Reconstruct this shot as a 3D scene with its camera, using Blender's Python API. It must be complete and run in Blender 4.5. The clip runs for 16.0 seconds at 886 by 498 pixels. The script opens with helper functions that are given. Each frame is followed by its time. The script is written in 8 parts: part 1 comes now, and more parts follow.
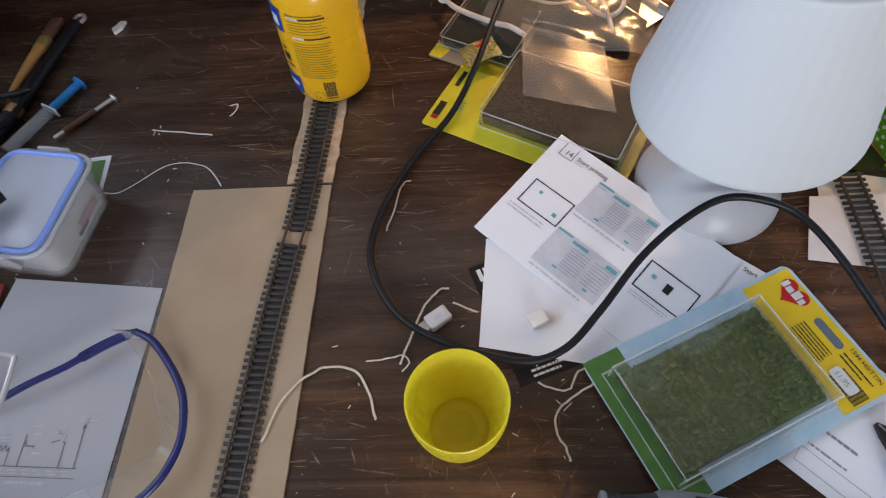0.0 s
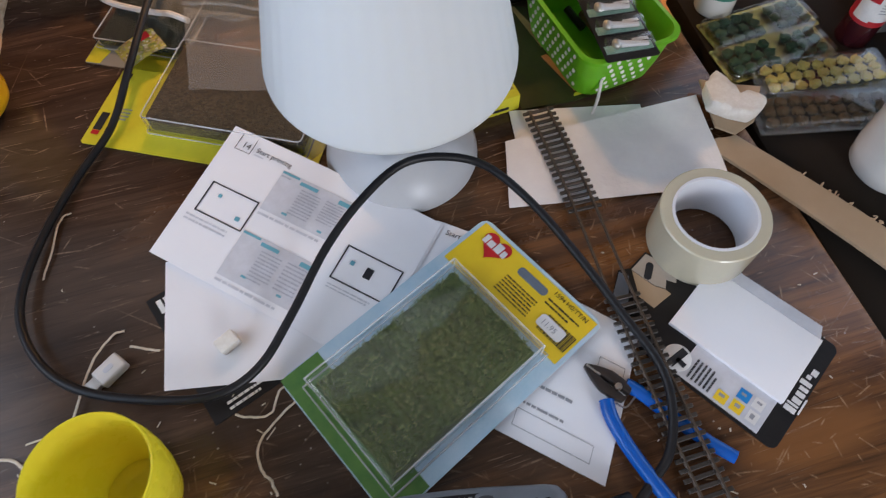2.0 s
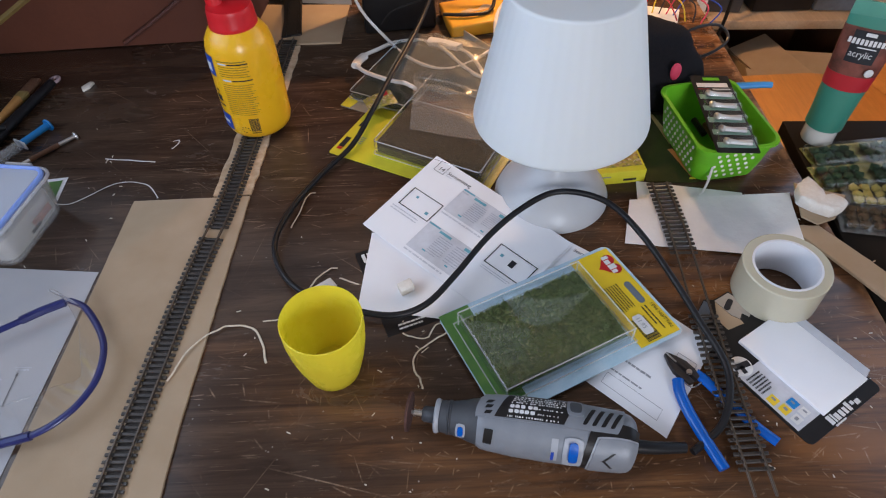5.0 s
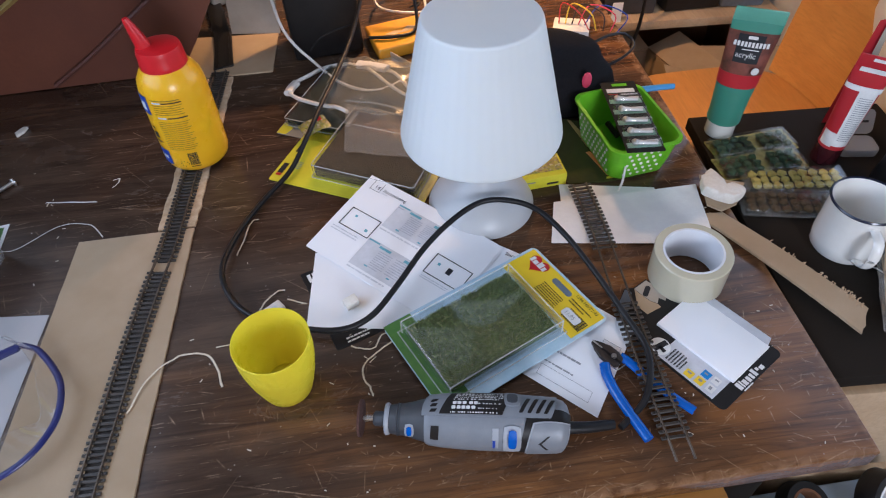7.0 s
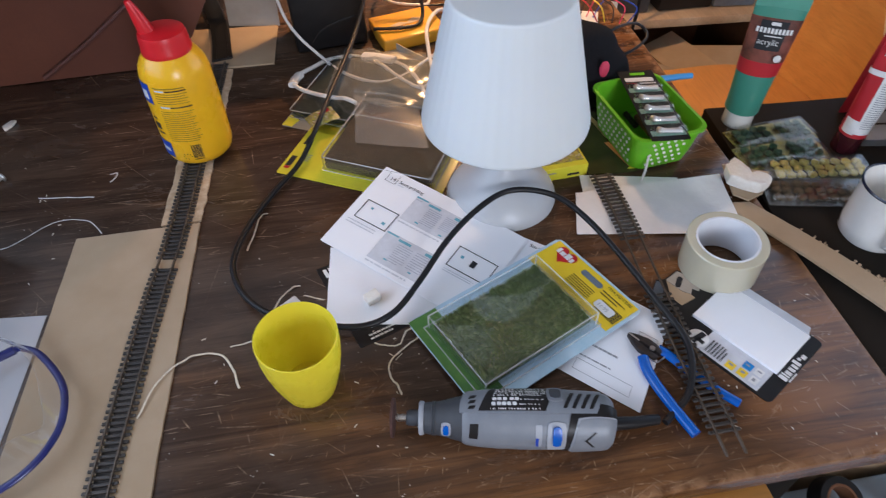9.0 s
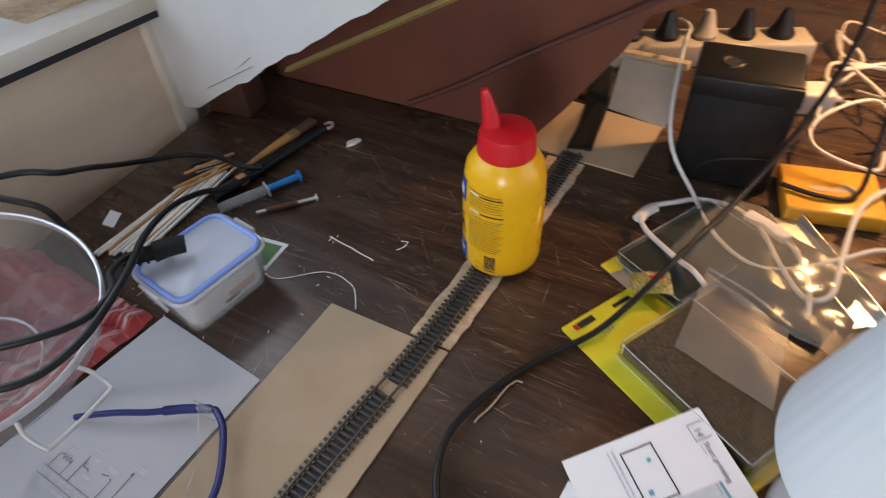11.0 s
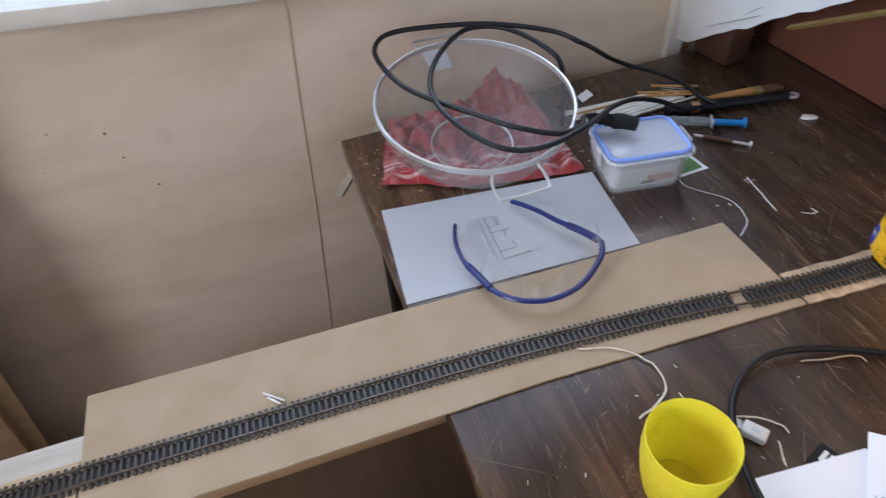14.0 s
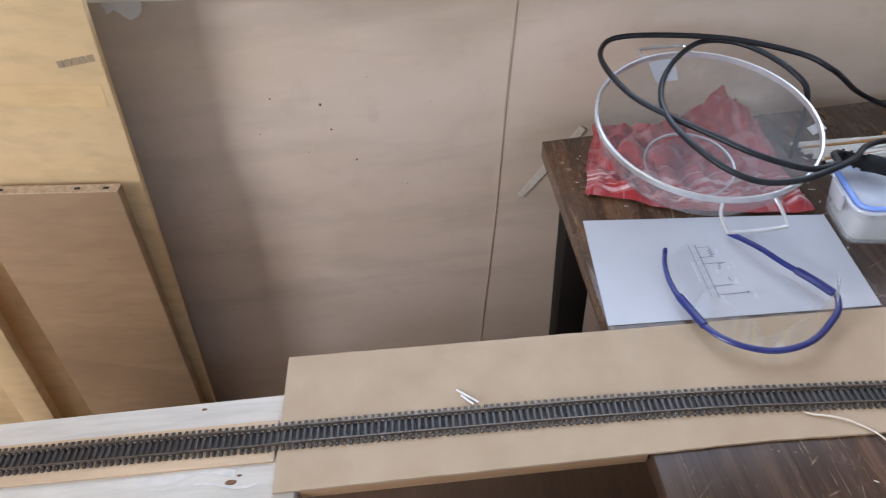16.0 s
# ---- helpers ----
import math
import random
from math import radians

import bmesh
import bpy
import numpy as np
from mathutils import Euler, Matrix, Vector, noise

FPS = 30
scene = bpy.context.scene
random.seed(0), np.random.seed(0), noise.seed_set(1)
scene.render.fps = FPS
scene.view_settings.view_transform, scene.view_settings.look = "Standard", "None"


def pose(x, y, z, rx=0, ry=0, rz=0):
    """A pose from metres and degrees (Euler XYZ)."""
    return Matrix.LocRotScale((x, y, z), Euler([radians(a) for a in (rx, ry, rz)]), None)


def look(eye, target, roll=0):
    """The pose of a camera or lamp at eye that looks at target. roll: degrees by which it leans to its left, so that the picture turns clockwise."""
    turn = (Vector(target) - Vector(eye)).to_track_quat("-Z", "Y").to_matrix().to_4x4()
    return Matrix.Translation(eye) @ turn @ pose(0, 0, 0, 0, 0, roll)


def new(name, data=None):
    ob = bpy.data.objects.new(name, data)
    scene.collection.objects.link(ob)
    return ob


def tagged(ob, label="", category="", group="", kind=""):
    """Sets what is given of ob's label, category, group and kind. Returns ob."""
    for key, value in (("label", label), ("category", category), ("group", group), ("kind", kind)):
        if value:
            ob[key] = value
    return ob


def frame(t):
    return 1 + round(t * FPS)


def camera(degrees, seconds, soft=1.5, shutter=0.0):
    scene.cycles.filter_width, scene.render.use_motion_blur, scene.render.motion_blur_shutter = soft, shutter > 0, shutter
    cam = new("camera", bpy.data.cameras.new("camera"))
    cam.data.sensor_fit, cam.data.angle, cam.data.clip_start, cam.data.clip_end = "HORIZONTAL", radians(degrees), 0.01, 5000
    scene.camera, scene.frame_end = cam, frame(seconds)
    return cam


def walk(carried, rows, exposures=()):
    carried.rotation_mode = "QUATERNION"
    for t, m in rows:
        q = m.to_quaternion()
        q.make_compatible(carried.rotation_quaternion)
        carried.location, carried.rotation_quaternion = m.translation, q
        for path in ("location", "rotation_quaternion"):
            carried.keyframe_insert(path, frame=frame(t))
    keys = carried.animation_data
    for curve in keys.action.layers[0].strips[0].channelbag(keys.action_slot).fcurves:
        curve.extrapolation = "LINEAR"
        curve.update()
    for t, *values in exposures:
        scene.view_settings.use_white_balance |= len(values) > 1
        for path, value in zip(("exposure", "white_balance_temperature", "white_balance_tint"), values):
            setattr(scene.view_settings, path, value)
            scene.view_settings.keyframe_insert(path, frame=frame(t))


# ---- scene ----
cam = camera(70.5, 16.0, soft=1.1, shutter=0.45)
PATH = [
    (0, (0.293, 0.025, 0.51), (0.178, 1.047, -1.205), -7.5),
    (0.5, (0.314, 0.025, 0.493), (0.27, 1.061, -1.217), -6.6),
    (1, (0.379, 0.037, 0.481), (0.472, 0.998, -1.27), -5.6),
    (1.5, (0.419, 0.039, 0.464), (0.649, 0.965, -1.294), -1.9),
    (2, (0.455, 0.043, 0.454), (0.71, 0.97, -1.299), -1.6),
    (2.5, (0.485, 0.055, 0.456), (0.71, 1.014, -1.285), -1.9),
    (3, (0.513, 0.067, 0.467), (0.64, 1.111, -1.234), -4.1),
    (3.5, (0.503, 0.044, 0.482), (0.451, 1.144, -1.188), -7.6),
    (4, (0.437, -0.041, 0.494), (0.375, 1.202, -1.071), -4.8),
    (6.3, (0.379, -0.201, 0.572), (0.444, 1.141, -0.909), -3.1),
    (6.5, (0.389, -0.201, 0.573), (0.473, 1.136, -0.912), -3.3),
    (7, (0.41, -0.191, 0.569), (0.528, 1.141, -0.918), -3.7),
    (7.5, (0.411, -0.186, 0.563), (0.579, 1.135, -0.929), -2.7),
    (8, (0.41, -0.187, 0.551), (0.599, 1.124, -0.948), -2.3),
    (8.2, (0.401, -0.185, 0.547), (0.622, 1.108, -0.963), -1.4),
    (10.3, (0.328, -0.082, 0.528), (0.066, 1.346, -0.847), -3.3),
    (10.5, (0.327, -0.028, 0.531), (-0.081, 1.353, -0.857), -3.1),
    (11, (0.342, 0.09, 0.524), (-0.395, 1.297, -0.89), -3.9),
    (11.5, (0.347, 0.133, 0.508), (-0.603, 1.149, -0.929), -5.4),
    (12, (0.345, 0.11, 0.495), (-0.734, 0.98, -0.947), -5.3),
    (12.5, (0.36, 0.052, 0.506), (-0.811, 0.782, -0.942), -5.0),
    (13, (0.37, -0.041, 0.509), (-0.817, 0.703, -0.919), -1.3),
    (13.5, (0.398, -0.091, 0.527), (-0.861, 0.54, -0.893), -1.1),
    (14, (0.456, -0.082, 0.539), (-0.939, 0.305, -0.841), -4.6),
    (14.5, (0.455, -0.089, 0.539), (-0.966, 0.194, -0.839), -5.1),
    (15, (0.441, -0.121, 0.542), (-1.002, 0.077, -0.829), -4.9),
    (15.5, (0.422, -0.149, 0.541), (-1.026, -0.054, -0.836), -5.1),
    (16, (0.408, -0.18, 0.535), (-1.053, -0.146, -0.831), -4.8),
]
walk(cam, [(t, look(eye, target, roll)) for t, eye, target, roll in PATH], [(0.0, 0.38, 5950, 13), (4.0, 0.38, 5900, 13), (7.0, 0.55, 5540, 13), (8.0, 0.55, 5540, 13), (10.5, 0.40, 6000, 11), (11.5, 0.62, 6060, 10), (12.0, 0.72, 5950, 9), (12.5, 0.76, 5820, 9), (13.5, 0.62, 5700, 10), (14.5, 1.06, 5640, 12), (16.0, 1.11, 5640, 12)])

# ---- world and light ----
world = bpy.data.worlds.new("sky")
scene.world = world
world.use_nodes = True
wn, wl = world.node_tree.nodes, world.node_tree.links
sky = wn.new("ShaderNodeTexSky")
sky.sky_type = "NISHITA"
sky.sun_disc = False
sky.sun_elevation, sky.sun_rotation = radians(38), radians(-70)
wl.new(sky.outputs["Color"], wn["Background"].inputs["Color"])
wn["Background"].inputs["Strength"].default_value = 0.12


def area_lamp(name, eye, target, sx, sy, power, colour, spread=180):
    data = bpy.data.lights.new(name, "AREA")
    data.shape, data.size, data.size_y, data.energy, data.color = "RECTANGLE", sx, sy, power, colour
    data.spread = radians(spread)
    ob = new(name, data)
    ob.matrix_world = look(eye, target)
    return ob


# daylight in the window over the sill, and a warm unseen bulb over the far end
area_lamp("window_light", (-0.60, -0.02, 0.84), (0.9, 0.20, 0.25), 1.3, 0.9, 3.7, (0.78, 0.90, 1.0), 140)
# unseen windows behind the worker and to the east, added to brighten the scene
area_lamp("added_south_light", (0.98, -2.52, 0.93), (0.2, 0.0, 0.05), 0.68, 0.82, 30, (1.0, 0.978, 0.952))
area_lamp("added_east_light", (1.62, 0.68, 0.48), (0.0, 0.55, 0.38), 1.30, 0.80, 2.8, (0.88, 0.94, 1.0))
# source of the warm glow, assumed out of view
bulb = bpy.data.lights.new("desk_bulb", "POINT")
bulb.energy, bulb.color, bulb.shadow_soft_size = 22, (1.0, 0.52, 0.19), 0.025
new("desk_bulb", bulb).location = (0.62, 1.12, 0.542)
scene.view_settings.exposure = 0.0


# ---- materials ----
def shader(name):
    m = bpy.data.materials.new(name)
    m.use_nodes = True
    return m, m.node_tree.nodes, m.node_tree.links, m.node_tree.nodes["Principled BSDF"]


def ramp(n, l, source, stops):
    r = n.new("ShaderNodeValToRGB")
    while len(r.color_ramp.elements) < len(stops):
        r.color_ramp.elements.new(0.5)
    for e, (p, c) in zip(r.color_ramp.elements, stops):
        e.position, e.color = p, (*c, 1) if len(c) == 3 else c
    l.new(source, r.inputs[0])
    return r.outputs[0]


def coords(n, l, stretch=(1, 1, 1), turn=(0, 0, 0), world=False):
    tc, mp = n.new("ShaderNodeTexCoord"), n.new("ShaderNodeMapping")
    mp.inputs["Scale"].default_value = stretch
    mp.inputs["Rotation"].default_value = [radians(a) for a in turn]
    if world:
        geo = n.new("ShaderNodeNewGeometry")
        l.new(geo.outputs["Position"], mp.inputs[0])
    else:
        l.new(tc.outputs["Object"], mp.inputs[0])
    return mp.outputs[0]


def noise_tex(n, l, vec, scale, detail=4.0, rough=0.55, warp=0.0):
    t = n.new("ShaderNodeTexNoise")
    t.inputs["Scale"].default_value, t.inputs["Detail"].default_value, t.inputs["Roughness"].default_value = scale, detail, rough
    t.inputs["Distortion"].default_value = warp
    l.new(vec, t.inputs["Vector"])
    return t.outputs["Fac"]


def mixed(n, l, fac, a, b, kind="MIX"):
    m = n.new("ShaderNodeMix")
    m.data_type, m.blend_type = "RGBA", kind
    for sock, v in ((m.inputs[0], fac), (m.inputs[6], a), (m.inputs[7], b)):
        if isinstance(v, bpy.types.NodeSocket):
            l.new(v, sock)
        elif isinstance(v, (int, float)):
            sock.default_value = v
        else:
            sock.default_value = (*v, 1)
    return m.outputs[2]


def bumped(n, l, b, height, strength, distance):
    k = n.new("ShaderNodeBump")
    k.inputs["Strength"].default_value, k.inputs["Distance"].default_value = strength, distance
    l.new(height, k.inputs["Height"])
    l.new(k.outputs[0], b.inputs["Normal"])


def surface(name, a, b=None, rough=0.5, metal=0.0, scale=60.0, fine=400.0, bump=0.15, depth=0.0006, stretch=(1, 1, 1), clear=0.0, through_light=0.0, world=False, vary=0.0, spec=0.5):
    """A colour that wanders between a and b at two scales, with a fine relief."""
    m, n, l, p = shader(name)
    b = b or tuple(c * 0.82 for c in a)
    v = coords(n, l, stretch, world=world)
    big, small = noise_tex(n, l, v, scale, 5), noise_tex(n, l, v, fine, 3)
    c = mixed(n, l, ramp(n, l, big, [(0.32, (0, 0, 0)), (0.68, (1, 1, 1))]), a, b)
    c = mixed(n, l, ramp(n, l, small, [(0.35, (0, 0, 0)), (0.75, (0.35, 0.35, 0.35))]), c, b)
    if vary:
        info, h = n.new("ShaderNodeObjectInfo"), n.new("ShaderNodeHueSaturation")
        mr = n.new("ShaderNodeMapRange")
        mr.inputs[3].default_value, mr.inputs[4].default_value = 1 - vary, 1 + vary
        l.new(info.outputs["Random"], mr.inputs[0])
        l.new(mr.outputs[0], h.inputs["Value"])
        l.new(c, h.inputs["Color"])
        c = h.outputs[0]
    l.new(c, p.inputs["Base Color"])
    r = ramp(n, l, big, [(0.2, (rough * 0.85,) * 3), (0.8, (min(1, rough * 1.15),) * 3)])
    l.new(r, p.inputs["Roughness"])
    p.inputs["Metallic"].default_value = metal
    p.inputs["Specular IOR Level"].default_value = spec
    p.inputs["Coat Weight"].default_value = clear
    p.inputs["Coat Roughness"].default_value = 0.08
    if through_light:
        p.inputs["Subsurface Weight"].default_value = through_light
        p.inputs["Subsurface Radius"].default_value = (0.006, 0.006, 0.005)
        p.inputs["Subsurface Scale"].default_value = 1.0
    if bump:
        bumped(n, l, p, small, bump, depth)
    return m


def film(name, colour, clear=0.85, rough=0.12, wrinkle=0.0, scale=40.0, gloss=0.75, least=0.045):
    """Thin clear plastic: mostly open, with a glossy skin."""
    m, n, l, p = shader(name)
    out = n["Material Output"]
    t, g, mx = n.new("ShaderNodeBsdfTransparent"), n.new("ShaderNodeBsdfGlossy"), n.new("ShaderNodeMixShader")
    t.inputs[0].default_value = (*colour, 1)
    g.inputs["Roughness"].default_value = rough
    g.inputs["Color"].default_value = (1, 1, 1, 1)
    f, pw, mr = n.new("ShaderNodeLayerWeight"), n.new("ShaderNodeMath"), n.new("ShaderNodeMapRange")
    f.inputs[0].default_value = 0.5
    pw.operation, pw.inputs[1].default_value = "POWER", 3.5
    mr.inputs[3].default_value, mr.inputs[4].default_value = least, gloss
    l.new(f.outputs["Facing"], pw.inputs[0])
    l.new(pw.outputs[0], mr.inputs[0])
    d, m2 = n.new("ShaderNodeBsdfDiffuse"), n.new("ShaderNodeMixShader")
    d.inputs[0].default_value = (*colour, 1)
    m2.inputs[0].default_value = 1 - clear
    l.new(t.outputs[0], m2.inputs[1])
    l.new(d.outputs[0], m2.inputs[2])
    l.new(mr.outputs[0], mx.inputs[0])
    l.new(m2.outputs[0], mx.inputs[1])
    l.new(g.outputs[0], mx.inputs[2])
    l.new(mx.outputs[0], out.inputs[0])
    if wrinkle:
        k = n.new("ShaderNodeBump")
        k.inputs["Strength"].default_value, k.inputs["Distance"].default_value = wrinkle, 0.004
        l.new(noise_tex(n, l, coords(n, l), scale, 2), k.inputs["Height"])
        l.new(k.outputs[0], g.inputs["Normal"])
        l.new(k.outputs[0], f.inputs["Normal"])
    return m


def scored(n, l, scale, spread, lean, width, reach, keep):
    """Short straight scratches: one to a cell, each with its own angle and length."""
    v = n.new("ShaderNodeTexVoronoi")
    v.inputs["Scale"].default_value = scale
    l.new(coords(n, l), v.inputs["Vector"])
    sub_, rot, sep, col = n.new("ShaderNodeVectorMath"), n.new("ShaderNodeVectorRotate"), n.new("ShaderNodeSeparateXYZ"), n.new("ShaderNodeSeparateColor")
    sub_.operation = "SUBTRACT"
    l.new(coords(n, l), sub_.inputs[0])
    l.new(v.outputs["Position"], sub_.inputs[1])
    l.new(v.outputs["Color"], col.inputs[0])
    ang = n.new("ShaderNodeMapRange")
    ang.inputs[3].default_value, ang.inputs[4].default_value = radians(lean - spread), radians(lean + spread)
    l.new(col.outputs[0], ang.inputs[0])
    rot.rotation_type = "Z_AXIS"
    l.new(sub_.outputs[0], rot.inputs["Vector"])
    l.new(ang.outputs[0], rot.inputs["Angle"])
    l.new(rot.outputs[0], sep.inputs[0])

    def inside(sock, lo, hi):
        a = n.new("ShaderNodeMath")
        a.operation = "ABSOLUTE"
        l.new(sock, a.inputs[0])
        r = n.new("ShaderNodeMapRange")
        r.inputs[1].default_value, r.inputs[2].default_value, r.inputs[3].default_value, r.inputs[4].default_value = lo, hi, 1.0, 0.0
        l.new(a.outputs[0], r.inputs[0])
        return r.outputs[0]
    across, along = inside(sep.outputs[1], width * 0.4, width), inside(sep.outputs[0], reach * 0.3, reach)
    some = ramp(n, l, col.outputs[1], [(keep - 0.02, (1, 1, 1)), (keep + 0.02, (0, 0, 0))])
    c = mixed(n, l, 1.0, across, along, "MULTIPLY")
    rag = ramp(n, l, noise_tex(n, l, coords(n, l), 240, 2, 0.6), [(0.36, (0.25,) * 3), (0.58, (1, 1, 1))])
    return mixed(n, l, 1.0, mixed(n, l, 1.0, c, some, "MULTIPLY"), rag, "MULTIPLY")


def worn_table(name):
    """Dark stain over wood: wavy grain along x, brown where it is rubbed, pale scratches in clusters, dust."""
    m, n, l, p = shader(name)
    wave = noise_tex(n, l, coords(n, l, (2.2, 21, 6)), 1.0, 9, 0.66, 1.9)
    hair = noise_tex(n, l, coords(n, l, (7, 330, 10)), 1.0, 3, 0.6)
    patch = noise_tex(n, l, coords(n, l, (1, 1.7, 1)), 3.6, 4)
    smear = noise_tex(n, l, coords(n, l, (2.4, 6, 1), (0, 0, -12)), 1.7, 5, 0.62, 1.0)
    c = ramp(n, l, wave, [(0.30, (0.0265, 0.0152, 0.0105)), (0.50, (0.052, 0.0310, 0.0205)), (0.62, (0.085, 0.0515, 0.0330)), (0.80, (0.049, 0.0288, 0.0188))])
    c = mixed(n, l, ramp(n, l, smear, [(0.47, (0, 0, 0)), (0.66, (0.60, 0.60, 0.60))]), c, (0.084, 0.055, 0.038))
    c = mixed(n, l, ramp(n, l, hair, [(0.55, (0, 0, 0)), (0.74, (0.45, 0.45, 0.45))]), c, (0.016, 0.011, 0.009))
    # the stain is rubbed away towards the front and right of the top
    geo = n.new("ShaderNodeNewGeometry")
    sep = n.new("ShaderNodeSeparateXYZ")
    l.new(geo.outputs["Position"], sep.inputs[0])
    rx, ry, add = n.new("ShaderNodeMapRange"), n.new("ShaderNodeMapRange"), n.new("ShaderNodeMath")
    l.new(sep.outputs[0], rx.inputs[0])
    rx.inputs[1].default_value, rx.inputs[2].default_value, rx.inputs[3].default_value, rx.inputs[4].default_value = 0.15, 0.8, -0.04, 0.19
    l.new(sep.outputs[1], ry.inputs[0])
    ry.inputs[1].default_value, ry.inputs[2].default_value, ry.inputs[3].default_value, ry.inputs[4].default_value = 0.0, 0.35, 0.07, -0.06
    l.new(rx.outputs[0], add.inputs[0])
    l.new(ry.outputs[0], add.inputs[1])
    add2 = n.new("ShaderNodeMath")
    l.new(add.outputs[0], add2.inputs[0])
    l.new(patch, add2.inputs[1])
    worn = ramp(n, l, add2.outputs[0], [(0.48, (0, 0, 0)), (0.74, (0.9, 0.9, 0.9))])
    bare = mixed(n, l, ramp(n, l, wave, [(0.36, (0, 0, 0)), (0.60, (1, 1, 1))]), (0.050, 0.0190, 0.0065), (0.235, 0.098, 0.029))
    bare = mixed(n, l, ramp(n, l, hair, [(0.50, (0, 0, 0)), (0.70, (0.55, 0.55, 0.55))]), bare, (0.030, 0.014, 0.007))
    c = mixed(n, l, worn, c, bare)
    # an orange flame of bare wood near the front corner
    kv, kl = n.new("ShaderNodeMapping"), n.new("ShaderNodeVectorMath")
    kv.inputs["Location"].default_value, kv.inputs["Scale"].default_value = (-0.727, -0.185, 0), (1, 3.0, 0)
    l.new(geo.outputs["Position"], kv.inputs[0])
    kl.operation = "LENGTH"
    l.new(kv.outputs[0], kl.inputs[0])
    wob = n.new("ShaderNodeMath")
    wob.operation, wob.inputs[1].default_value = "MULTIPLY_ADD", 0.08
    l.new(wave, wob.inputs[0])
    l.new(kl.outputs["Value"], wob.inputs[2])
    c = mixed(n, l, ramp(n, l, wob.outputs[0], [(0.075, (0.80, 0.80, 0.80)), (0.10, (0, 0, 0))]), c, (0.20, 0.085, 0.028))
    # the front and right rims are rubbed bare
    rim = None
    for sock, lo, hi in ((sep.outputs[1], 0.0095, 0.001), (sep.outputs[0], 0.811, 0.819)):
        e = n.new("ShaderNodeMapRange")
        e.inputs[1].default_value, e.inputs[2].default_value = lo, hi
        l.new(sock, e.inputs[0])
        rim = e.outputs[0] if rim is None else mixed(n, l, 1.0, rim, e.outputs[0], "LIGHTEN")
    rim = mixed(n, l, 1.0, rim, ramp(n, l, noise_tex(n, l, coords(n, l), 48, 5, 0.65), [(0.40, (0, 0, 0)), (0.58, (1, 1, 1))]), "MULTIPLY")
    side = n.new("ShaderNodeMapRange")
    side.inputs[1].default_value, side.inputs[2].default_value = 0.2, 0.5
    l.new(sep.outputs[0], side.inputs[0])
    rim = mixed(n, l, 1.0, rim, side.outputs[0], "MULTIPLY")
    upper = n.new("ShaderNodeMapRange")
    upper.inputs[1].default_value, upper.inputs[2].default_value = -0.008, -0.003
    l.new(sep.outputs[2], upper.inputs[0])
    rim = mixed(n, l, 1.0, rim, upper.outputs[0], "MULTIPLY")
    c = mixed(n, l, rim, c, (0.26, 0.14, 0.07))
    # pale bruises along the grain, scored lines every way, both in clusters
    dash = None
    for turn, sx, sy, lo in ((1, 15, 430, 0.675), (-5, 30, 620, 0.69), (3, 8, 300, 0.69)):
        q = ramp(n, l, noise_tex(n, l, coords(n, l, (sx, sy, 1), (0, 0, turn)), 1.0, 3, 0.6, 0.4), [(lo - 0.02, (0, 0, 0)), (lo + 0.03, (1, 1, 1))])
        dash = q if dash is None else mixed(n, l, 1.0, dash, q, "LIGHTEN")
    for args in ((9, 9, 0, 0.0010, 0.030, 0.40), (17, 14, 1, 0.0009, 0.020, 0.34), (31, 30, -1, 0.0009, 0.011, 0.30), (19, 60, 40, 0.0007, 0.018, 0.26), (8, 35, 55, 0.0007, 0.045, 0.32), (7, 40, -50, 0.0006, 0.05, 0.28), (5, 28, 20, 0.0008, 0.07, 0.32), (37, 90, 0, 0.0009, 0.008, 0.28)):
        dash = mixed(n, l, 1.0, dash, scored(n, l, *args), "LIGHTEN")
    where = ramp(n, l, noise_tex(n, l, coords(n, l), 6.0, 4), [(0.42, (0.06, 0.06, 0.06)), (0.66, (1, 1, 1))])
    c = mixed(n, l, mixed(n, l, 1.0, dash, where, "MULTIPLY"), c, (0.30, 0.205, 0.135))
    fine_ = None
    for args in ((26, 80, 20, 0.0007, 0.013, 0.45), (14, 60, -40, 0.0006, 0.024, 0.42), (42, 90, 0, 0.0008, 0.007, 0.45), (18, 20, 5, 0.0007, 0.022, 0.36), (60, 90, 0, 0.0007, 0.004, 0.5)):
        q = scored(n, l, *args)
        fine_ = q if fine_ is None else mixed(n, l, 1.0, fine_, q, "LIGHTEN")
    c = mixed(n, l, mixed(n, l, 1.0, fine_, worn, "MULTIPLY"), c, (0.34, 0.215, 0.120))
    # scuffed, dusty patches
    scuff = noise_tex(n, l, coords(n, l, (1, 2.2, 1), (0, 0, -35)), 11, 7, 0.70, 0.8)
    dull = ramp(n, l, mixed(n, l, 0.5, scuff, patch), [(0.52, (0, 0, 0)), (0.67, (0.40, 0.40, 0.40))])
    c = mixed(n, l, dull, c, (0.110, 0.070, 0.046))
    # specks of plaster and dust
    v = n.new("ShaderNodeTexVoronoi")
    v.inputs["Scale"].default_value = 95
    l.new(coords(n, l), v.inputs["Vector"])
    speck = ramp(n, l, v.outputs["Distance"], [(0.05, (0.6, 0.6, 0.6)), (0.085, (0, 0, 0))])
    speck = mixed(n, l, 1.0, speck, ramp(n, l, noise_tex(n, l, coords(n, l), 15, 2), [(0.50, (0, 0, 0)), (0.62, (1, 1, 1))]), "MULTIPLY")
    c = mixed(n, l, speck, c, (0.42, 0.37, 0.32))
    l.new(c, p.inputs["Base Color"])
    p.inputs["Specular IOR Level"].default_value = 0.34
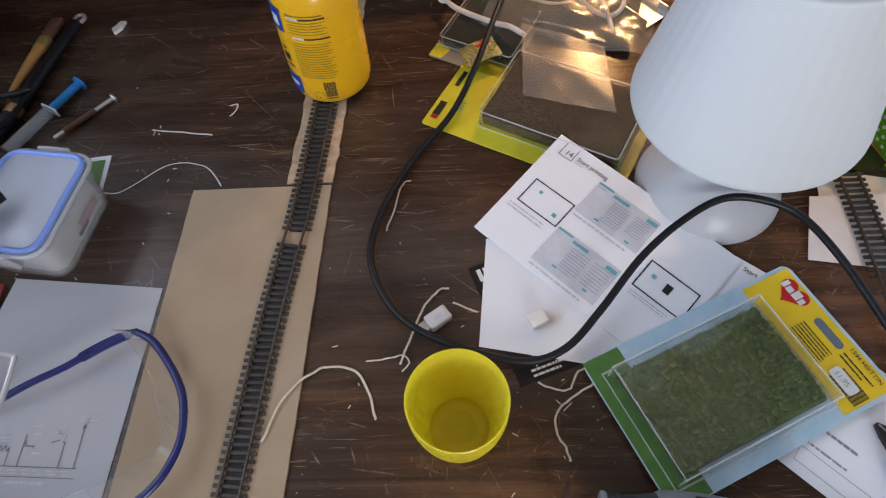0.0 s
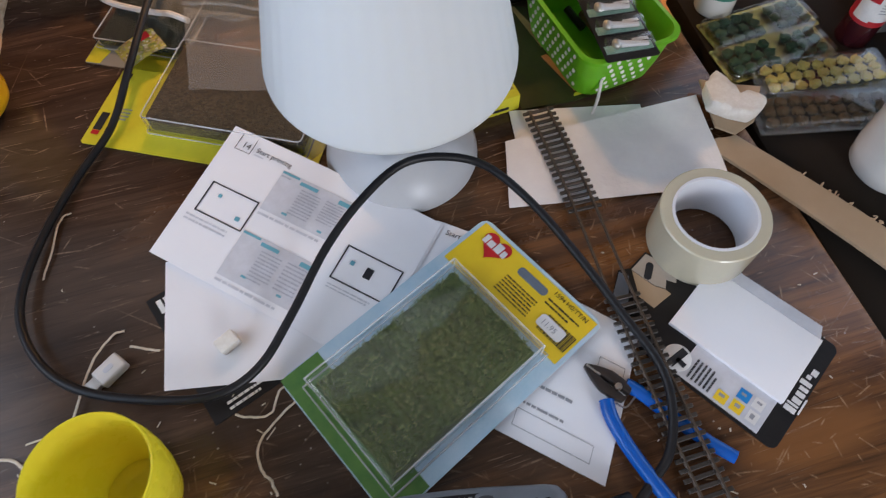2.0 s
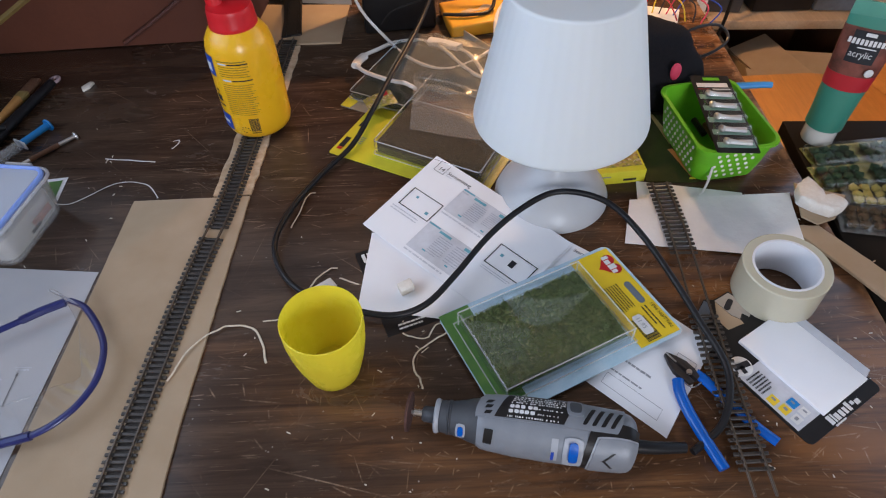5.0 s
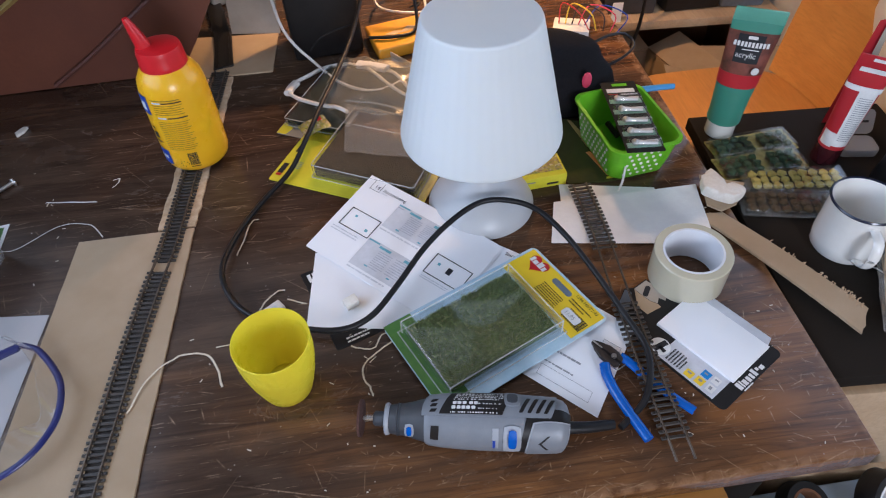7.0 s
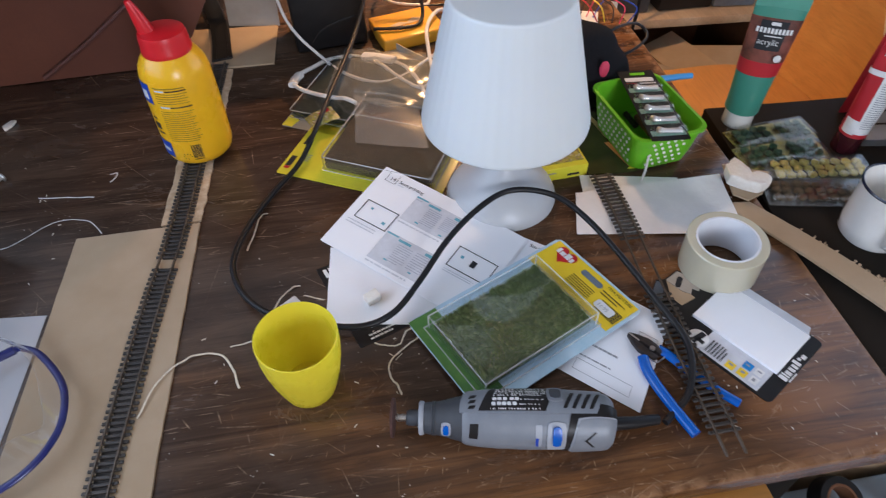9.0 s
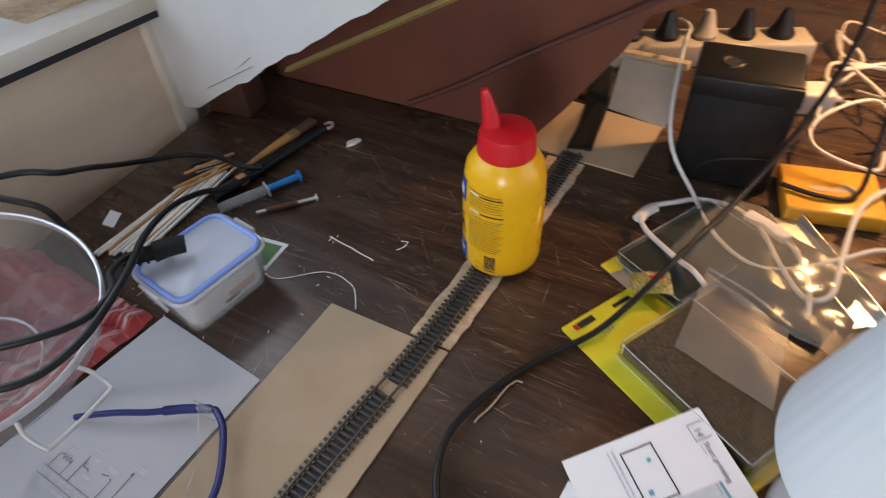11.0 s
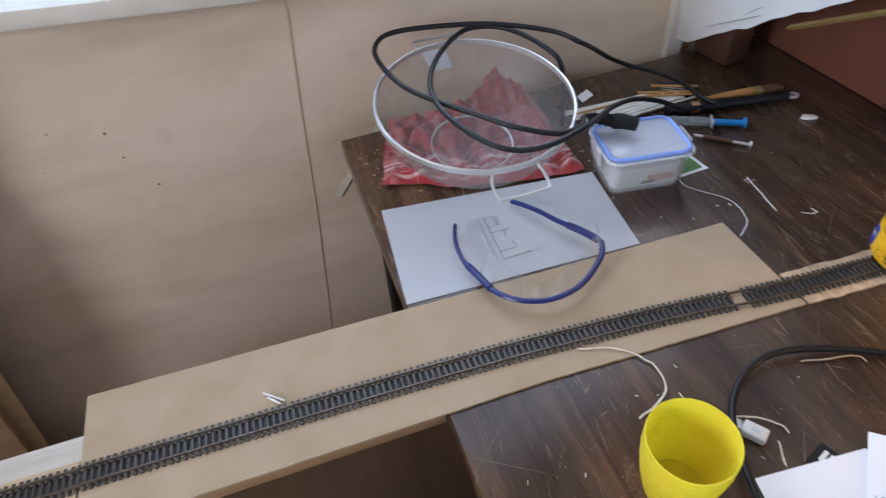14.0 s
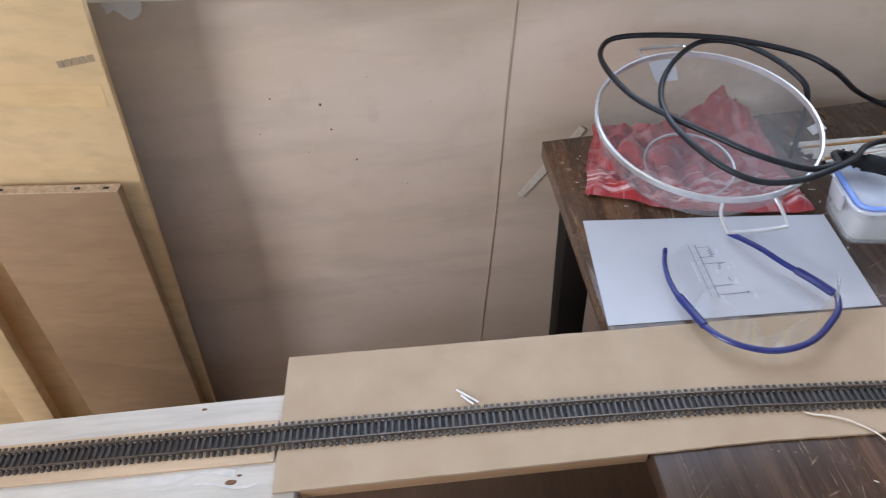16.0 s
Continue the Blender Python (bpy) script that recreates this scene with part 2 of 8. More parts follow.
    rough = mixed(n, l, dull, ramp(n, l, patch, [(0.3, (0.15,) * 3), (0.7, (0.25,) * 3)]), (0.70, 0.70, 0.70))
    l.new(rough, p.inputs["Roughness"])
    bumped(n, l, p, mixed(n, l, 0.5, wave, hair), 0.25, 0.0008)
    return m


def speckled(name, colours, scale, rough=0.95, depth=0.0015):
    """Loose crumbs: every cell takes its own shade."""
    m, n, l, p = shader(name)
    v = n.new("ShaderNodeTexVoronoi")
    v.inputs["Scale"].default_value = scale
    l.new(coords(n, l), v.inputs["Vector"])
    sep = n.new("ShaderNodeSeparateColor")
    l.new(v.outputs["Color"], sep.inputs[0])
    c = ramp(n, l, sep.outputs[0], [(k / (len(colours) - 1), q) for k, q in enumerate(colours)])
    c = mixed(n, l, ramp(n, l, noise_tex(n, l, coords(n, l), scale / 14, 3), [(0.4, (0, 0, 0)), (0.7, (0.5, 0.5, 0.5))]), c, colours[0])
    l.new(c, p.inputs["Base Color"])
    p.inputs["Roughness"].default_value = rough
    bumped(n, l, p, v.outputs["Distance"], 0.8, depth)
    return m


def blade_fibres(name, colours):
    """Grass fibres, each of its own shade."""
    m, n, l, p = shader(name)
    geo = n.new("ShaderNodeNewGeometry")
    c = ramp(n, l, geo.outputs["Random Per Island"], [(k / (len(colours) - 1), q) for k, q in enumerate(colours)])
    l.new(c, p.inputs["Base Color"])
    p.inputs["Roughness"].default_value = 0.75
    return m


def grained(name, a, b, stretch, rough=0.55, knots=False, world=False):
    """Bare or stained wood with the grain along the axis of least stretch."""
    m, n, l, p = shader(name)
    g = noise_tex(n, l, coords(n, l, stretch, world=world), 1.0, 7, 0.65)
    f = noise_tex(n, l, coords(n, l, tuple(s * 5 for s in stretch), world=world), 1.0, 3, 0.6)
    blot = noise_tex(n, l, coords(n, l, world=world), 7.0, 3)
    c = mixed(n, l, ramp(n, l, g, [(0.3, (0, 0, 0)), (0.7, (1, 1, 1))]), a, b)
    c = mixed(n, l, ramp(n, l, f, [(0.45, (0, 0, 0)), (0.8, (0.5, 0.5, 0.5))]), c, tuple(x * 0.55 for x in a))
    c = mixed(n, l, ramp(n, l, blot, [(0.4, (0, 0, 0)), (0.75, (0.45, 0.45, 0.45))]), c, tuple(x * 0.75 for x in b))
    l.new(c, p.inputs["Base Color"])
    p.inputs["Roughness"].default_value = rough
    bumped(n, l, p, g, 0.2, 0.001)
    return m


def checked_cloth(name):
    """Red tea towel with white lines both ways."""
    m, n, l, p = shader(name)
    tc, sep = n.new("ShaderNodeTexCoord"), n.new("ShaderNodeSeparateXYZ")
    l.new(tc.outputs["UV"], sep.inputs[0])
    line = None
    for k, (freq, lo) in ((0, (3.0, 0.86)), (1, (4.0, 0.86)), (0, (12.0, 0.955)), (1, (14.0, 0.965))):
        mul, sn = n.new("ShaderNodeMath"), n.new("ShaderNodeMath")
        mul.operation, mul.inputs[1].default_value = "MULTIPLY", freq * 6.283
        sn.operation = "SINE"
        l.new(sep.outputs[k], mul.inputs[0])
        l.new(mul.outputs[0], sn.inputs[0])
        s = ramp(n, l, sn.outputs[0], [(lo, (0, 0, 0)), (min(0.999, lo + 0.03), (0.20, 0.20, 0.20))])
        line = s if line is None else mixed(n, l, 1.0, line, s, "LIGHTEN")
    weave = noise_tex(n, l, coords(n, l), 900, 2)
    c = mixed(n, l, weave, (0.23, 0.014, 0.016), (0.36, 0.027, 0.028))
    stripe = [(0.0, 0)] + [q for a, w in ((0.70, 0.012), (0.76, 0.028), (0.815, 0.028), (0.87, 0.012), (0.90, 0.03)) for q in ((a, 0), (a + 0.004, 0.75), (a + w - 0.004, 0.75), (a + w, 0))]
    line = mixed(n, l, 1.0, line, ramp(n, l, sep.outputs[0], [(a, (k,) * 3) for a, k in stripe]), "LIGHTEN")
    line = mixed(n, l, 1.0, line, ramp(n, l, noise_tex(n, l, coords(n, l), 45, 3), [(0.38, (0.25, 0.25, 0.25)), (0.62, (1, 1, 1))]), "MULTIPLY")
    c = mixed(n, l, line, c, (0.72, 0.56, 0.54))
    l.new(c, p.inputs["Base Color"])
    p.inputs["Roughness"].default_value = 0.95
    p.inputs["Sheen Weight"].default_value = 0.3
    bumped(n, l, p, weave, 0.3, 0.0006)
    return m


def wire_mesh(name):
    """Very fine woven wire, half open."""
    m, n, l, p = shader(name)
    p.inputs["Base Color"].default_value = (0.34, 0.33, 0.325, 1)
    p.inputs["Metallic"].default_value, p.inputs["Roughness"].default_value = 0.35, 0.5
    t, mx = n.new("ShaderNodeBsdfTransparent"), n.new("ShaderNodeMixShader")
    w = noise_tex(n, l, coords(n, l), 60, 2)
    fac = ramp(n, l, w, [(0.3, (0.26,) * 3), (0.7, (0.34,) * 3)])
    l.new(fac, mx.inputs[0])
    l.new(t.outputs[0], mx.inputs[1])
    l.new(p.outputs[0], mx.inputs[2])
    l.new(mx.outputs[0], n["Material Output"].inputs[0])
    return m


def painted_wall(name, a, b):
    m, n, l, p = shader(name)
    big = noise_tex(n, l, coords(n, l, (1, 1, 2.2), world=True), 2.6, 5)
    mid = noise_tex(n, l, coords(n, l, world=True), 22, 4)
    fine = noise_tex(n, l, coords(n, l, world=True), 260, 3)
    c = mixed(n, l, ramp(n, l, big, [(0.35, (0, 0, 0)), (0.7, (1, 1, 1))]), a, b)
    c = mixed(n, l, ramp(n, l, mid, [(0.55, (0, 0, 0)), (0.8, (0.35, 0.35, 0.35))]), c, tuple(x * 0.8 for x in b))
    smudge = noise_tex(n, l, coords(n, l, (1, 1.4, 6.5), world=True), 1.5, 4, 0.6)
    c = mixed(n, l, ramp(n, l, smudge, [(0.50, (0, 0, 0)), (0.68, (0.40, 0.40, 0.40))]), c, tuple(x * 0.62 for x in b))
    l.new(c, p.inputs["Base Color"])
    p.inputs["Roughness"].default_value = 0.75
    bumped(n, l, p, fine, 0.12, 0.001)
    return m


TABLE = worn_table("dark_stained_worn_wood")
WALL = painted_wall("beige_wall_paint", (0.63, 0.505, 0.39), (0.545, 0.42, 0.30))
TAN_STRIP = surface("tan_seam_paint", (0.40, 0.29, 0.205), (0.48, 0.36, 0.26), 0.7, scale=40)
WHITE_WALL = painted_wall("white_wall_paint", (0.74, 0.73, 0.70), (0.68, 0.66, 0.62))
# off-white; on the power strip its darkness paints in shade
SHADED_OFF_WHITE = surface("shaded_off_white", (0.40, 0.36, 0.31), (0.34, 0.30, 0.25), 0.5, scale=25, bump=0.04)
CREAM = painted_wall("cream_board_paint", (0.74, 0.62, 0.46), (0.66, 0.54, 0.39))
# tone of the unseen walls, kept dark to hold back bounced light
UNSEEN_WALL = painted_wall("unseen_wall_paint", (0.36, 0.33, 0.29), (0.30, 0.27, 0.23))
SILL = surface("cream_gloss_paint", (0.66, 0.62, 0.55), (0.56, 0.50, 0.42), 0.35, scale=12, bump=0.05)
CARD = surface("brown_cardboard", (0.415, 0.315, 0.210), (0.365, 0.270, 0.172), 0.85, scale=18, fine=700, bump=0.12)
CARD_EDGE = surface("torn_cardboard_edge", (0.58, 0.45, 0.31), (0.40, 0.28, 0.17), 0.95, scale=120, fine=600, bump=0.5)
PAPER = surface("white_paper", (0.85, 0.86, 0.89), (0.80, 0.81, 0.85), 0.8, scale=9, fine=900, bump=0.04)
# greyer than PAPER, for the diagram sheet and the sieve tag
DULL_PAPER = surface("greyed_paper", (0.50, 0.505, 0.535), (0.46, 0.465, 0.49), 0.85, scale=9, fine=900, bump=0.04)
PAPER_CREASED = surface("creased_white_paper", (0.80, 0.79, 0.79), (0.70, 0.69, 0.70), 0.75, scale=26, fine=120, bump=0.35, depth=0.002)
INK = surface("black_ink", (0.012, 0.013, 0.018), rough=0.7, bump=0)
FAINT_INK = surface("thin_grey_print", (0.20, 0.20, 0.21), rough=0.7, bump=0)
STAMP_INK = surface("faded_stamp_ink", (0.34, 0.25, 0.15), rough=0.8, bump=0)
GREY_INK = surface("grey_ink", (0.33, 0.34, 0.37), rough=0.8, bump=0)
SCREEN_INK = surface("fine_screen_print", (0.42, 0.45, 0.52), rough=0.8, bump=0)
PALE_INK = surface("pale_grey_print", (0.64, 0.66, 0.72), rough=0.8, bump=0)
TEAL_INK = surface("teal_print", (0.16, 0.42, 0.52), rough=0.8, bump=0)
BLUE_INK = surface("deep_blue_print", (0.015, 0.06, 0.42), rough=0.45, bump=0)
WHITE_INK = surface("white_print", (0.80, 0.80, 0.80), rough=0.5, bump=0)
RED_INK = surface("red_print", (0.55, 0.02, 0.025), rough=0.4, bump=0)
YELLOW_INK = surface("yellow_print", (0.83, 0.60, 0.02), (0.80, 0.56, 0.02), rough=0.35, bump=0)
LIME_INK = surface("lime_yellow_print", (0.70, 0.64, 0.03), (0.62, 0.58, 0.03), rough=0.35, bump=0)
RAIL = surface("tarnished_rail", (0.135, 0.105, 0.080), (0.085, 0.064, 0.047), 0.36, 0.35, scale=90)
# dark strip laid between the rails of the long track
WEB = surface("dark_track_strip", (0.050, 0.042, 0.036), (0.030, 0.025, 0.022), 0.6, scale=120, spec=0.2)
BRASS = surface("bare_copper_rail", (0.55, 0.33, 0.17), rough=0.35, metal=0.9, scale=90)
SLEEPER = surface("dark_brown_sleeper_plastic", (0.050, 0.043, 0.038), (0.034, 0.028, 0.024), 0.38, spec=0.5, scale=300, vary=0.3)
BOTTLE = surface("yellow_bottle_plastic", (0.84, 0.47, 0.006), (0.82, 0.44, 0.006), 0.28, scale=20, bump=0.03, through_light=0.15)
CAP = surface("red_cap_plastic", (0.62, 0.012, 0.018), (0.56, 0.012, 0.018), 0.32, scale=30, bump=0.03, through_light=0.1)
LAMP = surface("white_lamp_plastic", (0.70, 0.74, 0.755), (0.68, 0.72, 0.735), 0.5, scale=14, bump=0.02, through_light=0.25)
# greyer than LAMP, for the foot only
LAMP_FOOT = surface("greyed_white_plastic", (0.50, 0.51, 0.53), (0.46, 0.47, 0.49), 0.38, scale=14, bump=0.02)


def thin_plastic(name, a, b, glow):
    """Thin coloured plastic that lets part of the light through."""
    m = surface(name, a, b, 0.28, scale=40, bump=0.05)
    n, l = m.node_tree.nodes, m.node_tree.links
    t, mx = n.new("ShaderNodeBsdfTranslucent"), n.new("ShaderNodeMixShader")
    t.inputs[0].default_value = (*a, 1)
    mx.inputs[0].default_value = glow
    l.new(n["Principled BSDF"].outputs[0], mx.inputs[1])
    l.new(t.outputs[0], mx.inputs[2])
    l.new(mx.outputs[0], n["Material Output"].inputs[0])
    return m


CUP = thin_plastic("yellow_cup_plastic", (0.94, 0.87, 0.085), (0.92, 0.80, 0.060), 0.52)
RUBBER = surface("black_rubber", (0.009, 0.009, 0.011), (0.014, 0.014, 0.016), 0.42, scale=80, spec=0.3)
BLACK = surface("black_plastic", (0.010, 0.009, 0.010), (0.014, 0.013, 0.013), 0.40, scale=60, spec=0.3)
MATT_BLACK = surface("matt_black_rubber", (0.010, 0.010, 0.011), (0.016, 0.016, 0.017), 0.75, scale=80, spec=0.2, fine=260, bump=0.4)
SATIN_BLACK = surface("satin_black_paint", (0.014, 0.012, 0.010), (0.020, 0.016, 0.013), 0.6, scale=8, fine=300, spec=0.05)
GREY = surface("grey_tool_plastic", (0.215, 0.232, 0.262), (0.185, 0.202, 0.232), 0.42, scale=60)
PALE_TOOL = surface("pale_grey_tool_plastic", (0.36, 0.38, 0.42), (0.33, 0.35, 0.39), 0.4, scale=60)
DARK_GREY = surface("dark_grey_tool_plastic", (0.055, 0.06, 0.07), (0.045, 0.05, 0.06), 0.5, scale=60)
BLUE = surface("blue_grip_plastic", (0.005, 0.105, 0.50), (0.005, 0.090, 0.43), 0.22, scale=60)
NAVY = surface("navy_blue_plastic", (0.012, 0.015, 0.10), (0.014, 0.020, 0.15), 0.3, scale=60)
STEEL = surface("steel", (0.62, 0.62, 0.63), (0.5, 0.5, 0.5), 0.28, 1.0, scale=80)
SATIN_STEEL = surface("satin_steel_wire", (0.80, 0.80, 0.81), (0.70, 0.70, 0.71), 0.34, 0.75, scale=80)
DARK_STEEL = surface("dark_tool_steel", (0.032, 0.030, 0.031), (0.055, 0.042, 0.036), 0.42, 0.6, scale=120)
ALU = surface("brushed_aluminium", (0.70, 0.69, 0.67), (0.62, 0.61, 0.60), 0.35, 0.9, scale=60)
DISC = surface("cutting_disc", (0.085, 0.035, 0.026), (0.055, 0.024, 0.019), 0.85, scale=400)
TAPE_BODY = surface("wound_clear_tape", (0.56, 0.53, 0.40), (0.50, 0.47, 0.36), 0.25, scale=10, bump=0.02, clear=0.5, through_light=0.3)
CORE = surface("white_cardboard_core", (0.72, 0.74, 0.78), (0.66, 0.68, 0.72), 0.75, scale=30)
BLISTER = film("thin_clear_blister", (0.98, 0.985, 0.985), 0.987, 0.035, gloss=0.7, least=0.068)
BAG = film("crinkled_bag_plastic", (0.94, 0.93, 0.90), 0.93, 0.20, 0.06, 8, 0.4, 0.02)
LENS_EDGE = film("bright_lens_edge", (0.90, 0.91, 0.91), 0.90, 0.12)
LENS = film("goggle_lens", (0.95, 0.96, 0.97), 0.955, 0.08, least=0.07)
FOIL = surface("gold_foil", (0.16, 0.12, 0.04), (0.55, 0.42, 0.10), 0.22, 0.95, scale=120, bump=0.8, depth=0.001)
TRAY = film("clear_tray_plastic", (0.97, 0.98, 0.98), 0.99, 0.07, 0, 40, 0.6, 0.055)
WHITE_STICK = surface("white_wood_stick", (0.84, 0.82, 0.78), (0.74, 0.71, 0.65), 0.7, scale=60)
GRASS = surface("static_grass", (0.030, 0.055, 0.007), (0.065, 0.095, 0.014), 0.9, scale=55, fine=700, bump=0.6, depth=0.002)
FIBRE = blade_fibres("grass_fibres", ((0.072, 0.128, 0.028), (0.125, 0.195, 0.048), (0.175, 0.245, 0.064), (0.225, 0.275, 0.080), (0.36, 0.35, 0.15)))
BALLAST = speckled("brown_scatter", ((0.046, 0.030, 0.013), (0.070, 0.047, 0.021), (0.096, 0.066, 0.030), (0.135, 0.096, 0.046)), 620)
DARK_FOAM = speckled("dark_green_scatter", ((0.010, 0.016, 0.012), (0.022, 0.032, 0.022), (0.034, 0.045, 0.03)), 700)
SKY_PRINT = surface("pale_blue_print", (0.36, 0.55, 0.68), (0.55, 0.68, 0.78), 0.4, scale=30, bump=0)
MEADOW_PRINT = surface("green_meadow_print", (0.055, 0.16, 0.035), (0.10, 0.22, 0.04), 0.4, scale=60, bump=0)
BOARD = surface("red_brown_board", (0.190, 0.072, 0.045), (0.130, 0.050, 0.034), 0.40, scale=6, fine=200, bump=0.08)
BOARD_DARK = surface("dark_board_bead", (0.145, 0.060, 0.046), rough=0.4, scale=8)
WHITE_SHEET = surface("white_torn_board", (0.60, 0.595, 0.585), (0.54, 0.53, 0.515), 0.7, scale=7, fine=160, bump=0.1)
YELLOW_TRIM = surface("old_yellow_trim", (0.34, 0.25, 0.07), (0.24, 0.17, 0.06), 0.6, scale=40)
PLY = grained("plywood", (0.74, 0.53, 0.28), (0.69, 0.475, 0.23), (3, 3, 9), 0.6)
PLY_STAIN = grained("stained_plywood", (0.64, 0.43, 0.19), (0.68, 0.465, 0.22), (3, 3, 9), 0.6)
TUB_FILL = surface("white_foam_filling", (0.74, 0.73, 0.72), (0.64, 0.62, 0.60), 0.8, scale=60)
RED_SMEAR = surface("faded_red_print", (0.55, 0.22, 0.17), (0.42, 0.14, 0.12), 0.7, scale=80)
SMEAR = surface("grey_smear", (0.46, 0.44, 0.41), (0.60, 0.56, 0.50), 0.85, scale=60)
CHIP = grained("grey_brown_plank", (0.36, 0.225, 0.115), (0.27, 0.160, 0.078), (4, 3, 12), 0.6)
PINE = grained("whitewashed_plank", (0.66, 0.61, 0.53), (0.50, 0.45, 0.38), (30, 3.0, 30), 0.75)
PALE_WOOD = grained("pale_wood", (0.58, 0.43, 0.28), (0.48, 0.34, 0.21), (40, 2.5, 40), 0.6)
BROWN_WOOD = grained("brown_cabinet_wood", (0.17, 0.075, 0.032), (0.125, 0.052, 0.024), (3, 40, 40), 0.45)
ORANGE_WOOD = grained("orange_lacquered_wood", (0.62, 0.24, 0.03), (0.52, 0.18, 0.02), (12, 3, 12), 0.35)
DARK_BLOCK = grained("dark_red_wood", (0.085, 0.036, 0.020), (0.060, 0.026, 0.015), (3, 40, 40), 0.5)
FLOOR = grained("brown_floor", (0.16, 0.09, 0.05), (0.10, 0.06, 0.035), (3, 25, 3), 0.5)
CRATE_BLUE = surface("pale_blue_plastic", (0.33, 0.42, 0.52), (0.28, 0.36, 0.46), 0.45, scale=30)
FLOWERS = speckled("flower_picture_print", ((0.10, 0.14, 0.03), (0.45, 0.40, 0.05), (0.22, 0.14, 0.06), (0.60, 0.55, 0.42)), 330, 0.4, 0.0002)
CLOTH = checked_cloth("red_checked_cloth")
MESH = wire_mesh("sieve_wire_mesh")
GREEN = surface("bright_green_plastic", (0.16, 0.50, 0.012), (0.14, 0.44, 0.012), 0.35, scale=60, bump=0.03, through_light=0.15)
MINT = surface("sea_green_paint_tube", (0.06, 0.25, 0.185), (0.055, 0.23, 0.17), 0.33, scale=30, bump=0.02)
MINT_PALE = surface("pale_green_tube_end", (0.13, 0.38, 0.29), rough=0.33, scale=30, bump=0.02)
RED = surface("red_tube", (0.46, 0.02, 0.03), (0.40, 0.02, 0.03), 0.3, scale=30, bump=0.02)
WINE = surface("wine_dark_plastic", (0.045, 0.008, 0.012), rough=0.25, scale=30, bump=0.02)
ENAMEL = surface("white_enamel", (0.80, 0.80, 0.78), (0.76, 0.75, 0.72), 0.15, scale=40, bump=0.02, clear=0.5)
RIM_BLUE = surface("dark_blue_enamel", (0.012, 0.016, 0.04), rough=0.2, scale=40, bump=0.02)
SKY_BLUE = surface("light_blue_bottle", (0.10, 0.42, 0.60), (0.09, 0.38, 0.55), 0.3, scale=30, bump=0.02)
GREY_LABEL = surface("grey_blue_label", (0.16, 0.20, 0.26), (0.12, 0.15, 0.2), 0.4, scale=60, bump=0.02)
MILKY = film("milky_clear_plastic", (0.86, 0.86, 0.88), 0.66, 0.25, 0, 40, 0.5, 0.03)
BOX_PLASTIC = surface("milky_box_plastic", (0.70, 0.70, 0.72), (0.62, 0.62, 0.64), 0.3, scale=30, bump=0.03, through_light=0.3)
LID_BLUE = surface("blue_seal_plastic", (0.22, 0.34, 0.78), (0.20, 0.30, 0.70), 0.35, scale=40, bump=0.02)
SALMON = surface("pinkish_filling", (0.64, 0.52, 0.42), (0.52, 0.30, 0.24), 0.8, scale=45)
ORANGE_PRINT = surface("orange_print", (0.62, 0.20, 0.05), (0.70, 0.30, 0.10), rough=0.4, scale=60, bump=0)
OLIVE_FILM = surface("dark_olive_film", (0.060, 0.062, 0.020), (0.034, 0.040, 0.018), 0.18, scale=22, bump=0.25)
PEN_BLUE = surface("light_blue_plastic", (0.07, 0.32, 0.74), (0.06, 0.28, 0.66), 0.4, scale=60, bump=0.02)
SYRINGE_BLUE = surface("blue_plunger", (0.02, 0.24, 0.62), (0.02, 0.20, 0.54), 0.35, scale=60, bump=0.02)
ORANGE_WOOD = grained("orange_pine", (0.62, 0.30, 0.07), (0.52, 0.23, 0.05), (4, 40, 40), 0.5)
HANDLE_WOOD = grained("varnished_brush_handle", (0.52, 0.28, 0.09), (0.42, 0.21, 0.06), (60, 4, 60), 0.4)
BRISTLE = surface("brown_bristle", (0.15, 0.07, 0.035), (0.09, 0.04, 0.02), 0.8, scale=300, bump=0.8)
TWINE = surface("pale_raffia_twine", (0.70, 0.64, 0.54), (0.56, 0.47, 0.35), 0.9, scale=200)
WHITE_CORD = surface("white_cord_plastic", (0.72, 0.70, 0.68), (0.66, 0.64, 0.62), 0.4, scale=60, bump=0.02)
FOAM = surface("white_foam", (0.78, 0.75, 0.70), (0.70, 0.66, 0.60), 0.9, scale=200, bump=0.5)
FABRIC = surface("black_fabric", (0.008, 0.008, 0.010), (0.014, 0.013, 0.015), 0.95, scale=300, fine=900, bump=0.8, spec=0.1)
PINK = surface("hot_pink_print", (0.72, 0.06, 0.13), rough=0.6, bump=0)
ORANGE_CARD = surface("amber_lacquered_tin", (0.80, 0.42, 0.03), (0.74, 0.37, 0.03), 0.2, scale=30, bump=0.02, clear=0.6)
YTUFT = surface("yellow_tuft", (0.60, 0.50, 0.13), (0.50, 0.41, 0.10), 0.95, scale=500, bump=0.9, depth=0.002)
GTUFT = surface("dark_green_tuft", (0.012, 0.05, 0.016), (0.02, 0.07, 0.02), 0.95, scale=500, bump=0.9, depth=0.002)
BTUFT = surface("brown_tuft", (0.10, 0.065, 0.025), (0.075, 0.045, 0.018), 0.95, scale=500, bump=0.9, depth=0.002)


# ---- building helpers ----
def mesh_of(name, bm, material, smooth=38):
    me = bpy.data.meshes.new(name)
    bmesh.ops.recalc_face_normals(bm, faces=bm.faces)
    bm.to_mesh(me)
    bm.free()
    me.materials.append(material)
    if smooth:
        me.polygons.foreach_set("use_smooth", [True] * len(me.polygons))
        me.set_sharp_from_angle(angle=radians(smooth))
    return me


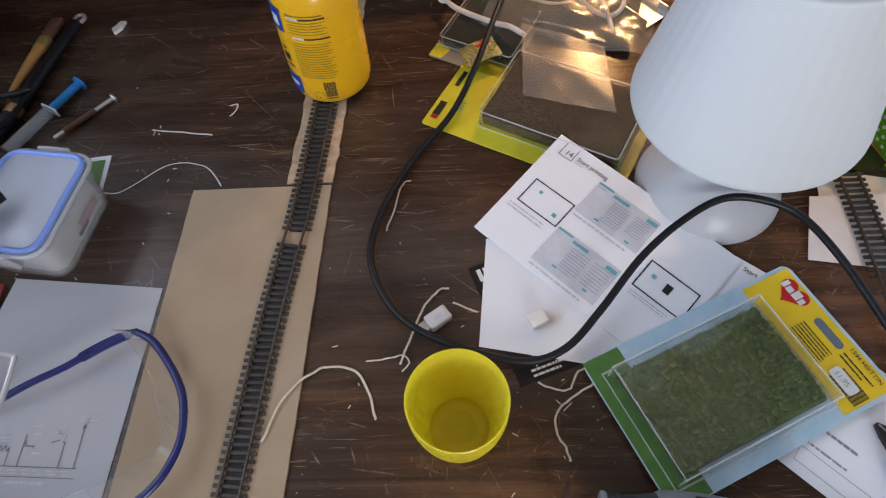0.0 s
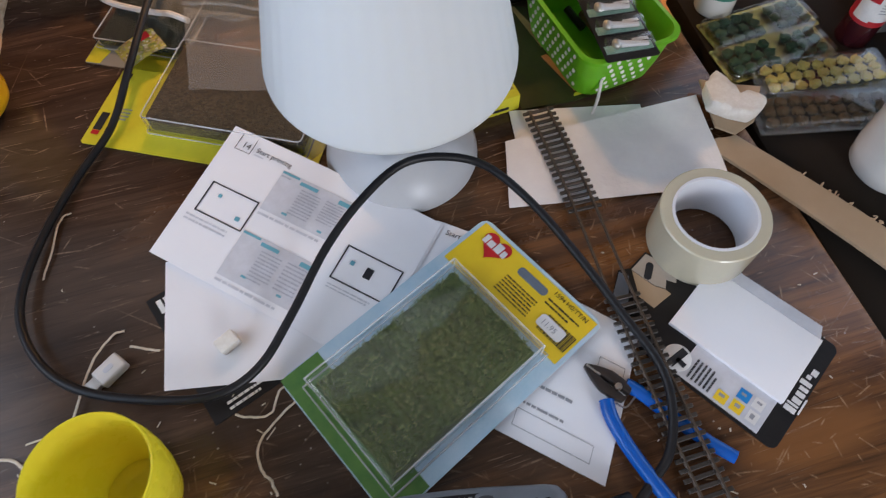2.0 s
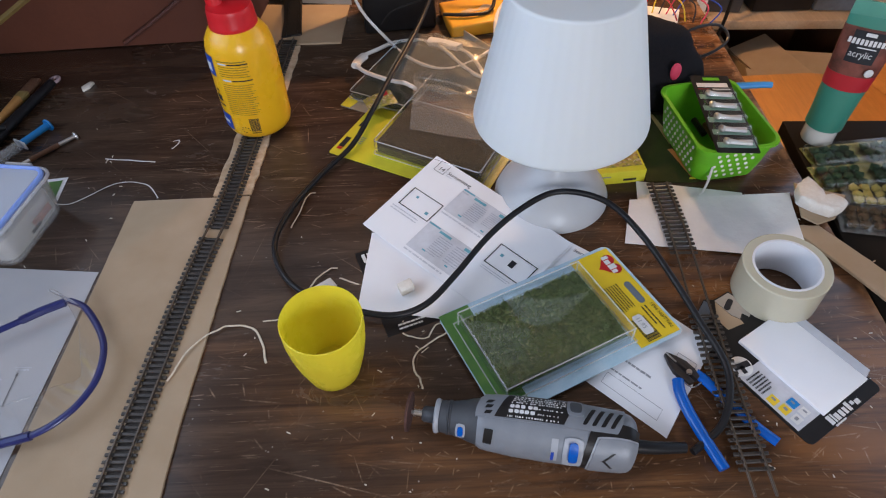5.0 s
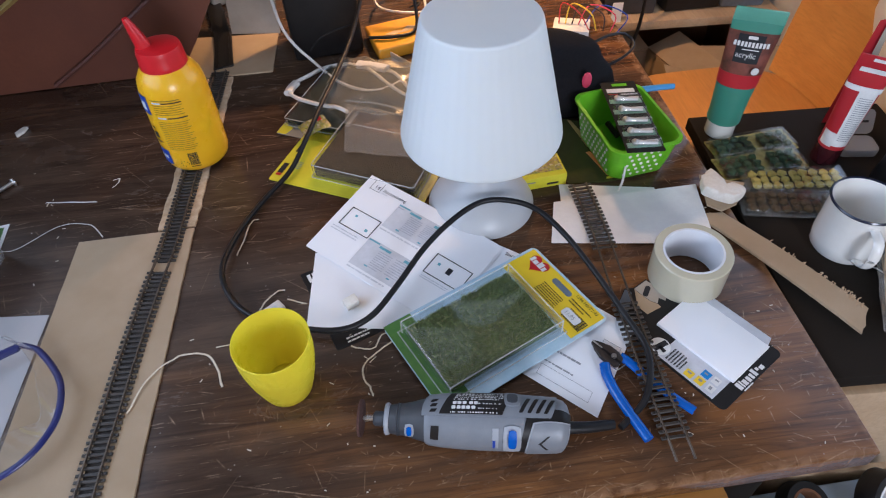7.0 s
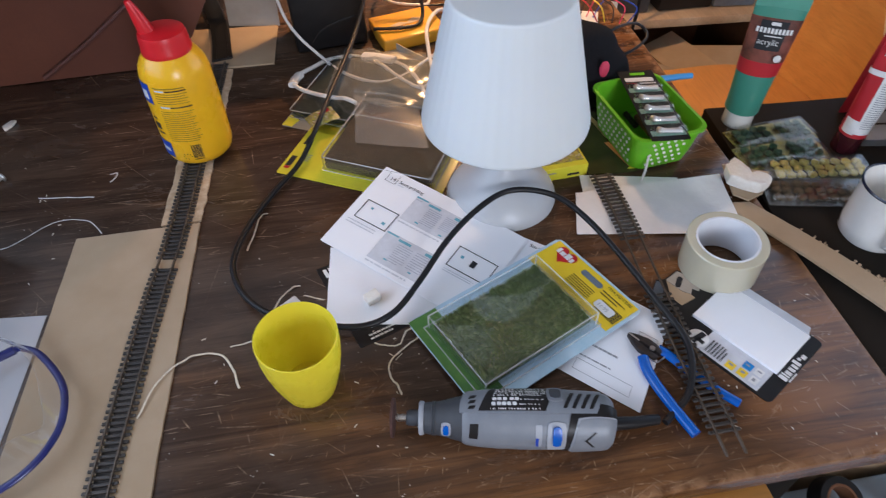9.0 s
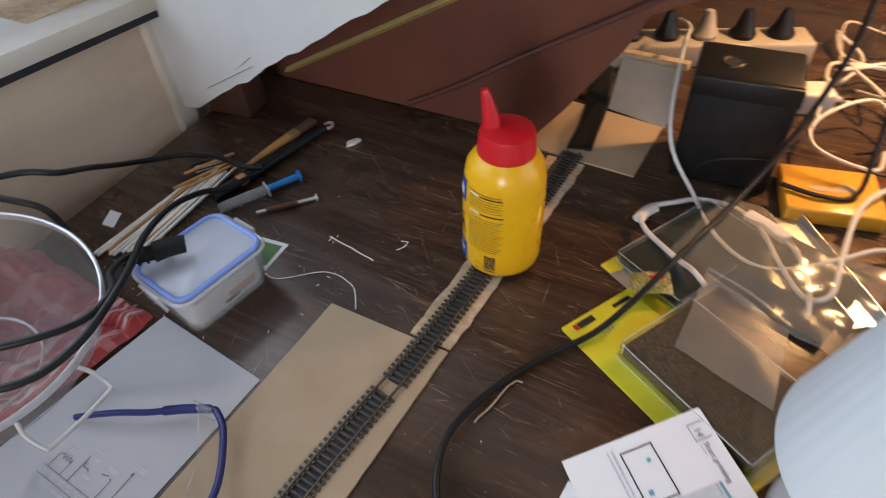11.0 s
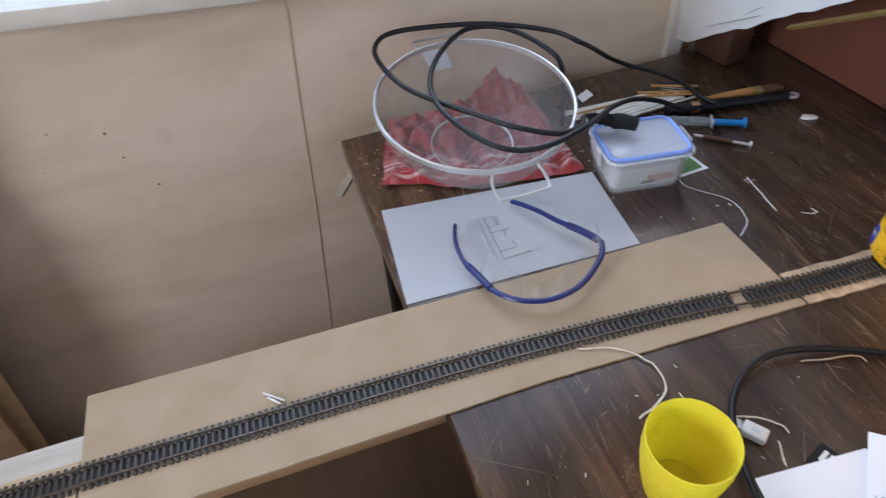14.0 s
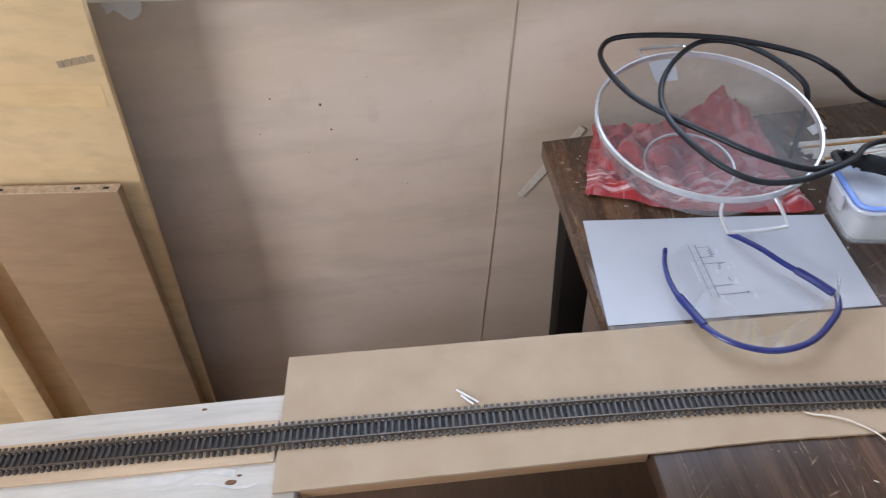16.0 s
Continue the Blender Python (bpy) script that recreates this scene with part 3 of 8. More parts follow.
# fine printing, too small to pick apart
PRINTS = ("small_print", "print", "caption", "barcode", "screen_bar", "frame_line", "heading", "diagram", "name_bars", "emblem_bars")


def part(name, bm, material, parent=None, label="", smooth=38, m=None):
    """Links a bmesh as one mesh object under a thing or a part."""
    ob = new(name, bm if isinstance(bm, bpy.types.Mesh) else mesh_of(name, bm, material, smooth))
    ob.parent = parent
    if m is not None:
        ob.matrix_basis = m
    return tagged(ob, label, kind="stuff" if name in PRINTS else "")


def thing(name, label, category, m=None, group="", kind=""):
    ob = new(name)
    ob.empty_display_size = 0.02
    ob.matrix_basis = m if m is not None else Matrix()
    return tagged(ob, label, category, group, kind)


def whole(name, bm, material, label, category, m=None, group="", kind="", smooth=38):
    """A thing that is one mesh."""
    ob = part(name, bm, material, None, label, smooth, m)
    return tagged(ob, label, category, group, kind)


def box(size, at=(0, 0, 0), turn=(0, 0, 0), bevel=0.0, bm=None, seg=2):
    """A block of that size round its centre."""
    b = bmesh.new()
    bmesh.ops.create_cube(b, size=1.0, matrix=Matrix.Diagonal((*size, 1)))
    if bevel:
        bmesh.ops.bevel(b, geom=b.edges[:], offset=bevel, segments=seg, profile=0.5, affect="EDGES")
    b.transform(pose(*at, *turn))
    return merged(bm, b)


def merged(bm, b):
    if bm is None:
        return b
    me = bpy.data.meshes.new("join")
    b.to_mesh(me)
    bm.from_mesh(me)
    bpy.data.meshes.remove(me)
    b.free()
    return bm


def prism(points, z0, z1, bevel=0.0, bm=None, seg=2):
    """An upright block over a polygon."""
    b = bmesh.new()
    f = b.faces.new([b.verts.new((x, y, z0)) for x, y in points])
    up = bmesh.ops.extrude_face_region(b, geom=[f])["geom"]
    for v in up:
        if isinstance(v, bmesh.types.BMVert):
            v.co.z = z1
    bmesh.ops.recalc_face_normals(b, faces=b.faces)
    if bevel:
        bmesh.ops.bevel(b, geom=b.edges[:], offset=bevel, segments=seg, profile=0.5, affect="EDGES")
    return merged(bm, b)


def rounded(w, h, r, n=6, cx=0.0, cy=0.0):
    """The outline of a rectangle with round corners."""
    out = []
    for k, (sx, sy) in enumerate(((1, 1), (-1, 1), (-1, -1), (1, -1))):
        for i in range(n + 1):
            a = radians(90 * k + 90 * i / n)
            out.append((cx + sx * (w / 2 - r) + r * math.cos(a), cy + sy * (h / 2 - r) + r * math.sin(a)))
    return out


def lathe(profile, n=40, bm=None, wobble=0.0, squash=1.0):
    """A profile of (radius, height) turned round z."""
    b = bmesh.new()
    rings = []
    for r, z in profile:
        if r < 1e-6:
            rings.append([b.verts.new((0, 0, z))])
        else:
            rings.append([b.verts.new((r * math.cos(2 * math.pi * i / n) * (1 + wobble * math.sin(5 * i)), squash * r * math.sin(2 * math.pi * i / n), z)) for i in range(n)])
    for p, q in zip(rings, rings[1:]):
        for i in range(n):
            j = (i + 1) % n
            if len(p) == 1 and len(q) == 1:
                continue
            if len(p) == 1:
                b.faces.new((p[0], q[i], q[j]))
            elif len(q) == 1:
                b.faces.new((p[i], p[j], q[0]))
            else:
                b.faces.new((p[i], p[j], q[j], q[i]))
    return merged(bm, b)


def curve_through(points, step=6, closed=False):
    """Points on a smooth line through the given ones."""
    p = [Vector(q) for q in points]
    if len(p) < 3:
        return p
    out, n = [], len(p)
    for i in range(n if closed else n - 1):
        a, b, c, d = (p[(i - 1) % n], p[i], p[(i + 1) % n], p[(i + 2) % n]) if closed else (p[max(i - 1, 0)], p[i], p[i + 1], p[min(i + 2, n - 1)])
        for k in range(step):
            t = k / step
            out.append(0.5 * ((2 * b) + (c - a) * t + (2 * a - 5 * b + 4 * c - d) * t * t + (3 * b - a - 3 * c + d) * t ** 3))
    if not closed:
        out.append(p[-1])
    return out


def sweep(points, r, n=8, step=6, closed=False, bm=None, flat=1.0, taper=None):
    """A round (or flattened) rod along a smooth line."""
    line = curve_through(points, step, closed)
    b = bmesh.new()
    rings, up = [], Vector((0, 0, 1))
    m = len(line)
    for i, c in enumerate(line):
        t = (line[(i + 1) % m] - line[i - 1]) if closed else (line[min(i + 1, m - 1)] - line[max(i - 1, 0)])
        t = t.normalized() if t.length > 1e-9 else Vector((1, 0, 0))
        side = t.cross(up)
        if side.length < 1e-3:
            side = t.cross(Vector((0, 1, 0)))
        side.normalize()
        nor = side.cross(t)
        rr = r if taper is None else r * (taper[0] + (taper[1] - taper[0]) * i / max(1, m - 1))
        rings.append([b.verts.new(c + side * (rr * math.cos(2 * math.pi * k / n)) + nor * (rr * flat * math.sin(2 * math.pi * k / n))) for k in range(n)])
    for i in range(m if closed else m - 1):
        p, q = rings[i], rings[(i + 1) % m]
        for k in range(n):
            b.faces.new((p[k], p[(k + 1) % n], q[(k + 1) % n], q[k]))
    if not closed:
        b.faces.new(rings[0])
        b.faces.new(rings[-1])
    return merged(bm, b)


def bilinear(corners, lift=None):
    """A map from (u, v) in 0..1 to a sheet between four corners: (0,0), (1,0), (1,1), (0,1)."""
    a, b, c, d = (Vector(p) for p in corners)

    def place(u, v, up=0.0):
        q = (a * (1 - u) + b * u) * (1 - v) + (d * (1 - u) + c * u) * v
        q.z += up + (lift(u, v) if lift else 0.0)
        return q
    return place


def sheet(place, nu=12, nv=12, thick=0.0004, ragged=0.0, bm=None):
    """A thin sheet over a map, with a real thickness."""
    b = bmesh.new()
    top, low = {}, {}
    for i in range(nu + 1):
        for j in range(nv + 1):
            u, v = i / nu, j / nv
            if ragged:
                if j in (0, nv):
                    v += ragged * (random.random() - 0.5)
                if i in (0, nu):
                    u += ragged * (random.random() - 0.5)
            top[i, j] = b.verts.new(place(u, v))
            low[i, j] = b.verts.new(place(u, v, -thick))
    for i in range(nu):
        for j in range(nv):
            b.faces.new((top[i, j], top[i + 1, j], top[i + 1, j + 1], top[i, j + 1]))
            b.faces.new((low[i, j], low[i, j + 1], low[i + 1, j + 1], low[i + 1, j]))
    rim = [(i, 0) for i in range(nu)] + [(nu, j) for j in range(nv)] + [(i, nv) for i in range(nu, 0, -1)] + [(0, j) for j in range(nv, 0, -1)]
    for k, p in enumerate(rim):
        q = rim[(k + 1) % len(rim)]
        b.faces.new((top[p], low[p], low[q], top[q]))
    return merged(bm, b)


def print_bars(place, bars, up=0.0004, n=6):
    """Flat printed rectangles (u0, v0, u1, v1) that follow a sheet."""
    b = bmesh.new()
    for u0, v0, u1, v1 in bars:
        k = max(1, int(n * max(abs(u1 - u0), abs(v1 - v0)) * 2))
        g = [[b.verts.new(place(u0 + (u1 - u0) * i / k, v0 + (v1 - v0) * j / k, up)) for j in range(k + 1)] for i in range(k + 1)]
        for i in range(k):
            for j in range(k):
                b.faces.new((g[i][j], g[i + 1][j], g[i + 1][j + 1], g[i][j + 1]))
    return b


def outline(u0, v0, u1, v1, w, aspect=1.0):
    """Four bars that frame a rectangle."""
    h = w * aspect
    return [(u0, v0, u1, v0 + h), (u0, v1 - h, u1, v1), (u0, v0 + h, u0 + w, v1 - h), (u1 - w, v0 + h, u1, v1 - h)]


def text_lines(u0, v0, u1, v1, rows, fill=0.55, seed=1, gap=0.0):
    """Rows of short bars where print is too small to read."""
    rnd, out = random.Random(seed), []
    for r in range(rows):
        y0 = v0 + (v1 - v0) * (r + 0.5 - fill / 2) / rows
        y1 = y0 + (v1 - v0) * fill / rows
        x, end = u0, u1 - (u1 - u0) * rnd.random() * (0.3 if r == rows - 1 else 0.08)
        while x < end:
            w = (u1 - u0) * (0.05 + 0.12 * rnd.random())
            out.append((x, y0, min(x + w, end), y1))
            x += w + (u1 - u0) * 0.018
    return out


def letters(body, size, place, u, v, du, dv, up=0.0005):
    """Built-in-font lettering laid on a sheet: du, dv are the sheet's metres per unit of u and v."""
    cu = bpy.data.curves.new("letters", "FONT")
    cu.body, cu.size = body, size
    ob = bpy.data.objects.new("letters", cu)
    scene.collection.objects.link(ob)
    me = bpy.data.meshes.new_from_object(ob.evaluated_get(bpy.context.evaluated_depsgraph_get()))
    bpy.data.objects.remove(ob)
    b = bmesh.new()
    b.from_mesh(me)
    bpy.data.meshes.remove(me)
    for w in b.verts:
        w.co = place(u + w.co.x / du, v - w.co.y / dv, up)
    return b


def round_map(radius, squash=1.0):
    """A map from (angle in degrees, height) to the side of a lathed body; radius is a function of height."""
    def place(a, z, up=0.0):
        r = radius(z) + up
        return Vector((r * math.cos(radians(a)), squash * r * math.sin(radians(a)), z))
    return place


def round_bars(place, bars, up=0.0004):
    b = bmesh.new()
    for a0, z0, a1, z1 in bars:
        k, q = max(1, int(abs(a1 - a0) / 5)), max(1, int(abs(z1 - z0) / 0.006))
        g = [[b.verts.new(place(a0 + (a1 - a0) * i / k, z0 + (z1 - z0) * j / q, up)) for j in range(q + 1)] for i in range(k + 1)]
        for i in range(k):
            for j in range(q):
                b.faces.new((g[i][j], g[i + 1][j], g[i + 1][j + 1], g[i][j + 1]))
    return b


def blob(r, at=(0, 0, 0), squash=(1, 1, 1), rough=0.25, freq=60.0, sub=2, bm=None, seed=0):
    """A lump with an uneven skin."""
    b = bmesh.new()
    bmesh.ops.create_icosphere(b, subdivisions=sub, radius=r)
    for v in b.verts:
        k = 1 + rough * noise.noise(v.co * freq + Vector((seed * 3.7, seed * 1.3, 0)))
        v.co = Vector((v.co.x * squash[0] * k, v.co.y * squash[1] * k, v.co.z * squash[2] * k)) + Vector(at)
    return merged(bm, b)


# ---- the room ----
FLOOR_Z, CEIL_Z, WALL_X = -0.74, 1.80, -0.44


def slab(name, x0, x1, y0, y1, z0, z1, material, label, m=None):
    return tagged(part(name, box((x1 - x0, y1 - y0, z1 - z0), ((x0 + x1) / 2, (y0 + y1) / 2, (z0 + z1) / 2)), material, smooth=0), label, "room", kind="structure")


slab("floor", -0.6, 1.7, -2.6, 2.8, FLOOR_Z - 0.05, FLOOR_Z, FLOOR, "brown wooden floor under the worktable")
slab("ceiling", -0.9, 1.7, -2.6, 2.8, CEIL_Z, CEIL_Z + 0.1, WHITE_WALL, "unseen plain white ceiling, added")
wall = slab("wall_west", WALL_X - 0.12, WALL_X - 0.008, -2.6, 2.8, FLOOR_Z, 0.21, CARD_EDGE, "beige panelled wall under the window")
# wall boards with an open joint between them
def wall_board(ends):
    b_ = prism(ends, 0, 0.008, 0.001, seg=1)
    b_.transform(Matrix(((0, 0, 1, WALL_X - 0.008), (1, 0, 0, 0), (0, 1, 0, 0), (0, 0, 0, 1))))
    part("panel", b_, WALL, wall)


SEAM = [(-0.1150, FLOOR_Z), (-0.0920, -0.49), (-0.0640, -0.20), (-0.0460, 0.03), (-0.0315, 0.192), (-0.0290, 0.222)]
wall_board([(-2.6, FLOOR_Z)] + SEAM + [(-0.45, 0.250), (-2.6, 0.250)])
wall_board([(0.61, FLOOR_Z), (0.61, 0.182)] + [(y + 0.0010, z) for y, z in reversed(SEAM)])
wall_board([(0.63, FLOOR_Z), (2.8, FLOOR_Z), (2.8, 0.17), (0.63, 0.17)])
part("cover_strip", sweep([(WALL_X + 0.0004, y + 0.0006, z) for y, z in SEAM[:-1]], 0.0008, 8, 5, flat=2.6), TAN_STRIP, wall, "thin tan strip over the seam")
specks = bmesh.new()
rnd = random.Random(12)
for y, z, r in ((-0.326, 0.062, 0.0022), (-0.317, 0.018, 0.0018), (-0.287, -0.042, 0.0018), (-0.397, 0.079, 0.0014), (-0.426, 0.021, 0.0011), (-0.21, -0.10, 0.0008), (-0.36, -0.02, 0.0009), (-0.25, 0.10, 0.0007), (-0.16, 0.05, 0.0008), (0.12, 0.12, 0.0008)):
    blob(r, (WALL_X + 0.0002, y, z), (0.3, 1, 1.2), 0.4, 300, 1, specks, int(1000 * y))
part("speck", specks, BRISTLE, wall, "dark specks on the paint")
slab("wall_west_upper", WALL_X - 0.12, WALL_X, -2.6, 2.8, 1.42, CEIL_Z, WALL, "beige wall over the window")
slab("wall_west_south", WALL_X - 0.12, WALL_X, -2.6, -1.05, 0.25, 1.42, WALL, "beige wall beside the window")
slab("wall_west_north", WALL_X - 0.12, WALL_X, 0.72, 2.8, 0.25, 1.42, WALL, "beige wall beside the window")
# unseen walls added to close the room around the lamps; only wall_east_low shows
slab("wall_north", -0.6, 1.7, 2.7, 2.8, FLOOR_Z, CEIL_Z, UNSEEN_WALL, "unseen plain far wall, added")
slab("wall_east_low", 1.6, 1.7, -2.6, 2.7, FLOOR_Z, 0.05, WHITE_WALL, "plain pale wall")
slab("wall_east_top", 1.6, 1.7, -2.6, 2.7, 0.92, CEIL_Z, UNSEEN_WALL, "plain pale wall")
slab("wall_east_north", 1.6, 1.7, 1.38, 2.7, 0.05, 0.92, UNSEEN_WALL, "plain pale wall")
slab("wall_east_south", 1.6, 1.7, -2.6, -0.02, 0.05, 0.92, UNSEEN_WALL, "plain pale wall")
slab("wall_south_low", -0.44, 1.6, -2.6, -2.5, FLOOR_Z, 0.50, UNSEEN_WALL, "unseen plain wall added behind the worker")
slab("wall_south_top", -0.44, 1.6, -2.6, -2.5, 1.36, CEIL_Z, UNSEEN_WALL, "unseen plain wall added behind the worker")
slab("wall_south_west", -0.44, 0.62, -2.6, -2.5, 0.50, 1.36, UNSEEN_WALL, "unseen plain wall added behind the worker")
slab("wall_south_east", 1.34, 1.6, -2.6, -2.5, 0.50, 1.36, UNSEEN_WALL, "unseen plain wall added behind the worker")
slab("backdrop", -6.0, -5.9, -7, 7, -1.0, 1.0, GREY, "grey distance outside the window")

window = tagged(thing("window_1", "white-framed window over a cream sill", "window"), kind="structure")
part("window_sill", box((0.26, 1.72, 0.024), (WALL_X - 0.085, -0.20, 0.2420), (-3.75, 0, 0), bevel=0.004), SILL, window, "cream painted sill with a worn front edge")
# solid black strip imitates the shadowed gap under the sill
part("sill_shadow_strip", box((0.040, 0.51, 0.009), (WALL_X + 0.0210, 0.405, 0.1858), (-3.75, 0, 0)), INK, window, "black strip for the shadowed gap under the sill")
for y in (-1.02, -0.15, 0.69):
    part("window_frame", box((0.05, 0.06, 1.17), (WALL_X - 0.09, y, 0.835), bevel=0.004), ENAMEL, window)
for z in (0.275, 1.395):
    part("window_frame", box((0.05, 1.65, 0.05), (WALL_X - 0.092, -0.165, z), bevel=0.004), ENAMEL, window)
slab("trim", WALL_X, WALL_X + 0.016, 0.606, 0.634, -0.3, 0.215, SILL, "cream painted upright trim on the wall")
whole("peeling_tape", sheet(bilinear(((WALL_X + 0.010, -0.575, 0.262), (WALL_X + 0.010, -0.520, 0.258), (WALL_X + 0.008, -0.528, 0.222), (WALL_X + 0.014, -0.570, 0.228)), lambda u, v: 0.006 * math.sin(7 * u)), 8, 6, ragged=0.12), SILL, "flap of old masking tape under the sill", "tape")
whole("peeling_tape", box((0.001, 0.013, 0.16), (WALL_X + 0.0025, 0.03, -0.085), (-38, 0, 0)), TWINE, "strip of old brown tape on the wall", "tape")

# ---- the worktable ----
table = thing("worktable", "large dark-stained wooden worktable, scratched and worn", "table")
top = bmesh.new()
edge = [(-0.379, 0.0), (0.818, 0.0), (0.826, 0.55), (0.83, 1.45), (-0.43, 1.45), (-0.405, 0.6)]
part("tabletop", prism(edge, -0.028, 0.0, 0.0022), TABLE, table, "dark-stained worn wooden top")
part("apron", box((1.05, 0.022, 0.09), (0.24, 0.06, -0.075), bevel=0.002), BROWN_WOOD, table)
# separate orange plank, hung from the table here
part("orange_plank", box((0.40, 0.046, 0.026), (0.507, 0.010, -0.108), (0, 0, 3), bevel=0.003, seg=2), ORANGE_WOOD, table, "orange wooden plank under the front edge")
# unseen bracket added to carry the plank
part("added_bracket", box((0.06, 0.040, 0.010), (0.45, 0.035, -0.090), bevel=0.001), SATIN_BLACK, table)
part("apron", box((0.022, 1.2, 0.09), (0.77, 0.72, -0.075), bevel=0.002), BROWN_WOOD, table)
for x, y in ((-0.335, 0.055), (0.755, 0.065), (-0.335, 1.38), (0.755, 1.38)):
    part("leg", box((0.05, 0.05, 0.712), (x, y, -0.384), bevel=0.003), SATIN_BLACK, table)


# ---- cardboard and model track ----
def ragged_strip(x0, x1, y0, y1, z0, z1, wobble, seed, step=0.012):
    """A long card cut by hand: its long sides wander."""
    rnd = random.Random(seed)
    n = max(2, int((y1 - y0) / step))
    f = lambda a, t: (a(t) if callable(a) else a) + (rnd.random() - 0.5) * wobble
    left = [(f(x0, y0 + (y1 - y0) * i / n), y0 + (y1 - y0) * i / n) for i in range(n + 1)]
    right = [(f(x1, y0 + (y1 - y0) * i / n), y0 + (y1 - y0) * i / n) for i in range(n, -1, -1)]
    return prism(left + right, z0, z1)


plank = thing("plank", "whitewashed wooden plank bridging to the table under the track", "plank")
part("board", box((0.124, 1.0, 0.018), (0.090, -0.825, -0.0100), bevel=0.0015), PINE, plank)
for x_, y_, k_ in ((0.118, -0.385, 1.0), (0.112, -0.378, 0.45), (0.036, -0.425, 0.5)):
    part("knot", lathe([(0.0, 0.0006), (0.0025 * k_, 0.0005), (0.0042 * k_, -0.001)], 12), BROWN_WOOD, plank, m=pose(x_, y_, -0.0008) @ Matrix.Diagonal((0.8, 1.7, 1, 1)))
part("smear", print_bars(lambda u, v, up=0.0: Vector((0.100 + 0.030 * u + 0.004 * math.sin(9 * v), -0.47 + 0.11 * v, -0.0010 + up)), [(0.1, 0.0, 0.35, 0.8), (0.62, 0.45, 0.72, 1.0), (0.45, 0.1, 0.52, 0.4)], 0.0003, 6), SMEAR, plank, "grey smears in the whitewash")
part("bed_strip", box((0.044, 0.95, 0.0025), (0.0755, -0.822, 0.0001), (0, 0, -0.6)), PALE_WOOD, plank, "thin pale strip under the track")

card = whole("cardboard_sheet", ragged_strip(lambda y: -0.0085 + 0.0225 * y, lambda y: 0.1345 + 0.034 * max(0.0, y - 0.1), -0.344, 0.408, 0.0002, 0.0030, 0.0006, 3), CARD, "long piece of plain brown cardboard under the track", "cardboard")
whole("batten", box((0.127, 0.318, 0.014), (0.0705, -0.162, -0.0072), bevel=0.001), CHIP, "brown wooden batten under the cardboard", "batten")
whole("cardboard_strip", ragged_strip(lambda y: 0.096 + 0.04 * (y - 0.33), lambda y: 0.1455 + 0.055 * (y - 0.4), 0.412, 0.757, 0.0002, 0.0028, 0.003, 4), CARD_EDGE, "narrow torn strip of cardboard under the track", "cardboard")
whole("cardboard_sheet", prism([(0.075, 0.765), (0.229, 0.761), (0.234, 0.885), (0.07, 0.90)], 0.0002, 0.003), CARD, "square of plain brown cardboard under the curved track", "cardboard")

TRACK_LINE = [(0.068, -1.20), (0.0735, -0.70), (0.0760, -0.475), (0.0790, -0.336), (0.0820, -0.18), (0.0850, -0.05), (0.0900, 0.08), (0.0950, 0.15), (0.1020, 0.24), (0.1100, 0.315), (0.1185, 0.38), (0.1270, 0.50), (0.1325, 0.60), (0.143, 0.775)]


def sleeper_mesh():
    """One tie with its bevelled ends and the two pairs of rail chairs."""
    b = box((0.0296, 0.0031, 0.0022), (0, 0, 0.0011), bevel=0.0004, seg=1)
    for s in (-1, 1):
        for k in (-1, 1):
            box((0.0016, 0.0024, 0.0012), (s * 0.0088 + k * 0.0015, 0, 0.0025), bm=b)
    return mesh_of("sleeper", b, SLEEPER, 0)


SLEEPER_MESH = sleeper_mesh()


def rail_bar(pts):
    """A rail with its broad foot and narrower head along a line."""
    b, rings_ = bmesh.new(), []
    for i, c in enumerate(pts):
        t = Vector(pts[min(i + 1, len(pts) - 1)]) - Vector(pts[max(i - 1, 0)])
        side = Vector((t.y, -t.x, 0)).normalized()
        rings_.append([b.verts.new(Vector(c) + side * s_ + Vector((0, 0, h_))) for s_, h_ in ((-0.0011, 0), (-0.0011, 0.0006), (-0.0005, 0.0010), (-0.0007, 0.0027), (0.0007, 0.0027), (0.0005, 0.0010), (0.0011, 0.0006), (0.0011, 0))])
    for p, q in zip(rings_, rings_[1:]):
        for k in range(8):
            b.faces.new((p[k], p[(k + 1) % 8], q[(k + 1) % 8], q[k]))
    b.faces.new(rings_[0])
    b.faces.new(rings_[-1])
    return b


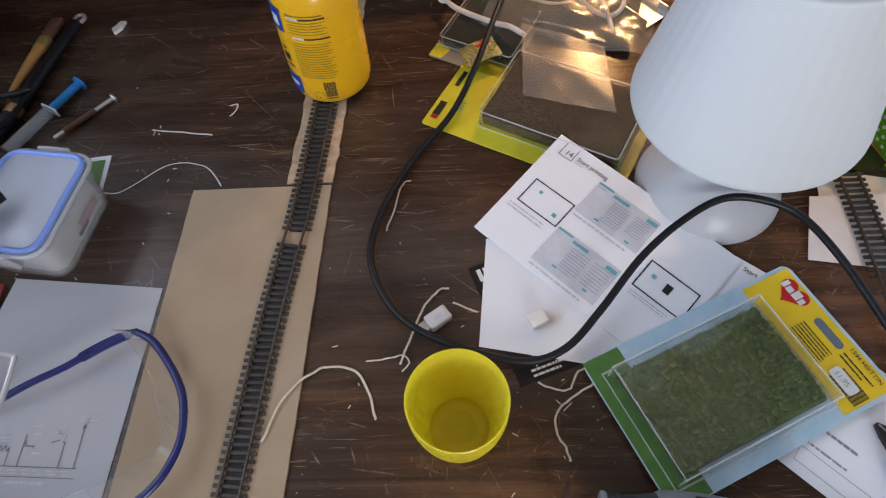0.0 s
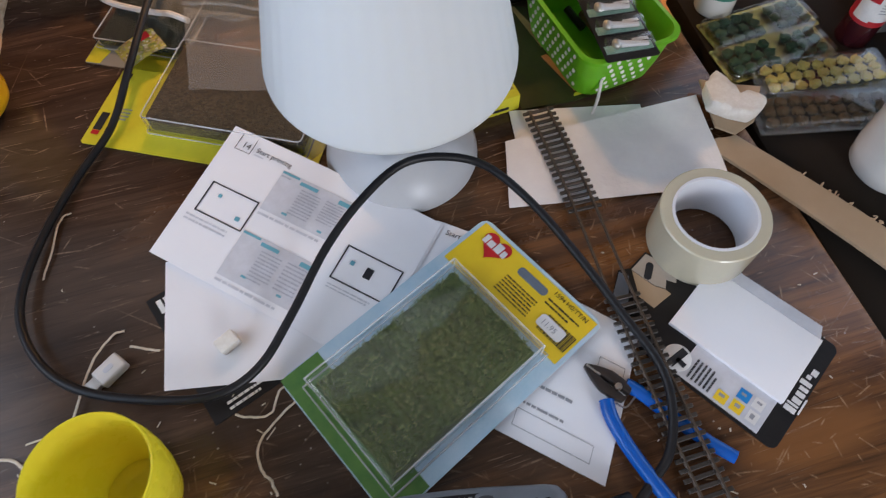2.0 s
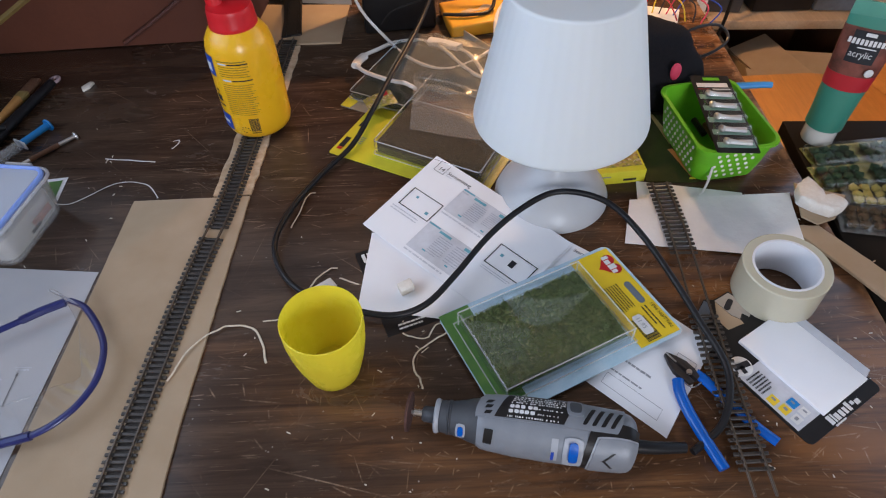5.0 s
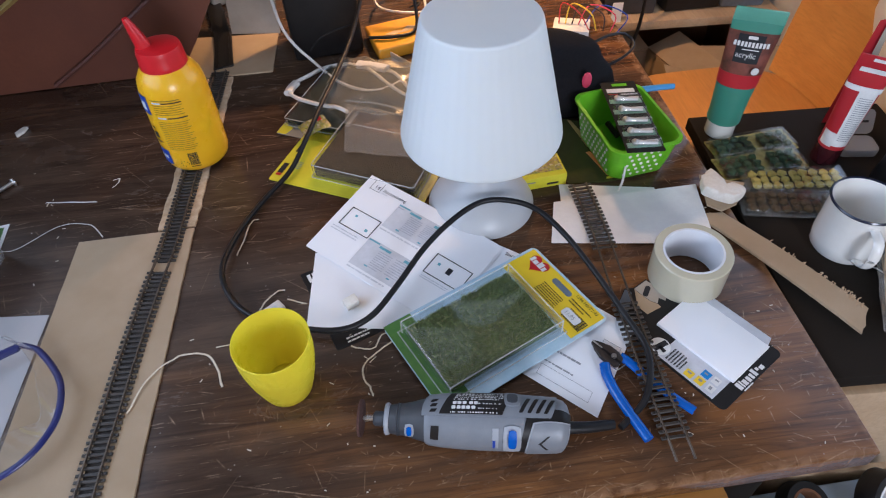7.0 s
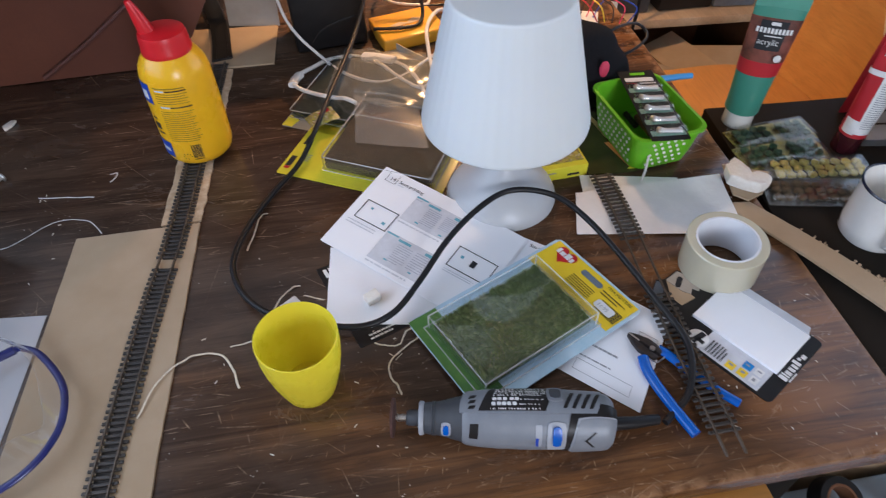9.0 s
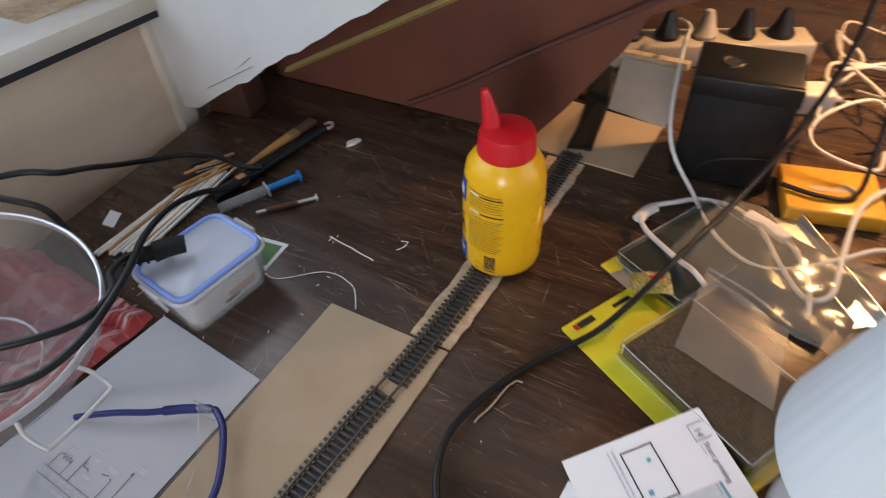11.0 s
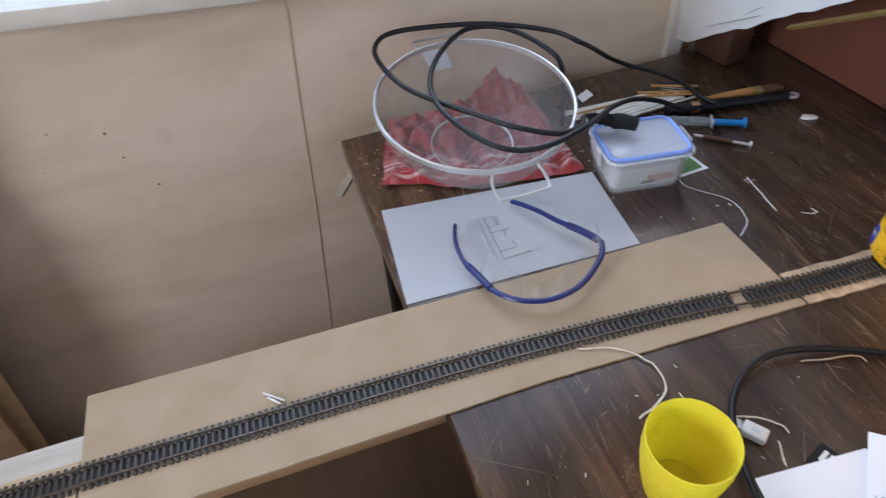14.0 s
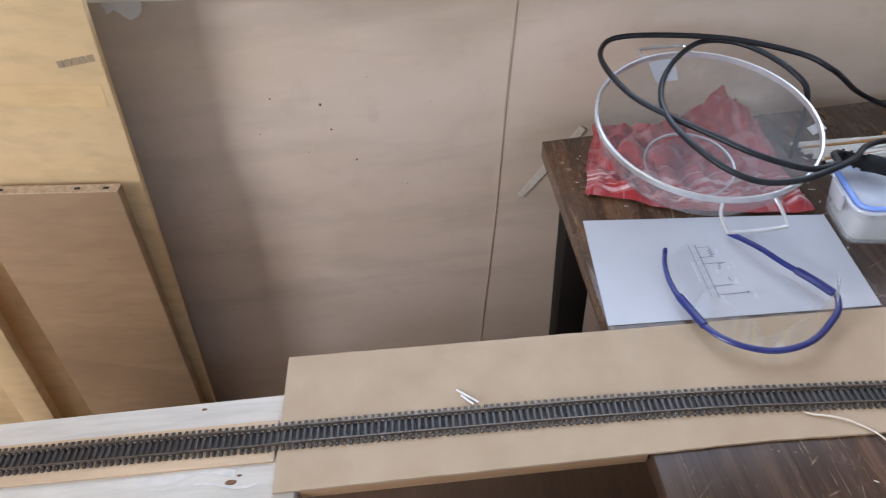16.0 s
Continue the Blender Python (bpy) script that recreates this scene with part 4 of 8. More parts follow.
def model_track(line, base, lean, skip, label, pitch=0.0065, first=0.0, last=9.0, dark=False, base_strip=False):
    """Two rails on a line, with a tie every few millimetres but for the bare stretches."""
    fine = curve_through([(x, y, 0) for x, y in line], 40)
    track = thing("model_railway_track", label, "model track", group="model railway tracks")
    for side in (-1, 1):
        pts = []
        for i, c in enumerate(fine[::8]):
            d = (fine[min(i * 8 + 8, len(fine) - 1)] - fine[max(i * 8 - 8, 0)]).normalized()
            pts.append((c.x + side * 0.0088 * d.y, c.y - side * 0.0088 * d.x, base(c.y) + 0.0020))
        b = rail_bar(pts)
        part("rail", b, RAIL if not dark else BLACK, track)
    for a, z in () if not base_strip else zip([-9.0] + [s_[1] for s_ in skip], [s_[0] for s_ in skip] + [9.0]):
        web = bmesh.new()
        run_ = [c for c in fine if a < c.y < z]
        prev = None
        for i, c in enumerate(run_[::6] + run_[-1:]):
            d = (run_[min(i * 6 + 6, len(run_) - 1)] - run_[max(min(i * 6, len(run_) - 1) - 6, 0)]).normalized()
            cur = [web.verts.new((c.x + s_ * d.y, c.y - s_ * d.x, base(c.y) + h_)) for s_, h_ in ((-0.0072, 0.0001), (-0.0072, 0.0005), (0.0072, 0.0005), (0.0072, 0.0001))]
            if prev:
                for j in range(3):
                    web.faces.new((prev[j], prev[j + 1], cur[j + 1], cur[j]))
            prev = cur
        part("track_base", web, WEB, track, "dark strip between the rails", 30)
    run, at = 0.0, fine[0]
    want, k = pitch / 2, 0
    for p, q in zip(fine, fine[1:]):
        seg = (q - p).length
        while run + seg >= want:
            c = p.lerp(q, (want - run) / seg)
            d = (q - p).normalized()
            want += pitch
            if any(a < c.y < z for a, z in skip) or not first <= want or want > last:
                continue
            ob = new("sleeper", SLEEPER_MESH)
            ob.parent = track
            ob.matrix_basis = pose(c.x, c.y, base(c.y) + 0.0001, 0, 0, math.degrees(math.atan2(d.y, d.x)) - 90 + lean * (random.random() - 0.5))
        run += seg
    return track


model_track(TRACK_LINE, lambda y: 0.0032 if y > -0.344 else 0.0015, 3, [(0.336, 0.352)], "long straight length of brown model railway track", first=0.3, base_strip=True)
whole("bare_wire", sweep([(0.1032, 0.334, 0.0066), (0.1058, 0.353, 0.0066)], 0.0008, 6, bm=sweep([(0.1205, 0.332, 0.0066), (0.1231, 0.351, 0.0066)], 0.0008, 6)), BRASS, "two bare copper rail ends over the joint", "rail joint")
model_track([(0.6380, 0.0180), (0.6380, 0.10), (0.6405, 0.20), (0.6455, 0.30), (0.6455, 0.392)], lambda y: 0.0064 if y > 0.05 else 0.0064 - 0.06 * (0.05 - y), 2, [(0.0, 0.0385), (0.198, 0.277)], "short length of model railway track with bare rails between the ties")
model_track([(0.147, 0.783), (0.142, 0.84), (0.134, 0.90), (0.114, 0.98), (0.098, 1.05)], lambda y: 0.0034, 1, [], "black curved length of model railway track", dark=True)
whole("track_bed", prism([(0.131, 0.781), (0.163, 0.789), (0.156, 0.84), (0.150, 0.88), (0.143, 0.916), (0.127, 0.98), (0.110, 1.06), (0.083, 1.05), (0.100, 0.98), (0.117, 0.904), (0.124, 0.86), (0.128, 0.83)], 0.0034, 0.0068), BLACK, "black foam bed of the curved track", "track bed")


# ---- glue bottle ----
def bottle_radius(z):
    pts = ((0.0, 0.036), (0.004, 0.0405), (0.012, 0.0425), (0.06, 0.0428), (0.095, 0.0422), (0.118, 0.0414), (0.130, 0.0388), (0.139, 0.0340), (0.147, 0.0275))
    for (za, ra), (zb, rb) in zip(pts, pts[1:]):
        if z <= zb:
            return ra + (rb - ra) * (z - za) / (zb - za)
    return pts[-1][1]


bottle = thing("glue_bottle", "yellow plastic wood glue bottle with a red nozzle cap", "glue bottle", pose(0.1355, 0.5550, 0.0078, -0.5, 1.2, -8) @ Matrix.Diagonal((1.02, 1.02, 1.0, 1)))
part("body", lathe([(0.0, 0.0)] + [(bottle_radius(z), z) for z in (0.0, 0.002, 0.005, 0.012, 0.03, 0.06, 0.08, 0.095, 0.105, 0.115, 0.123, 0.130, 0.136, 0.141, 0.147)] + [(0.025, 0.153), (0, 0.153)], 56), BOTTLE, bottle, "yellow plastic bottle body")
cap = part("cap", lathe([(0.0280, 0.142), (0.0288, 0.1435), (0.0288, 0.150), (0.0282, 0.1515), (0.0276, 0.164), (0.0260, 0.1695), (0.018, 0.1720), (0.0, 0.173)], 48), CAP, bottle, "red screw cap")
part("nozzle", sweep([(-0.013, -0.004, 0.162), (-0.0165, -0.005, 0.182), (-0.0200, -0.006, 0.198), (-0.0225, -0.007, 0.2085)], 0.0105, 14, 4, taper=(1.0, 0.32)), CAP, cap, "red tapering nozzle")
BM = round_map(bottle_radius)
A0, A1 = -118, -62
part("small_print", round_bars(BM, [r for i in range(5) for r in ((A0 + 6, 0.1085 - 0.0032 * i, A1 + 2 - 4 * (i % 2), 0.1094 - 0.0032 * i),)] + [(A0 + 6, 0.084 - 0.0031 * i, A1 + 4 - 7 * ((i * 7) % 3) / 2, 0.0849 - 0.0031 * i) for i in range(15)] + [(A0 + 5, 0.1155, A1, 0.1168)]), surface("olive_print", (0.30, 0.20, 0.02), rough=0.4, bump=0), bottle)
part("heading", round_bars(BM, [(A0 + 24, 0.1119, A1 + 2, 0.1136), (A0 + 26, 0.0899, A1 + 4, 0.0916)] + [(-83 + 1.4 * k_, 0.0145, -82.2 + 1.4 * k_ + 0.3 * (k_ % 3 == 0), 0.0345) for k_ in range(12)] + [(-83, 0.0115, -67, 0.0128)]), INK, bottle, "black printed bars")
part("heading", round_bars(BM, [(A0 + 7, 0.1115, A0 + 23, 0.1138), (A0 + 9, 0.0895, A0 + 25, 0.0918)]), PALE_INK, bottle, "grey printed bars")
for bar_ in ((-152, 0.092, -122, 0.119), (-150, 0.012, -118, 0.036)):
    part("side_label", round_bars(BM, [bar_]), BLUE_INK, bottle, "blue printed label panel")
for bar_ in ((-142, 0.098, -128, 0.110), (-145, 0.021, -124, 0.0265)):
    part("side_mark", round_bars(BM, [bar_], 0.0008), WHITE_INK, bottle, "white shape on the blue panel")
part("side_print", round_bars(BM, [(-139, 0.048, -122, 0.0505), (-138, 0.055, -125, 0.0645), (-137, 0.069, -128, 0.072)]), INK, bottle)
ring = round_bars(BM, [(-93 + 7 * math.cos(a / 8 * 6.283) - 0.9, 0.017 + 0.004 * math.sin(a / 8 * 6.283) - 0.0006, -93 + 7 * math.cos(a / 8 * 6.283) + 0.9, 0.017 + 0.004 * math.sin(a / 8 * 6.283) + 0.0006) for a in range(7)])
part("symbol", ring, INK, bottle)

# ---- table lamp ----
lamp = thing("table_lamp", "small white plastic table lamp with a cone shade", "lamp", pose(0.5145, 0.3885, 0.0))
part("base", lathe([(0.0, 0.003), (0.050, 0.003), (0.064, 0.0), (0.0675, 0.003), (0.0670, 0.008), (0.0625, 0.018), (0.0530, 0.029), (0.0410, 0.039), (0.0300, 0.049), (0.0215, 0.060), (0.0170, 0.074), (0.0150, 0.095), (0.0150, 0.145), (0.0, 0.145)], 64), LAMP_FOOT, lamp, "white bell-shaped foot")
shade = bmesh.new()
prof = [(0.0905, 0.1192), (0.0920, 0.1186), (0.0930, 0.1195), (0.0932, 0.1215), (0.0930, 0.1245)] + [(0.0930 - 0.0300 * k / 8, 0.1245 + 0.1310 * k / 8) for k in range(1, 9)] + [(0.0626, 0.2573), (0.0618, 0.2587), (0.0602, 0.2593), (0.0592, 0.2593), (0.0, 0.2593)]
N = 168
rings = []
for r, z in prof:
    rib = 0.00022 if 0.124 < z < 0.256 else 0.0
    rings.append([shade.verts.new((0, 0, z))] if r == 0 else [shade.verts.new(((r + rib * math.cos(42 * a)) * math.cos(a), (r + rib * math.cos(42 * a)) * math.sin(a), z)) for a in (2 * math.pi * i / N for i in range(N))])
for p, q in zip(rings, rings[1:]):
    for i in range(N):
        j = (i + 1) % N
        shade.faces.new((p[i], p[j], q[j], q[i]) if len(q) > 1 else (p[i], p[j], q[0]))
sh = part("shade", shade, LAMP, lamp, "white fluted cone shade", 60)
sol = sh.modifiers.new("thickness", "SOLIDIFY")
sol.thickness, sol.offset = 0.0016, -1
part("socket", lathe([(0.0, 0.145), (0.02, 0.145), (0.02, 0.185), (0.012, 0.19), (0.0, 0.19)], 24), WHITE_INK, lamp)

# ---- yellow cup ----
cup = thing("plastic_cup", "translucent yellow plastic cup, empty and scuffed", "cup", pose(0.2720, 0.1590, 0.0, 1.5, 1.5, 0))
outer = [(0.0, 0.001), (0.0235, 0.0), (0.0255, 0.002), (0.0285, 0.014), (0.0325, 0.032), (0.0355, 0.052), (0.0368, 0.068), (0.0368, 0.0865)]
inner = [(0.0360, 0.0872), (0.0354, 0.0862), (0.0354, 0.068), (0.0341, 0.052), (0.0311, 0.032), (0.0271, 0.015), (0.0236, 0.005), (0.0, 0.0045)]
part("body", lathe(outer + inner, 64), CUP, cup)
part("foot_ring", lathe([(0.014, 0.0048), (0.0215, 0.0052), (0.0222, 0.0062), (0.0205, 0.0064), (0.014, 0.0056)], 40), CUP, cup)

# ---- pack of wild grass ----
pack = thing("grass_mat_pack", "clear blister pack of green model grass with a yellow header card", "blister pack", pose(0.4956, 0.1942, 0.0075, 0, 0.3, 25.0))
PL, PW = 0.2085, 0.129
part("backing_card", prism(rounded(PL, PW, 0.008), 0.0, 0.0012), SKY_PRINT, pack, "pale blue printed backing card")
flat = lambda x0, y0, z0: (lambda u, v, up=0.0: Vector((x0 + u, y0 - v, z0 + up)))
PM = flat(-PL / 2, PW / 2, 0.0012)
part("header", print_bars(PM, [(0.158, 0.0040, 0.2050, PW - 0.0035)], 0.0006), YELLOW_INK, pack, "yellow header with printed lettering")
part("meadow", print_bars(PM, [(0.0008, 0.001, 0.034, PW - 0.001)], 0.0006), MEADOW_PRINT, pack, "green meadow picture on the card")
heart = bmesh.new()
hv = []
for i in range(36):
    t = 2 * math.pi * i / 36
    hx, hy = 16 * math.sin(t) ** 3, 13 * math.cos(t) - 5 * math.cos(2 * t) - 2 * math.cos(3 * t) - math.cos(4 * t)
    hv.append(heart.verts.new(PM(0.1935 + hy * 0.00082, 0.0260 + hx * 0.00086, 0.0012)))
heart.faces.new(hv)
part("emblem", heart, RED_INK, pack, "red heart emblem")
EM = lambda u, v, up=0.0: PM(0.1945 - 0.0040 * (v - 0.5) * 2, 0.0135 + u * 0.027, up)
part("emblem_bars", print_bars(EM, [(0.0, 0.0, 0.16, 1.0), (0.2, 0.25, 0.42, 1.0), (0.46, -0.1, 0.7, 1.0), (0.74, 0.2, 0.9, 1.0)], 0.0016, 1), WHITE_INK, pack)
HM = lambda u, v, up=0.0: PM(0.2035 - v, u, up)
part("lettering", letters("1594 H0/TT/N", 0.0056, HM, 0.0855, 0.0050, 1, 1, 0.0012), INK, pack, "black catalogue lettering")
part("small_print", print_bars(HM, text_lines(0.086, 0.0085, 0.119, 0.0165, 2, 0.35, 5) + text_lines(0.050, 0.0185, 0.085, 0.036, 6, 0.38, 6), 0.0012, 1), INK, pack)
part("barcode", print_bars(HM, [(0.096 + 0.0011 * i, 0.0195, 0.0965 + 0.0011 * i + 0.0004 * (i % 3 == 0), 0.035) for i in range(25)], 0.0012, 1), INK, pack)
sticker = part("price_sticker", prism(rounded(0.011, 0.024, 0.003, cx=-PL / 2 + 0.1765, cy=PW / 2 - 0.104), 0.0022, 0.0026), WHITE_INK, pack, "white price sticker")
part("price", letters("11.95", 0.0065, lambda u, v, up=0.0: PM(0.1740 - v, 0.0950 + u, up), 0, 0, 1, 1, 0.0018), GREY_INK, sticker)
part("hang_hole", prism(rounded(0.0075, 0.030, 0.0036, cx=-PL / 2 + 0.1945, cy=PW / 2 - 0.0675), 0.0018, 0.0022), GREY_LABEL, pack, "euro hang hole")
GX0, GX1, GY0, GY1, GH = -0.0865, 0.0475, -0.0460, 0.0420, 0.019
mat_bm = bmesh.new()


def knobs(x, y):
    """Height of the tufts over the mat."""
    return 0.0035 * noise.noise(Vector((x * 90, y * 90, 1))) + 0.0038 * noise.noise(Vector((x * 230, y * 230, 6)))


gn, gm = 120, 84
gv = {}
for i in range(gn + 1):
    for j in range(gm + 1):
        x, y = GX0 + (GX1 - GX0) * i / gn, GY0 + (GY1 - GY0) * j / gm
        e = min(i, gn - i, 2.5) / 2.5 * min(j, gm - j, 2.5) / 2.5
        gv[i, j] = mat_bm.verts.new((x, y, 0.002 + (GH - 0.005) * (0.35 + 0.65 * e) + knobs(x, y) * e))
for i in range(gn):
    for j in range(gm):
        mat_bm.faces.new((gv[i, j], gv[i + 1, j], gv[i + 1, j + 1], gv[i, j + 1]))
part("grass_mat", mat_bm, GRASS, pack, "dense green static-grass mat", 80)


def blades(count, seed, material, name, length):
    rnd = random.Random(seed)
    vs, fs = [], []
    for k in range(count):
        x, y = rnd.uniform(GX0 + 0.002, GX1 - 0.002), rnd.uniform(GY0 + 0.002, GY1 - 0.002)
        z = GH - 0.0048 + knobs(x, y)
        clump = noise.noise(Vector((x * 120, y * 120, 7)))
        a, lean, h = 5 * noise.noise(Vector((x * 60, y * 60, 3))) + rnd.uniform(-3.1, 3.1), rnd.uniform(0.3, 0.9), length * rnd.uniform(0.6, 1.2) * (0.8 + 0.6 * clump)
        dx, dy, w = math.cos(a), math.sin(a), 0.00045
        z -= 0.0010
        t = len(vs)
        vs += [(x - dy * w, y + dx * w, z), (x + dy * w, y - dx * w, z), (min(GX1, max(GX0, x + dx * h * lean)), min(GY1, max(GY0, y + dy * h * lean)), min(GH + 0.0028, z + h * (1.05 - 0.75 * lean)))]
        fs.append((t, t + 1, t + 2))
    me = bpy.data.meshes.new(name)
    me.from_pydata(vs, [], fs)
    me.materials.append(material)
    return tagged(part(name, me, material, pack), kind="stuff")


blades(15000, 1, FIBRE, "grass_blades", 0.0085)
bl = bmesh.new()
prism([(GX0 - 0.004, GY0 - 0.004), (GX1 + 0.004, GY0 - 0.004), (GX1 + 0.004, GY1 + 0.004), (GX0 - 0.004, GY1 + 0.004)], 0.0022, GH + 0.004, 0.003, bl, 3)
part("blister", bl, BLISTER, pack, "clear plastic blister", 60)
# pale rods along the folded edges paint in their white highlight lines
EDGE_HIGHLIGHT = film("painted_edge_highlight", (0.95, 0.96, 0.96), 0.72, 0.08)
e0, e1, f0, f1 = GX0 - 0.0035, GX1 + 0.0035, GY0 - 0.0035, GY1 + 0.0035
part("blister_rim", sweep([(e0, f0, GH + 0.0035), (e1, f0, GH + 0.0035), (e1, f1, GH + 0.0035), (e0, f1, GH + 0.0035)], 0.0009, 6, 1, closed=True), EDGE_HIGHLIGHT, pack, "folded edge with its highlight painted pale")
for ex, ey in ((e0, f0), (e1, f0), (e1, f1), (e0, f1)):
    part("blister_corner", sweep([(ex, ey, 0.0025), (ex, ey, GH + 0.003)], 0.0009, 6, 1), EDGE_HIGHLIGHT, pack)
part("blister_flange", sweep([(e0 - 0.004, f0 - 0.003, 0.0026), (e1 + 0.004, f0 - 0.003, 0.0026), (e1 + 0.004, f1 + 0.003, 0.0026), (e0 - 0.004, f1 + 0.003, 0.0026)], 0.0010, 6, 1, closed=True, flat=0.5), EDGE_HIGHLIGHT, pack)

# ---- papers ----
booklet = thing("instruction_booklet", "open white instruction page, curling at one corner", "booklet")
BK = bilinear(((0.379, 0.442, 0.0250), (0.526, 0.3035, 0.006), (0.434, 0.2045, 0.0045), (0.289, 0.350, 0.0045)), lambda u, v: 0.0035 * math.sin(math.pi * u) * (1 - v) - 0.004 * (1 - u) * (1 - v) * u)
part("page", sheet(BK, 20, 16, 0.0005), PAPER, booklet)
part("lettering", letters("14", 0.0085, BK, 0.078, 0.118, 0.206, 0.136), INK, booklet)
part("lettering", letters("Start printing", 0.0068, BK, 0.149, 0.112, 0.206, 0.136), INK, booklet)
part("frame_line", print_bars(BK, outline(0.062, 0.41, 0.294, 0.635, 0.006, 1.5) + outline(0.715, 0.40, 0.966, 0.635, 0.006, 1.5) + [(0.055, 0.03, 0.058, 0.145), (0.055, 0.142, 0.13, 0.146), (0.128, 0.03, 0.131, 0.145), (0.83, 0.475, 0.862, 0.545)], 0.0006), INK, booklet, "thick black picture frames")
part("screen", print_bars(BK, [(0.305, 0.143, 0.645, 0.44)], 0.0005), PALE_INK, booklet, "pale grey screen picture")
part("screen", print_bars(BK, [(0.305, 0.605, 0.65, 0.925)], 0.0005), PALE_INK, booklet, "pale grey screen picture")
part("screen_bar", print_bars(BK, [q for v0 in (0.0, 0.464) for q in ((0.307, 0.147 + v0, 0.39, 0.163 + v0), (0.40, 0.165 + v0, 0.485, 0.19 + v0), (0.585, 0.165 + v0, 0.64, 0.195 + v0), (0.40, 0.40 + v0, 0.425, 0.415 + v0), (0.57, 0.405 + v0, 0.592, 0.42 + v0))] + [(0.12, 0.47, 0.137, 0.495), (0.24, 0.555, 0.262, 0.585), (0.76, 0.48, 0.778, 0.51)], 0.0009), TEAL_INK, booklet, "teal bars in the screen pictures")
part("small_print", print_bars(BK, text_lines(0.42, 0.205, 0.52, 0.40, 9, 0.35, 2) + text_lines(0.54, 0.20, 0.63, 0.36, 8, 0.35, 3) + text_lines(0.42, 0.67, 0.52, 0.88, 9, 0.35, 4) + text_lines(0.54, 0.66, 0.635, 0.86, 8, 0.35, 5) + text_lines(0.31, 0.175, 0.37, 0.19, 1, 0.7, 6), 0.0009, 1), SCREEN_INK, booklet)
part("caption", print_bars(BK, text_lines(0.04, 0.66, 0.25, 0.72, 2, 0.4, 7) + text_lines(0.31, 0.455, 0.62, 0.485, 1, 0.5, 8) + text_lines(0.31, 0.94, 0.64, 0.97, 1, 0.5, 9) + text_lines(0.72, 0.66, 0.92, 0.70, 2, 0.4, 10) + text_lines(0.15, 0.125, 0.20, 0.14, 1, 0.6, 11), 0.0006, 1), PALE_INK, booklet)
part("page_edge", sheet(BK, 20, 16, 0.0004), PAPER, booklet, "second leaf underneath", m=pose(0.0015, -0.0012, -0.0012))
p3 = thing("loose_page", "white printed page under the grass pack", "paper")
P3 = bilinear(((0.524, 0.309, 0.0035), (0.580, 0.262, 0.003), (0.50, 0.175, 0.002), (0.444, 0.222, 0.002)))
part("page", sheet(P3, 6, 6, 0.0004), PAPER, p3)
part("lettering", letters("Start", 0.0068, P3, 0.16, 0.085, 0.073, 0.118), INK, p3)
p2 = thing("loose_page", "blank white page under the booklet", "paper")
part("page", sheet(bilinear(((0.300, 0.338, 0.0014), (0.455, 0.300, 0.0014), (0.440, 0.1985, 0.0012), (0.290, 0.229, 0.0012)), lambda u, v: 0.001 * math.sin(3 * u)), 10, 8, 0.0005), PAPER, p2)
bcard = thing("leaflet", "black printed leaflet under the papers", "leaflet", pose(0.329, 0.259, 0.0003, 0, 0, 20))
part("card", prism(rounded(0.056, 0.122, 0.001), 0, 0.0004), BLACK, bcard)
CM = flat(-0.028, 0.061, 0.0004)
part("print", print_bars(CM, [(0.006, 0.005, 0.010, 0.018), (0.012, 0.005, 0.015, 0.012)] + [(0.020 + 0.004 * (i % 4), 0.098 + 0.004 * (i // 4), 0.0225 + 0.004 * (i % 4), 0.1005 + 0.004 * (i // 4)) for i in range(8)] + text_lines(0.014, 0.110, 0.050, 0.1195, 2, 0.45, 3), 0.0003, 1), WHITE_INK, bcard, "white printed marks")
whole("foam_scrap", box((0.016, 0.012, 0.011), (0.3415, 0.2505, 0.0072), (8, -6, 25), 0.0015), FOAM, "small scrap of white foam on the paper", "foam")

note = thing("printed_sheet", "white printed sheet with drawn outlines under the pliers", "paper")
NT = bilinear(((0.585, 0.232, 0.001), (0.643, 0.168, 0.001), (0.573, 0.0735, 0.001), (0.508, 0.138, 0.001)), lambda u, v: 0.002 * math.sin(3 * v) * u)
part("page", sheet(NT, 8, 10, 0.0004), PAPER, note)
part("print", print_bars(NT, text_lines(0.18, 0.62, 0.62, 0.66, 1, 0.5, 1) + text_lines(0.15, 0.76, 0.75, 0.79, 1, 0.5, 2) + outline(0.2, 0.82, 0.85, 0.93, 0.004) + outline(0.72, 0.28, 0.95, 0.46, 0.005), 0.0005, 2), GREY_INK, note)

whole("folded_paper", sheet(bilinear(((0.606, 0.370, 0.0042), (0.792, 0.366, 0.008), (0.777, 0.268, 0.003), (0.586, 0.303, 0.003)), lambda u, v: 0.0022 * math.sin(5 * u + 3 * v) * math.sin(3.1 * v) * u + 0.0004), 18, 12, 0.0008), PAPER_CREASED, "folded and creased piece of white paper", "paper", smooth=60)
whole("folded_paper", sheet(bilinear(((0.622, 0.405, 0.0016), (0.742, 0.376, 0.0018), (0.73, 0.33, 0.0016), (0.612, 0.345, 0.0016))), 6, 6, 0.0005), PAPER_CREASED, "grey-white paper bag under the folded paper", "paper")

